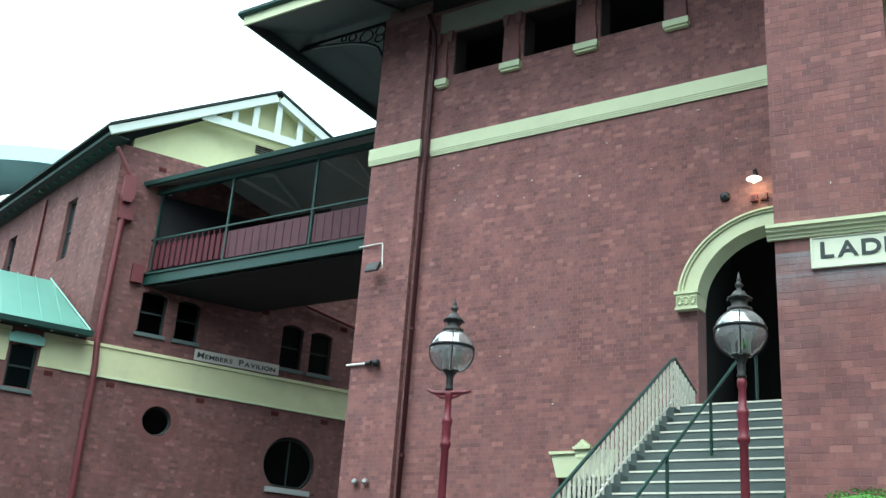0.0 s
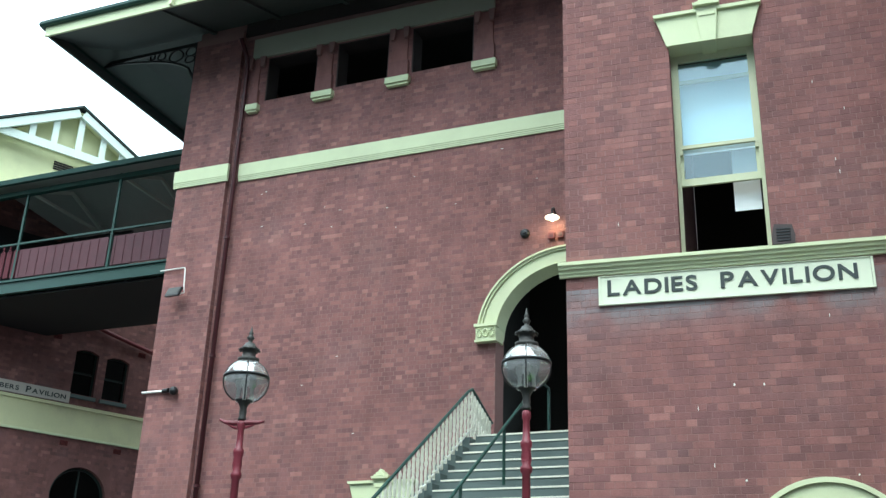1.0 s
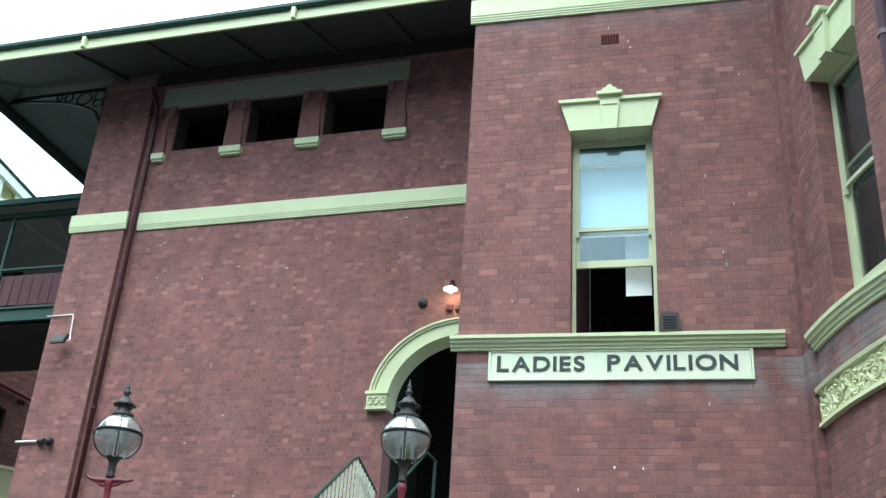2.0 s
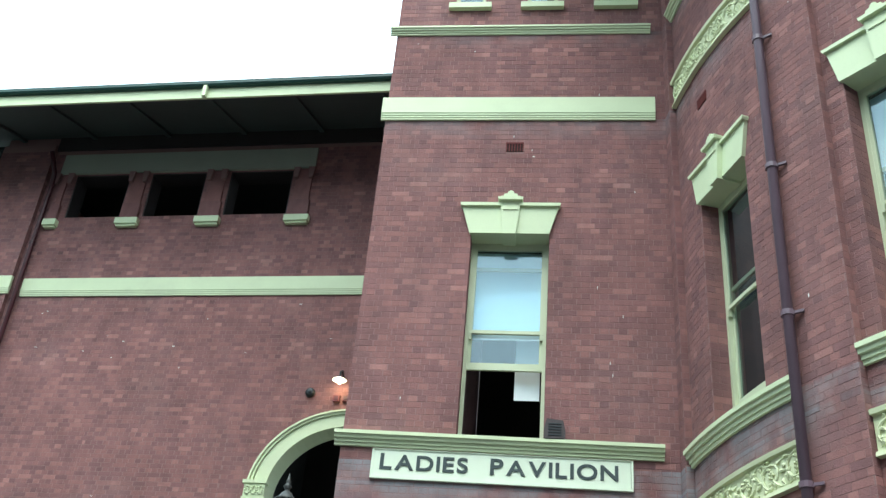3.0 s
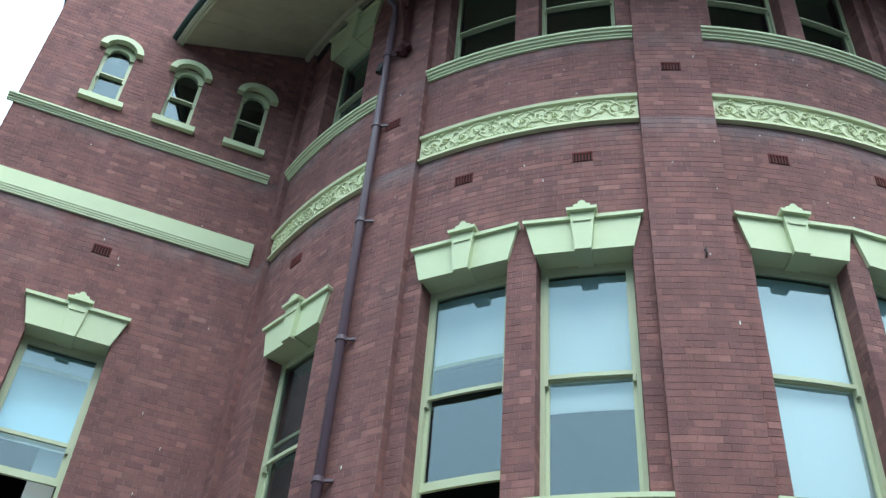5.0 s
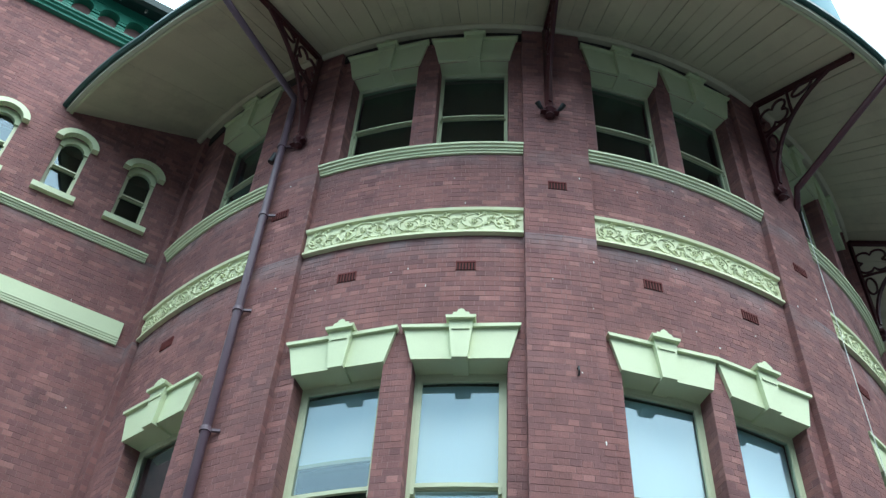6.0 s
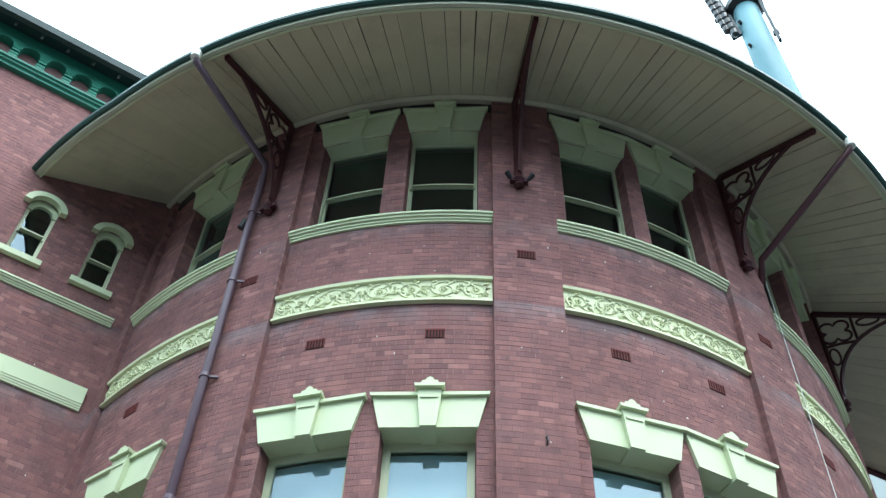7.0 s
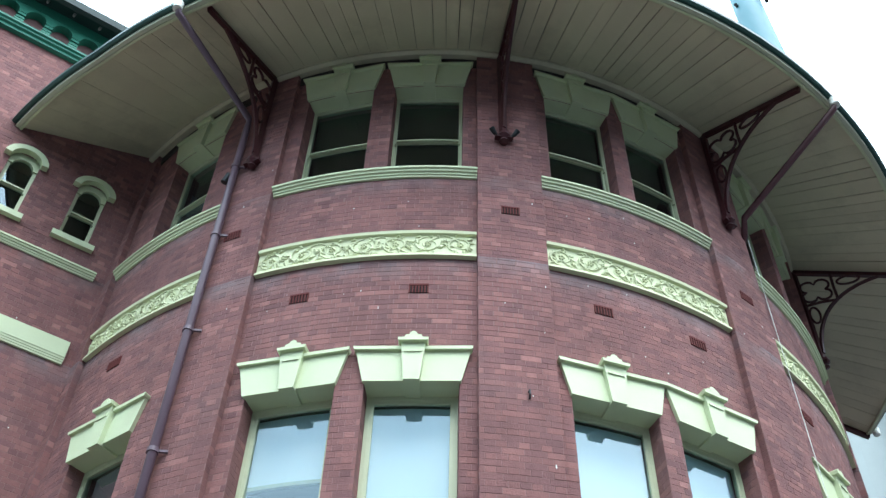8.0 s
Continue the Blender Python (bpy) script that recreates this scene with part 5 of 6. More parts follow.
for a, b in ((mu(-17.17), mu(-14.5)), (mu(-14.34), BR_ - 0.05)):
    sheet = piece("panel", BRIDGE_SHEET, bridge, lambda bm: slab(bm, on_bridge, a, b, -0.075, -0.045, 10.40, 11.14), "worn maroon sheet panel")
    x_ = a + 0.05
    while x_ < b - 0.1:
        piece("rib", BRIDGE_SHEET, sheet, lambda bm: slab(bm, on_bridge, x_, x_ + 0.03, -0.044, -0.034, 10.42, 11.12))
        x_ += 0.26


def bridge_roof(bm):
    p = [(0.28, 12.80), (0.30, 12.86), (-1.5, 13.58), (-3.3, 12.86), (-3.28, 12.80), (-1.5, 13.50)]
    rows = [[bm.verts.new(on_bridge(u, d, z)) for d, z in p] for u in (mu(-20.75), BR_ + 0.4)]
    for j in range(6):
        bm.faces.new((rows[0][j], rows[0][(j + 1) % 6], rows[1][(j + 1) % 6], rows[1][j]))
    bm.faces.new(rows[0])
    bm.faces.new(rows[1])


# flat black panel painted for the dark opening in the wall
piece("bridge_door", BRIDGE_DARK, members, lambda bm: slab(bm, on_members, 0.15, 3.3, 0.012, 0.06, 10.30, 12.62), "black panel in place of the dark opening onto the footbridge")
piece("roof", BRIDGE_ROOF, bridge, bridge_roof, "grey-green metal roof sheet")
piece("gutter", GREEN, bridge, lambda bm: run(bm, on_bridge, mu(-20.85), BR_, [(0.30, 12.78), (0.38, 12.79), (0.41, 12.90), (0.30, 12.88)]))
piece("head_beam", GREEN, bridge, lambda bm: slab(bm, on_bridge, BL, BR_, -0.12, 0.02, 12.64, 12.76))

# ---- members building details ----
bm = bmesh.new()
for ua, ub in ((-14.0, -2.96), (-2.19, 9.0)):
    run(bm, on_members, ua, ub, [(0.0, 7.36), (0.03, 7.36), (0.03, 8.12), (0.07, 8.14), (0.07, 8.22), (0.0, 8.24)])
part("band", bm, ROUGHCAST, members, "cream roughcast band")
bm = bmesh.new()
run(bm, on_members, -1.6, 9.0, [(0.031, 7.34), (0.06, 7.35), (0.06, 7.40), (0.031, 7.41)])
part("drip", bm, CREAM, members)


def barge(name, mat, pts, d0, d1, w):
    def go(bm):
        for (a, za), (b, zb) in zip(pts, pts[1:]):
            t = Vector((b - a, zb - za)).normalized()
            n = Vector((-t.y, t.x)) * w
            prism(bm, on_members, [(a, za), (b, zb), (b + n.x, zb + n.y), (a + n.x, za + n.y)], d0, d1)
    return piece(name, mat, members, go)


GE = (-1.62, 13.80)
AP = (2.90, 16.31)
RE_ = (7.58, 13.80)
barge("bargeboard", GABLEWHITE, [GE, AP], 0.46, 0.56, 0.23)
barge("bargeboard", GABLEWHITE, [AP, RE_], 0.46, 0.56, 0.23)
barge("verge_lining", ROUGHCAST, [(GE[0], GE[1] + 0.15), (AP[0], AP[1] + 0.15)], 0.0, 0.455, 0.05)
barge("verge_lining", ROUGHCAST, [(AP[0], AP[1] + 0.15), (RE_[0], RE_[1] + 0.15)], 0.0, 0.455, 0.05)
piece("collar_tie", GABLEWHITE, members, lambda bm: slab(bm, on_members, 0.75, 5.35, 0.40, 0.45, 15.06, 15.30))
for x, top in ((1.68, 15.6), (2.30, 15.98), (3.0, 16.30), (3.7, 15.98), (4.3, 15.6)):
    piece("stud", GABLEWHITE, members, lambda bm: slab(bm, on_members, x - 0.09, x + 0.09, 0.40, 0.445, 15.30, top + 0.1))
piece("gable_backing", ROUGHCAST, members, lambda bm: prism(bm, on_members, [(0.9, 15.25), (5.2, 15.25), (3.0, 16.62)], 0.05, 0.09))
piece("gable_vent", DARKWOOD, members, lambda bm: [slab(bm, on_members, 2.55, 3.1, 0.0, 0.03, 14.72 + 0.07 * i, 14.76 + 0.07 * i) for i in range(4)])
bm = bmesh.new()
back = Vector((-13.0, 5.1, 0))
ridge, eave_l, eave_r = Vector(on_members(AP[0], 0.60, 16.60)), Vector(on_members(GE[0] - 0.1, 0.60, 14.04)), Vector(on_members(RE_[0] + 0.1, 0.60, 14.04))
for low in (eave_l, eave_r):
    q = [low, ridge, ridge + back, low + back]
    vs = [bm.verts.new(v + Vector((0, 0, dz))) for dz in (0.0, 0.07) for v in q]
    for fc in ((0, 1, 2, 3), (4, 5, 6, 7), (0, 1, 5, 4), (1, 2, 6, 5), (2, 3, 7, 6), (3, 0, 4, 7)):
        bm.faces.new([vs[k] for k in fc])
tagged(part("roof_members", bm, GABLE_ROOF), "dark gabled roof of the neighbouring pavilion", "roof", kind="structure")
bm = bmesh.new()
slab(bm, on_flank, -0.35, 14.0, 0.44, 0.53, 13.88, 13.99)
slab(bm, on_flank, -0.3, 14.0, 0.003, 0.44, 13.86, 13.90)
gut = part("eaves", bm, GREEN, flank, "dark green eaves gutter")
x_ = 0.3
while x_ < 13:
    piece("eave_bracket", GREENMID, gut, lambda bm: slab(bm, on_flank, x_, x_ + 0.06, 0.22, 0.34, 13.80, 13.858))
    x_ += 0.55
piece("pipe", PIPERED, flank, lambda bm: tube(bm, [on_flank(5.3, 0.06, 13.6), on_flank(5.3, 0.06, 9.0)], 0.045, 8))


def dark_window(f, u0, u1, z0, z1, label, sill=True, bars=1):
    """A small dark-painted sash set in brick."""
    win_no[0] += 1
    bm = bmesh.new()
    w = 0.055
    slab(bm, f, u0, u0 + w, -0.2, -0.13, z0, z1)
    slab(bm, f, u1 - w, u1, -0.2, -0.13, z0, z1)
    slab(bm, f, u0 + w, u1 - w, -0.2, -0.13, z0, z0 + w)
    slab(bm, f, u0 + w, u1 - w, -0.2, -0.13, z1 - w, z1)
    slab(bm, f, u0 + w, u1 - w, -0.19, -0.12, (z0 + z1) / 2 - 0.025, (z0 + z1) / 2 + 0.025)
    ob = tagged(part("window_%d" % win_no[0], bm, DARKGREEN), label, "window", kind="structure")
    p = raw("pane", [f(u, -0.165, z) for u, z in ((u0 + w, z0 + w), (u1 - w, z0 + w), (u1 - w, z1 - w), (u0 + w, z1 - w))], [(0, 1, 2, 3)], PANE_DARK, ob)
    p.visible_shadow = False
    if sill:
        bm = bmesh.new()
        slab(bm, f, u0 - 0.06, u1 + 0.06, -0.13, 0.07, z0 - 0.10, z0 - 0.004)
        part("window_sill", bm, STONE, ob)
        bm = bmesh.new()
        n = 8
        pts = [(u0 + (u1 - u0) * i / n, z1 - 0.09 + 0.10 * math.sin(math.pi * i / n)) for i in range(n + 1)]
        prism(bm, f, pts + [(u1, z1 + 0.015), (u0, z1 + 0.015)], -0.12, 0.004)
        part("brick_head", bm, BRICK_FAR, ob)
    return ob


for a, b, c, d in mem_windows:
    dark_window(on_members, a, b, c, d, "narrow dark green sash window in brick")
dark_window(on_members, -2.9, -2.25, 6.72, 7.86, "narrow dark window under the green roof")
for a, b, c, d in flank_windows:
    dark_window(on_flank, a, b, c, d, "narrow dark window in the upper brick wall", False)
# pale green arched head over the wing window
piece("window_head", ROOFGREEN, lower_members, lambda bm: prism(bm, on_members, [(-2.98, 7.84), (-2.17, 7.84), (-2.12, 8.02), (-2.3, 8.11), (-2.85, 8.11), (-3.03, 8.02)], 0.072, 0.13))

# round window and half-round window, each closed into its square opening
def ring_window(f, cu, cz, r, squash, label, box, cut=None):
    win_no[0] += 1
    n = 28
    pts = []
    for i in range(n):
        a = 2 * math.pi * i / n
        z = cz + r * math.sin(a)
        if cut is not None:
            z = max(z, cut)
        pts.append((cu + r * squash * math.cos(a), z))
    bm = bmesh.new()
    lo = [bm.verts.new(f(u, 0.006, z)) for u, z in pts]
    ro = []
    for (u, z) in pts:
        a = math.atan2(z - cz, u - cu)
        k = max(abs(math.cos(a)) / ((box[1] - box[0]) / 2 + 0.06), abs(math.sin(a)) / ((box[3] - box[2]) / 2 + 0.06))
        ro.append(bm.verts.new(f((box[0] + box[1]) / 2 + math.cos(a) / k, 0.006, (box[2] + box[3]) / 2 + math.sin(a) / k)))
    inn = [bm.verts.new(f(u, -0.2, z)) for u, z in pts]
    for i in range(n):
        j = (i + 1) % n
        bm.faces.new((lo[i], lo[j], ro[j], ro[i]))
        bm.faces.new((lo[i], lo[j], inn[j], inn[i]))
    ob = tagged(part("window_%d" % win_no[0], bm, BRICK_FAR), label, "window", kind="structure")
    bm = bmesh.new()
    tube(bm, [f(cu + (u - cu) * 0.95, -0.15, cz + (z - cz) * 0.95) for u, z in pts + pts[:1]], 0.04, 6)
    if cut is not None:
        bar(bm, f(cu, -0.15, min(z for _, z in pts)), f(cu, -0.15, cz + r), 0.04, 0.04, (1, 0, 0))
    part("window_frame", bm, DARKGREEN, ob)
    raw("pane", [f(u, -0.17, z) for u, z in pts], [tuple(range(n))], PANE_DARK, ob)
    return ob


ob = ring_window(on_members, 0.99, 6.48, 0.385, 1.0, "small round window with a rubbed brick ring", (0.56, 1.42, 6.05, 6.91))
for i in range(26):
    a0, a1 = 2 * math.pi * i / 26 + 0.012, 2 * math.pi * (i + 1) / 26 - 0.012
    piece("ring_brick", RUBBED, ob, lambda bm: prism(bm, on_members, [(0.99 + r * math.cos(a), 6.48 + r * math.sin(a)) for r, a in ((0.39, a0), (0.58, a0), (0.58, a1), (0.39, a1))], 0.004, 0.012))
ob = ring_window(on_members, 4.8, 5.88, 0.76, 1.0, "large dark round-headed window with pale sill", (4.0, 5.6, 5.15, 6.7), 5.25)
bm = bmesh.new()
slab(bm, on_members, 4.15, 5.45, 0.008, 0.10, 5.08, 5.22)
part("window_sill", bm, CONCRETE, ob)

# sign on the members building
bm = bmesh.new()
slab(bm, on_members, 1.68, 4.12, 0.05, 0.09, 8.25, 8.55)
sign2 = tagged(part("sign", bm, material("grey_sign_board", (0.50, 0.47, 0.42), 0.5, 0.08, 3, 40, 0.05)), "grey name board with dark letters on the band", "sign")
lettering(sign2, letters(0.22, 0.17, "MEMBERS PAVILION"), (lambda u, d, z: on_members(u, d + 0.058, z)), 1.76, 4.04, 8.33, LETTER)

# red pipes with hopper on the members wall
o_ = Vector(on_members(-0.86, 0.1, 0.0))
hp = empty("rainwater_pipe", o_, "red painted rainwater pipe with box hopper", "downpipe")


def hp_at(u, d, z):
    return Vector(on_members(u, d, z)) - o_


piece("pipe", PIPERED, hp, lambda bm: tube(bm, [hp_at(-0.86, 0.12, 11.7), hp_at(-0.90, 0.12, 8.3), hp_at(-0.84, 0.15, 7.6), hp_at(-0.80, 0.12, 0.0)], 0.08, 10))
piece("elbow", PIPERED, hp, lambda bm: tube(bm, [hp_at(-1.35, 0.15, 13.65), hp_at(-0.95, 0.15, 13.05), hp_at(-0.85, 0.15, 12.9)], 0.06, 8))
piece("hopper", PIPERED, hp, lambda bm: (prism(bm, hp_at, [(-0.95, 12.1), (-0.75, 12.1), (-0.68, 12.3), (-0.68, 12.85), (-1.02, 12.85), (-1.02, 12.3)], 0.01, 0.34), slab(bm, hp_at, -0.98, -0.60, 0.01, 0.2, 11.65, 12.15)))
piece("box", PIPERED, hp, lambda bm: slab(bm, hp_at, -0.35, -0.05, 0.01, 0.16, 10.0, 10.5))
o_ = Vector(on_members(4.2, 0.1, 10.5))
rp = empty("sloping_pipe", o_, "sloping dark red pipe along the brick wall", "pipe")
piece("pipe", PIPERED, rp, lambda bm: tube(bm, [Vector(on_members(3.3, 0.1, 10.75)) - o_, Vector(on_members(4.2, 0.1, 10.54)) - o_, Vector(on_members(6.3, 0.1, 10.10)) - o_, Vector(on_members(8.5, 0.1, 9.65)) - o_], 0.06, 8))
for u, z in ((-1.9, 7.22), (-0.35, 7.20), (2.05, 7.2), (4.2, 7.2), (5.7, 7.2), (3.55, 10.0), (6.0, 10.0), (0.0, 13.4)):
    air_vent(members, on_members, u, z, 1.0, 0.2, 0.13)

# green lean-to roof of the low wing
bm = bmesh.new()
e0, e1 = on_members(-1.18, 0.5, 8.34), on_members(-14.0, 0.5, 8.34)
r0, r1 = on_members(-1.95, -2.6, 10.35), on_members(-14.0, -2.6, 10.35)
b0 = on_members(-1.18, -5.2, 8.34)
vs = [bm.verts.new(v) for v in (e0, e1, r1, r0, b0)]
bm.faces.new((vs[0], vs[1], vs[2], vs[3]))
bm.faces.new((vs[0], vs[3], vs[4]))
bmesh.ops.solidify(bm, geom=bm.faces[:], thickness=0.05)
wing = tagged(part("roof_wing", bm, ROOFGREEN), "pale green sheet-metal roof of the low wing", "roof", kind="structure")
for i in range(26):
    u = -1.4 - i * 0.48
    k = min(1.0, max(0.0, (-1.18 - u) / 0.77))
    q = Vector(on_members(u, 0.5 - 3.1 * k, 8.34 + 2.01 * k + 0.06))
    piece("seam", ROOFGREEN, wing, lambda bm: bar(bm, Vector(on_members(u, 0.5, 8.385)), q - Vector((0, 0, 0.022)), 0.012, 0.02))
piece("hip_cap", ROOFGREEN, wing, lambda bm: tube(bm, [Vector(e0) + Vector((0, 0, 0.05)), Vector(r0) + Vector((0, 0, 0.06))], 0.022, 6))
piece("gutter", GREEN, wing, lambda bm: run(bm, on_members, -14.0, -1.1, [(0.45, 8.22), (0.58, 8.23), (0.60, 8.36), (0.45, 8.33)]))
piece("soffit", GREEN, wing, lambda bm: slab(bm, on_members, -14.0, -1.16, 0.005, 0.45, 8.27, 8.31))
for i in range(12):
    u = -1.5 - i * 0.62
    piece("rafter_end", WHITE, wing, lambda bm: slab(bm, on_members, u, u + 0.06, 0.38, 0.44, 8.20, 8.26))

# ---- steps to the doorway ----
CREAM_RAIL = material("cream_iron_paint", (0.74, 0.75, 0.64), 0.5, 0.1, 6.0, 60, 0.08)
ST_L, ST_R, ST_Z, ST_D = mu(-4.43), mu(-1.25), 5.44, 1.15
RISE, GO = 0.19, 0.245
stair = empty("stairs", on_main((ST_L + ST_R) / 2, ST_D + 3.5, 0.0), "long flight of grey stone steps with pale nosings", "stairs")
SO = Vector(on_main((ST_L + ST_R) / 2, ST_D + 3.5, 0.0))


def on_stair(u, d, z):
    return Vector(on_main(u - max(0.0, d - ST_D) * 0.09, d, z)) - SO


piece("landing", STONE, stair, lambda bm: slab(bm, on_stair, ST_L, ST_R, -4.2, ST_D, ST_Z - 0.4, ST_Z))
for i in range(28):
    z1 = ST_Z - RISE * (i + 1)
    d0 = ST_D + GO * i
    st = piece("step", STONE, stair, lambda bm: slab(bm, on_stair, ST_L, ST_R, d0 - 0.02, d0 + GO, max(0.0, z1 - 0.30), z1))
    piece("nosing", CREAM_RAIL, st, lambda bm: slab(bm, on_stair, ST_L + 0.02, ST_R, d0 - 0.045, d0 + 0.012, z1 + RISE - 0.022, z1 + RISE + 0.004))
    piece("stringer_block", STONE, stair, lambda bm: slab(bm, on_stair, ST_L - 0.22, ST_L - 0.002, d0 - 0.02, d0 + GO - 0.02, max(0.0, z1 - 0.6), z1 + RISE * 0.6))
rail = empty("stair_railing", on_main(ST_L - 0.1, ST_D + 3.5, 0.0), "cream cast-iron lace railing with dark green handrail", "railing")
RO = Vector(on_main(ST_L - 0.1, ST_D + 3.5, 0.0))


def on_rail(d, z, u=0.0):
    return Vector(on_main(ST_L - 0.1 + u - max(0.0, d - ST_D) * 0.09, d, z)) - RO


def rail_z(d):
    return ST_Z + 0.80 - max(0.0, d - ST_D) * RISE / GO


d_end = ST_D + GO * 24
piece("handrail", GREEN, rail, lambda bm: tube(bm, [on_rail(0.1, ST_Z + 0.45), on_rail(ST_D - 0.05, rail_z(0)), on_rail(ST_D + 0.1, rail_z(ST_D + 0.1)), on_rail(d_end, rail_z(d_end))], 0.026, 8))
bal = bmesh.new()
lathe(bal, (0, 0, 0), [(0.022, 0.0), (0.022, 0.10), (0.032, 0.12), (0.016, 0.16), (0.026, 0.26), (0.016, 0.34), (0.030, 0.40), (0.014, 0.48), (0.028, 0.56), (0.016, 0.62), (0.030, 0.68), (0.012, 0.76)], 8)
for s in (-1, 1):
    tube(bal, [(0.0, s * 0.012, 0.42), (0.0, s * 0.048, 0.52), (0.0, s * 0.04, 0.62), (0.0, s * 0.015, 0.66)], 0.011, 5)
    tube(bal, [(0.0, s * 0.012, 0.12), (0.0, s * 0.04, 0.2), (0.0, s * 0.034, 0.3), (0.0, s * 0.012, 0.36)], 0.010, 5)
bal_me = bpy.data.meshes.new("baluster")
bal.to_mesh(bal_me)
bal.free()
bal_me.materials.append(CREAM_RAIL)
d = 0.2
while d < d_end:
    ob = new("baluster", bal_me)
    ob.parent = rail
    ob.location = on_rail(d, (rail_z(d) if d > ST_D else ST_Z + 0.45 + 0.35 * d / ST_D) - 0.79)
    d += 0.128
piece("bottom_rail", WHITE, rail, lambda bm: tube(bm, [on_rail(ST_D, rail_z(0) - 0.70), on_rail(d_end, rail_z(d_end) - 0.70)], 0.018, 6))
for off, nm in ((1.10, "centre"), (2.90, "right")):
    hr = empty("handrail", on_main(ST_L + off, ST_D + 3.0, 0.0), "dark green tubular handrail on the steps", "handrail", "tubular handrails")
    HO = Vector(on_main(ST_L + off, ST_D + 3.0, 0.0))

    def on_hr(d, z):
        return Vector(on_main(ST_L + off - max(0.0, d - ST_D) * 0.09, d, z)) - HO
    piece("top_rail", GREEN, hr, lambda bm: tube(bm, [on_hr(ST_D - 0.5, ST_Z + 0.02), on_hr(ST_D - 0.5, rail_z(0) + 0.05), on_hr(ST_D, rail_z(0) + 0.05), on_hr(d_end, rail_z(d_end) + 0.05)], 0.024, 10))
    for k in range(1, 5):
        dd = ST_D + k * 1.4
        piece("upright", GREEN, hr, lambda bm: tube(bm, [on_hr(dd, rail_z(dd) - 0.80), on_hr(dd, rail_z(dd) + 0.05)], 0.025, 8))
dr = empty("door_post", on_main(mu(-3.15), -1.0, ST_Z), "thin dark green post inside the doorway", "post")
piece("rod", GREEN, dr, lambda bm: tube(bm, [(0, 0, 0), (0, 0, 1.0)], 0.03, 8))
ex = empty("notice", on_main(mu(-3.25), -1.6, ST_Z), "small white notice on a stand inside the porch", "notice")
piece("stand", IRON, ex, lambda bm: tube(bm, [(0, 0, 0), (0, 0, 1.25)], 0.02, 6))
piece("card", WHITE, ex, lambda bm: bar(bm, (-0.12, -0.02, 1.32), (0.12, -0.02, 1.32), 0.02, 0.16))

# ---- street lamps ----


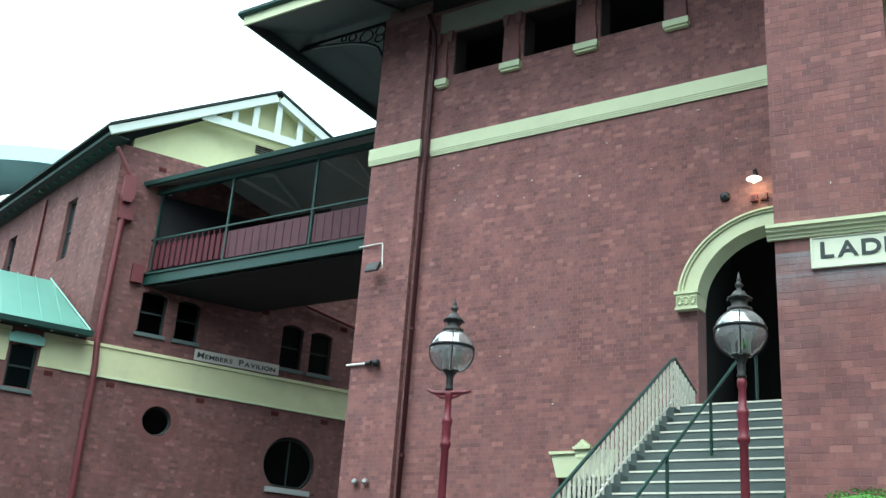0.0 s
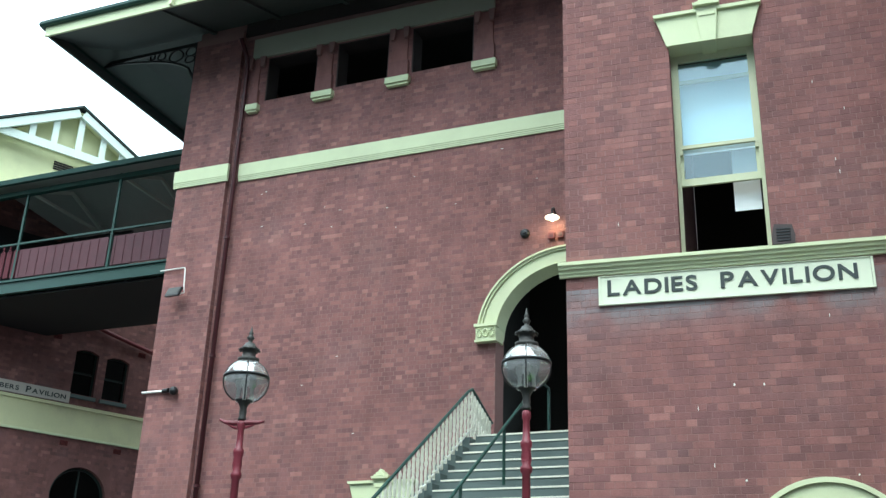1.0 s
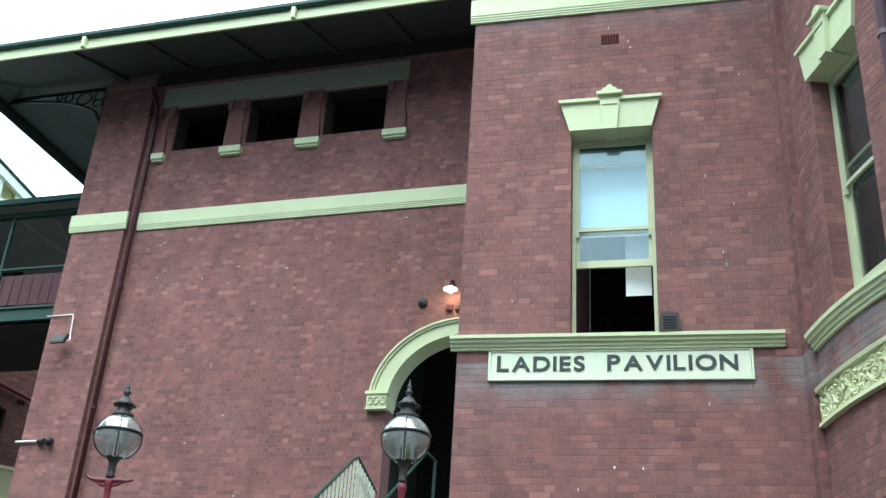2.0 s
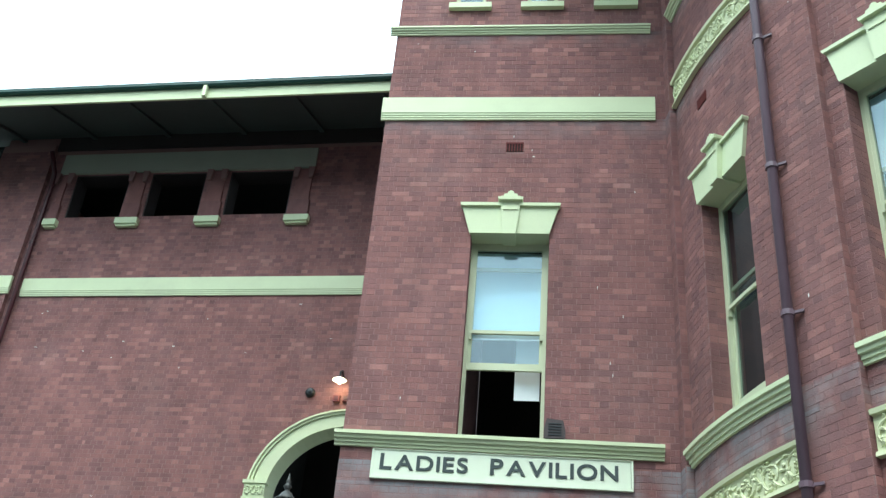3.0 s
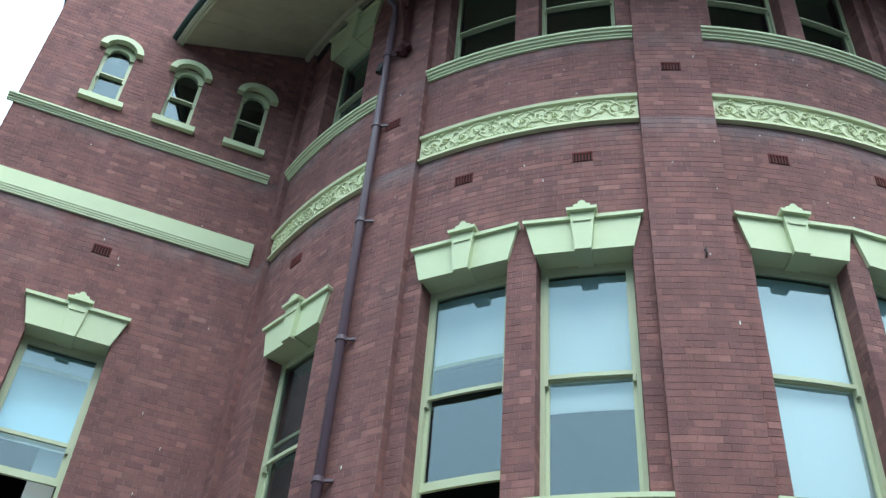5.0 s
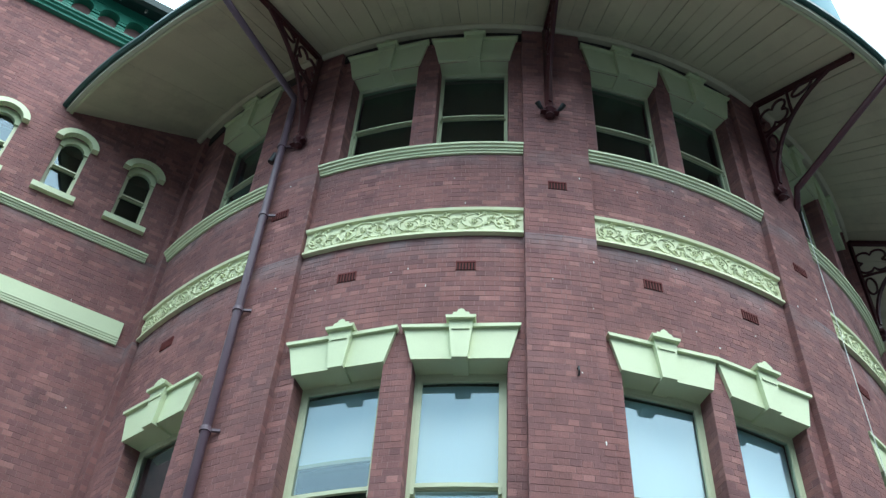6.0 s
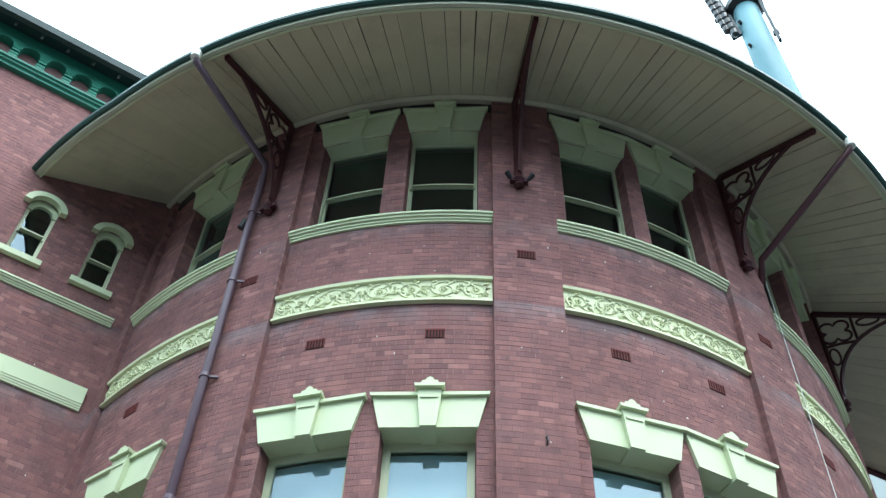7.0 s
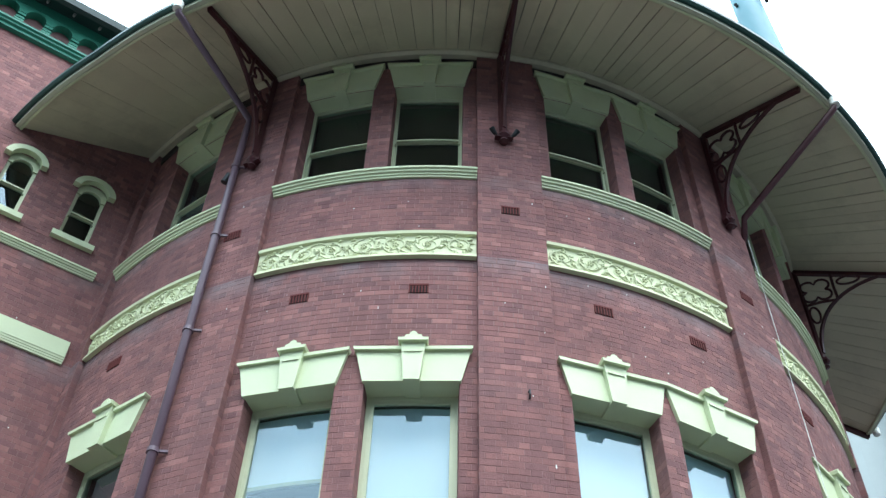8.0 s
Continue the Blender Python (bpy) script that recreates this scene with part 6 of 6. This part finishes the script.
def street_lamp(x, y, ladder, turn, drop=0.0):
    """A cast lamp post with a glass globe in an iron cage."""
    ob = empty("street_lamp", (x, y, -drop), "red cast-iron lamp post with glass globe and ladder bar" if ladder else "red cast-iron lamp post with glass globe", "street lamp", "lamps at the foot of the steps")

    def lp(name, mat, prof, label="", parent=ob, sides=18, smooth=True):
        bm = bmesh.new()
        lathe(bm, (0, 0, 0), prof, sides)
        return part(name, bm, mat, parent, label, smooth)
    lp("base", REDPAINT, [(0.20, drop), (0.20, 0.25), (0.16, 0.32), (0.15, 0.8), (0.17, 0.86), (0.11, 0.95)])
    lp("shaft", REDPAINT, [(0.054, 0.95), (0.035, 2.6), (0.032, 3.18), (0.046, 3.20), (0.048, 3.23), (0.034, 3.25), (0.042, 3.30), (0.036, 3.36), (0.045, 3.40), (0.047, 3.43), (0.031, 3.45), (0.027, 3.60), (0.036, 3.62), (0.036, 3.66), (0.026, 3.68)])
    lp("neck", OLDIRON, [(0.032, 3.68), (0.038, 3.70), (0.028, 3.72), (0.033, 3.75), (0.030, 3.79), (0.040, 3.82), (0.056, 3.845), (0.075, 3.855), (0.075, 3.862), (0.03, 3.862)])
    gz, gr = 4.03, 0.192
    prof = [(gr * math.sin(t), gz - gr * math.cos(t)) for t in [math.radians(25 + 130 * i / 16) for i in range(17)]]
    globe = lp("globe", GLOBE, prof, "clear glass globe", sides=32)
    globe.visible_shadow = False
    lp("cage_ring", IRON, [(gr, gz + 0.019), (gr + 0.008, gz + 0.020), (gr + 0.009, gz + 0.040), (gr, gz + 0.041)], "", globe, sides=32)
    for k in range(4):
        a = turn + k * math.pi / 2
        bm = bmesh.new()
        tube(bm, [((gr + 0.004) * math.sin(t) * math.cos(a), (gr + 0.004) * math.sin(t) * math.sin(a), gz - (gr + 0.004) * math.cos(t)) for t in [math.radians(25 + 130 * i / 12) for i in range(13)]], 0.0055, 6)
        part("cage_bar", bm, IRON, globe)
    cap = lp("cap", OLDIRON, [(0.092, gz + 0.172), (0.095, gz + 0.20), (0.062, gz + 0.21), (0.058, gz + 0.27), (0.085, gz + 0.275), (0.09, gz + 0.285), (0.055, gz + 0.315), (0.04, gz + 0.34), (0.02, gz + 0.35), (0.02, gz + 0.37), (0.035, gz + 0.39), (0.02, gz + 0.41), (0.014, gz + 0.42), (0.022, gz + 0.435), (0.012, gz + 0.45), (0.003, gz + 0.50)])
    bm = bmesh.new()
    for k in range(10):
        a = k * math.pi / 5
        bmesh.ops.create_icosphere(bm, subdivisions=1, radius=0.012, matrix=Matrix.Translation((0.088 * math.cos(a), 0.088 * math.sin(a), gz + 0.277)))
    part("crown", bm, OLDIRON, cap)
    for k in range(3):
        a = turn + 0.5 + k * 2.09
        bm = bmesh.new()
        lathe(bm, (0.065 * math.cos(a), 0.065 * math.sin(a), gz - 0.13), [(0.016, -0.05), (0.018, 0.06), (0.02, 0.07), (0.034, 0.10), (0.036, 0.13), (0.022, 0.16)], 10)
        part("lamp_bulb", bm, WHITE, ob, "unlit white bulb", True)
    if ladder:
        bm = bmesh.new()
        tube(bm, [(-0.21, 0, 3.70), (-0.16, 0, 3.675), (-0.08, 0, 3.665), (0.08, 0, 3.665), (0.16, 0, 3.66), (0.21, 0, 3.67)], [0.012, 0.016, 0.022, 0.022, 0.016, 0.012], 8)
        tube(bm, [(-0.13, 0, 3.66), (-0.08, 0, 3.63), (-0.04, 0, 3.62)], 0.012, 6)
        tube(bm, [(0.13, 0, 3.655), (0.08, 0, 3.63), (0.04, 0, 3.62)], 0.012, 6)
        part("ladder_bar", bm, REDPAINT, ob)
    return ob


street_lamp(-4.20, 7.83, True, 0.5, 0.02)
street_lamp(-1.715, 7.83, False, 0.2, 0.03)

# ---- clipped shrub ----
shrub = empty("shrub", (-0.82, 7.15, 0.0), "dense clipped green shrub beside the steps", "shrub")
piece("trunk", DARKWOOD, shrub, lambda bm: tube(bm, [(0, 0, 0), (0.03, 0, 0.8), (0, 0.02, 1.9)], [0.06, 0.05, 0.03], 8))
rng = random.Random(8)
lv, lf = [], []
for i in range(26000):
    t, p = rng.uniform(0, 2 * math.pi), math.acos(rng.uniform(-1, 1))
    r = rng.uniform(0.90, 1.03)
    q = Vector((0.78 * r * math.sin(p) * math.cos(t), 0.7 * r * math.sin(p) * math.sin(t), 1.70 + 1.0 * r * math.cos(p)))
    if q.z < 0.4:
        continue
    n = Vector((math.sin(p) * math.cos(t), math.sin(p) * math.sin(t), math.cos(p))) + Vector((rng.uniform(-0.7, 0.7), rng.uniform(-0.7, 0.7), rng.uniform(-0.7, 0.7)))
    n.normalize()
    a = n.orthogonal().normalized()
    b = n.cross(a)
    s = rng.uniform(0.006, 0.012)
    i0 = len(lv)
    lv += [q + a * s * 1.5, q + b * s * 0.7 + n * 0.006, q - a * s * 1.5, q - b * s * 0.7 + n * 0.006]
    lf.append((i0, i0 + 1, i0 + 2, i0 + 3))
tagged(raw("leaves", lv, lf, LEAF, shrub), kind="stuff")
piece("branches", LEAF, shrub, lambda bm: lathe(bm, (0, 0, 0), [(0.15, 0.75), (0.45, 0.95), (0.62, 1.3), (0.68, 1.72), (0.62, 2.15), (0.45, 2.5), (0.25, 2.64), (0.02, 2.69)], 14))

# ---- distance ----
o_ = (41.62, 19.34, 0.0)
mast = empty("light_mast", o_, "tall pale teal stadium light mast with dark lamp banks", "light mast")


def on_mast(side, out, z):
    """side: to the right seen from the forecourt; out: towards it."""
    return (0.392 * side - 0.92 * out, -0.92 * side - 0.392 * out, z)


bm = bmesh.new()
lathe(bm, (0, 0, 0), [(1.9, 0.0), (1.32, 60.0), (1.12, 76.0), (1.06, 85.0)], 32)
part("pole", bm, MASTBLUE, mast, "", True)
for z in (77.6, 81.7):
    piece("port", IRON, mast, lambda bm: tube(bm, [on_mast(-0.62, 0.7, z), on_mast(-0.70, 1.02, z), on_mast(-0.72, 1.2, z - 0.12)], 0.14, 8))
piece("head_ring", IRON, mast, lambda bm: lathe(bm, (0, 0, 0), [(1.1, 84.6), (1.6, 84.9), (1.6, 85.6), (1.1, 85.9)], 24))
piece("head_frame", IRON, mast, lambda bm: (bar(bm, on_mast(-1.35, 0.5, 80.6), on_mast(-2.2, 0.5, 91.0), 0.25, 0.9), bar(bm, on_mast(-1.2, 0.3, 84.9), on_mast(-2.6, 0.3, 85.1), 0.3, 0.3)))
piece("cable_ladder", IRON, mast, lambda bm: (bar(bm, on_mast(1.50, 0.4, 77.2), on_mast(1.32, 0.4, 91.0), 0.36, 0.25), bar(bm, on_mast(1.2, 0.4, 78.6), on_mast(1.7, 0.4, 78.6), 0.3, 0.5)))
for i in range(9):
    for j in range(2):
        z, s_ = 80.7 + 1.05 * i, -1.42 - 0.085 * i - 0.42 * j
        if i == 0 and j:
            continue
        piece("floodlight", OLDIRON if (i + j) % 3 else IRON, mast, lambda bm: lathe(bm, on_mast(s_, 0.9, z), [(0.12, -0.42), (0.30, -0.25), (0.34, 0.35), (0.16, 0.45)], 10))
o_ = (-93.0, 76.0, 0.0)
stand = empty("grandstand", o_, "distant stand with a pale curved metal roof", "grandstand")


def stand_roof(bm):
    rows = []
    for i in range(17):
        u = -40 + 62 * i / 16
        z = 52.2 - 0.0042 * (u + 16) ** 2 - 0.075 * (u + 16)
        rows.append([bm.verts.new((u, -6, z)), bm.verts.new((u, -6.2, z - 1.9)), bm.verts.new((u, 20, z - 4.5)), bm.verts.new((u, 20, z + 1))])
    for a, b in zip(rows, rows[1:]):
        for k in range(4):
            bm.faces.new((a[k], a[(k + 1) % 4], b[(k + 1) % 4], b[k]))


piece("roof", TEAL, stand, stand_roof)
# the tiers' dark colour holds the shade below the roof
piece("tiers", material("stand_shadow", (0.05, 0.09, 0.085), 0.8, 0.1, 0.2, 5, 0.1), stand, lambda bm: (bar(bm, (-40, 10, 45.8), (22, 10, 39.0), 18, 8), bar(bm, (-40, 12, 20), (22, 12, 20), 12, 40)))
piece("screen", WHITE, stand, lambda bm: bar(bm, (-14, -5, 43.0), (-0.2, -5, 43.0), 1.0, 2.6))
# pale concrete stair tower past the round bay
o_ = (25.0, 12.6, 0.0)
block = empty("concrete_tower", o_, "pale grey concrete stair tower behind the round bay", "building")
piece("shaft", CONCRETE, block, lambda bm: (lathe(bm, (0, 0, 0), [(3.0, 0.0), (3.0, 25.0)], 32), lathe(bm, (0, 0, 0), [(3.08, 15.0), (3.08, 15.25)], 32)))
piece("roof", ROOF, block, lambda bm: lathe(bm, (0, 0, 0), [(3.2, 25.0), (3.2, 25.3), (0.1, 26.0)], 32))

# ---- bricks ----
zc = lambda z: round(z / COURSE) * COURSE
vh = [(c - 0.115 * DEG, c + 0.115 * DEG, z - 0.078, z + 0.078) for c, z, off in vents]
d_holes = drum_holes + vh + [(h[0], h[1], 9.4, 9.51) for h in drum_holes]
DP0, DP1 = zc(10.26), zc(11.5)
MP0, MP1 = zc(6.6), zc(8.6)
for i, (a, b) in enumerate([(-76.2, -58.2), (-52.7, -30.4), (-23.6, -2.4), (4.8, 26.2), (33.4, 60.0)]):
    skip = [(a, b, DP0, DP1)] if i == 1 else []
    brick_skin("brickwork", on_drum, drum, BRICK, brick_boxes(on_drum, a, b, zc(4.2), zc(16.6), d_holes + skip, DEG, seed=20 + i), 0.0)
for i, (a, b) in enumerate(PIERS + [(-79.6, -76.2)]):
    brick_skin("brickwork", on_drum, drum, BRICK, brick_boxes(on_drum, a, b, zc(4.2), zc(16.5), vh + ([(a, b, DP0, DP1)] if i == 1 else []), DEG, d0=0.10, seed=40 + i), 0.10)
PICK0, PICK1 = zc(6.6), zc(8.1)
t_holes = list(tower_holes) + [(-0.34, -0.10, 10.98, 11.14)]
t_arch = lambda z: ([(0.62 - math.sqrt(max(0.0, 0.88 ** 2 - max(0.0, z - 2.92) ** 2)), 0.62 + math.sqrt(max(0.0, 0.88 ** 2 - max(0.0, z - 2.92) ** 2)))] if z < 3.8 else [])
brick_skin("brickwork", on_tower, tower, BRICK, brick_boxes(on_tower, TL, TR, zc(2.0), PICK0, t_holes, seed=1, arch=t_arch), 0.0)
brick_skin("brickwork", on_tower, tower, BRICK, brick_boxes(on_tower, TL, TR, PICK1, zc(18.4), t_holes, seed=2), 0.0)
m_arch = lambda z: ([(ARCH_U - 1.55, ARCH_U + 1.55)] if ARCH_Z - 0.3 < z < ARCH_Z else [(ARCH_U - ARCH_R, ARCH_U + ARCH_R)] if 5.5 < z < ARCH_Z else [(ARCH_U - math.sqrt(max(0, 1.64 ** 2 - ((z - ARCH_Z) / ARCH_K) ** 2)), ARCH_U + math.sqrt(max(0, 1.64 ** 2 - ((z - ARCH_Z) / ARCH_K) ** 2)))] if ARCH_Z <= z < ARCH_Z + 1.64 * ARCH_K else [])
brick_skin("brickwork", on_main, main, BRICK, brick_boxes(on_main, mu(-10.69), mu(-1.2), zc(2.6), zc(15.2), main_holes[:4] + [(mu(-8.2), mu(-5.4), MP0, MP1)], seed=3, arch=m_arch), 0.0)
brick_skin("brickwork", on_main, main, BRICK, brick_boxes(on_main, MAIN_L, mu(-10.70), zc(2.6), zc(15.2), [], d0=0.13, seed=4), 0.13)
brick_skin("brickwork", on_members, members, BRICK_FAR, brick_boxes(on_members, -1.15, 7.2, zc(3.8), zc(13.85), mem_holes + [(-2, 9, 7.36, 8.24)], seed=5), 0.0)
brick_skin("brickwork", on_members, lower_members, BRICK_FAR, brick_boxes(on_members, -4.2, -1.153, zc(3.8), zc(7.36), mem_holes, seed=6), 0.0)
brick_skin("brickwork", on_flank, flank, BRICK_FAR, brick_boxes(on_flank, 0.0, 10.0, zc(9.0), zc(13.8), flank_windows, seed=7), 0.0)
shared = {}


def single_bricks(f, parent, boxes, per, back):
    """Bricks as pieces of their own; pieces of one length share a mesh."""
    for a, b, c, d, p in boxes:
        w, h, e = round((b - a) / per, 2), d - c, 0.0015
        if w not in shared:
            me = bpy.data.meshes.new("brick")
            vs = [(-w / 2, 0, -h / 2), (w / 2, 0, -h / 2), (w / 2, 0, h / 2), (-w / 2, 0, h / 2), (-w / 2 + e, -0.008, -h / 2 + e), (w / 2 - e, -0.008, -h / 2 + e), (w / 2 - e, -0.008, h / 2 - e), (-w / 2 + e, -0.008, h / 2 - e)]
            me.from_pydata(vs, [], [(4, 5, 6, 7), (0, 1, 5, 4), (1, 2, 6, 5), (2, 3, 7, 6), (3, 0, 4, 7)])
            me.materials.append(BRICK_ONE)
            shared[w] = me
        q0, q1 = Vector(f(a, p - 0.008, 0)), Vector(f(b, p - 0.008, 0))
        ob = new("brick", shared[w])
        ob.parent = parent
        mid = f((a + b) / 2, p - 0.008, (c + d) / 2)
        ob.location = mid
        ob.rotation_euler = (0, 0, math.atan2(q1.y - q0.y, q1.x - q0.x))


single_bricks(on_tower, tower, brick_boxes(on_tower, TL, TR, PICK0, PICK1, t_holes, seed=9), 1.0, 0.0)
single_bricks(on_drum, drum, brick_boxes(on_drum, -52.7, -30.4, DP0, DP1, d_holes, DEG, seed=91), DEG, 0.0)
single_bricks(on_drum, drum, brick_boxes(on_drum, PIERS[1][0], PIERS[1][1], DP0, DP1, vh, DEG, d0=0.10, seed=92), DEG, 0.1)
single_bricks(on_main, main, brick_boxes(on_main, mu(-8.2), mu(-5.4), MP0, MP1, [], seed=93), 1.0, 0.0)



def side_bricks(f, parent, jambs, per):
    """Brick courses on the side faces of openings and pilasters, one mesh. jambs: (u, sign of the facing way, depth from, depth to, z0, z1)."""
    vs, fs = [], []
    rng = random.Random(57)
    for u, way, da, db, z0, z1 in jambs:
        for k in range(math.ceil(z0 / COURSE), math.floor(z1 / COURSE)):
            a, b = k * COURSE + 0.003, (k + 1) * COURSE - 0.003
            cuts = [da, db] if k % 2 or db - da < 0.15 else [da, (da + db) / 2, db]
            for c0, c1 in zip(cuts, cuts[1:]):
                p = way * (0.0025 + rng.uniform(-0.001, 0.001)) * per
                q = len(vs)
                vs += [f(u, c0 + 0.003, a), f(u, c1 - 0.003, a), f(u, c1 - 0.003, b), f(u, c0 + 0.003, b)]
                vs += [f(u + p, c0 + 0.004, a + 0.001), f(u + p, c1 - 0.004, a + 0.001), f(u + p, c1 - 0.004, b - 0.001), f(u + p, c0 + 0.004, b - 0.001)]
                fs += [(q + 4, q + 5, q + 6, q + 7), (q, q + 1, q + 5, q + 4), (q + 1, q + 2, q + 6, q + 5), (q + 2, q + 3, q + 7, q + 6), (q + 3, q, q + 4, q + 7)]
    tagged(raw("side_brickwork", vs, fs, BRICK, parent), kind="stuff")


jambs = []
for c in LOWER[:7]:
    for z0, z1 in ((SILL1, HEAD1), (SILL2, HEAD2)):
        jambs += [(c - HALF, 1, -0.225, 0.0, z0, z1), (c + HALF, -1, -0.225, 0.0, z0, z1)]
for a, b in PIERS:
    jambs += [(a, -1, 0.003, 0.10, 4.2, 16.5), (b, 1, 0.003, 0.10, 4.2, 16.5)]
jambs.append((-76.2, 1, 0.003, 0.10, 4.2, 16.5))
side_bricks(on_drum, drum, jambs, DEG)
side_bricks(on_tower, tower, [(-0.76, 1, -0.225, 0.0, 6.57, 9.55), (0.32, -1, -0.225, 0.0, 6.57, 9.55)], 1.0)
side_bricks(on_main, main, [(mu(-10.70), 1, 0.003, 0.13, 2.6, 15.2)], 1.0)

# lime droppings and chips on the brick faces
rng = random.Random(77)
sv, sf = [], []


def fleck(f, u, d, z, w, h, per):
    i = len(sv)
    n = 7
    ring = [(w * rng.uniform(0.6, 1.2) * math.cos(2 * math.pi * k / n), h * rng.uniform(0.7, 1.2) * math.sin(2 * math.pi * k / n)) for k in range(n)]
    sv.extend(f(u + x * per, d, z + y) for x, y in ring)
    sf.append(tuple(range(i, i + n)))


for u, z in ((1.16, 7.45), (0.03, 11.0), (-0.24, 11.25), (1.13, 7.62), (0.86, 5.66), (-0.66, 4.65), (-1.50, 7.05), (0.97, 8.72), (1.3, 8.3), (-0.52, 4.0)):
    fleck(on_tower, u, 0.012, z, 0.005, 0.028, 1.0)
for i in range(12):
    fleck(on_tower, rng.uniform(TL, TR - 0.2), 0.012, rng.choice((rng.uniform(3, 5.8), rng.uniform(10.1, 13.1))), rng.uniform(0.005, 0.014), rng.uniform(0.005, 0.02), 1.0)
for i in range(22):
    fleck(on_drum, rng.choice((rng.uniform(-51, -32), rng.uniform(-22, -4))), 0.014, rng.choice((rng.uniform(10.2, 11.5), rng.uniform(12.1, 13.2))), rng.uniform(0.005, 0.012), rng.uniform(0.005, 0.016), DEG)
for i in range(14):
    fleck(on_drum, rng.choice((rng.uniform(-30, -24), rng.uniform(-2, 4.5), rng.uniform(-57, -53))), 0.113, rng.uniform(6, 14), rng.uniform(0.005, 0.010), rng.uniform(0.010, 0.028), DEG)
for i in range(18):
    fleck(on_main, mu(rng.uniform(-10.5, -3.0)), 0.012, rng.uniform(4.5, 11.3) if i % 2 else rng.uniform(9.9, 11.4), rng.uniform(0.008, 0.05), rng.uniform(0.005, 0.010), 1.0)
ob = raw("lime_flecks", sv, sf, WHITE, tower)
tagged(ob, kind="stuff")
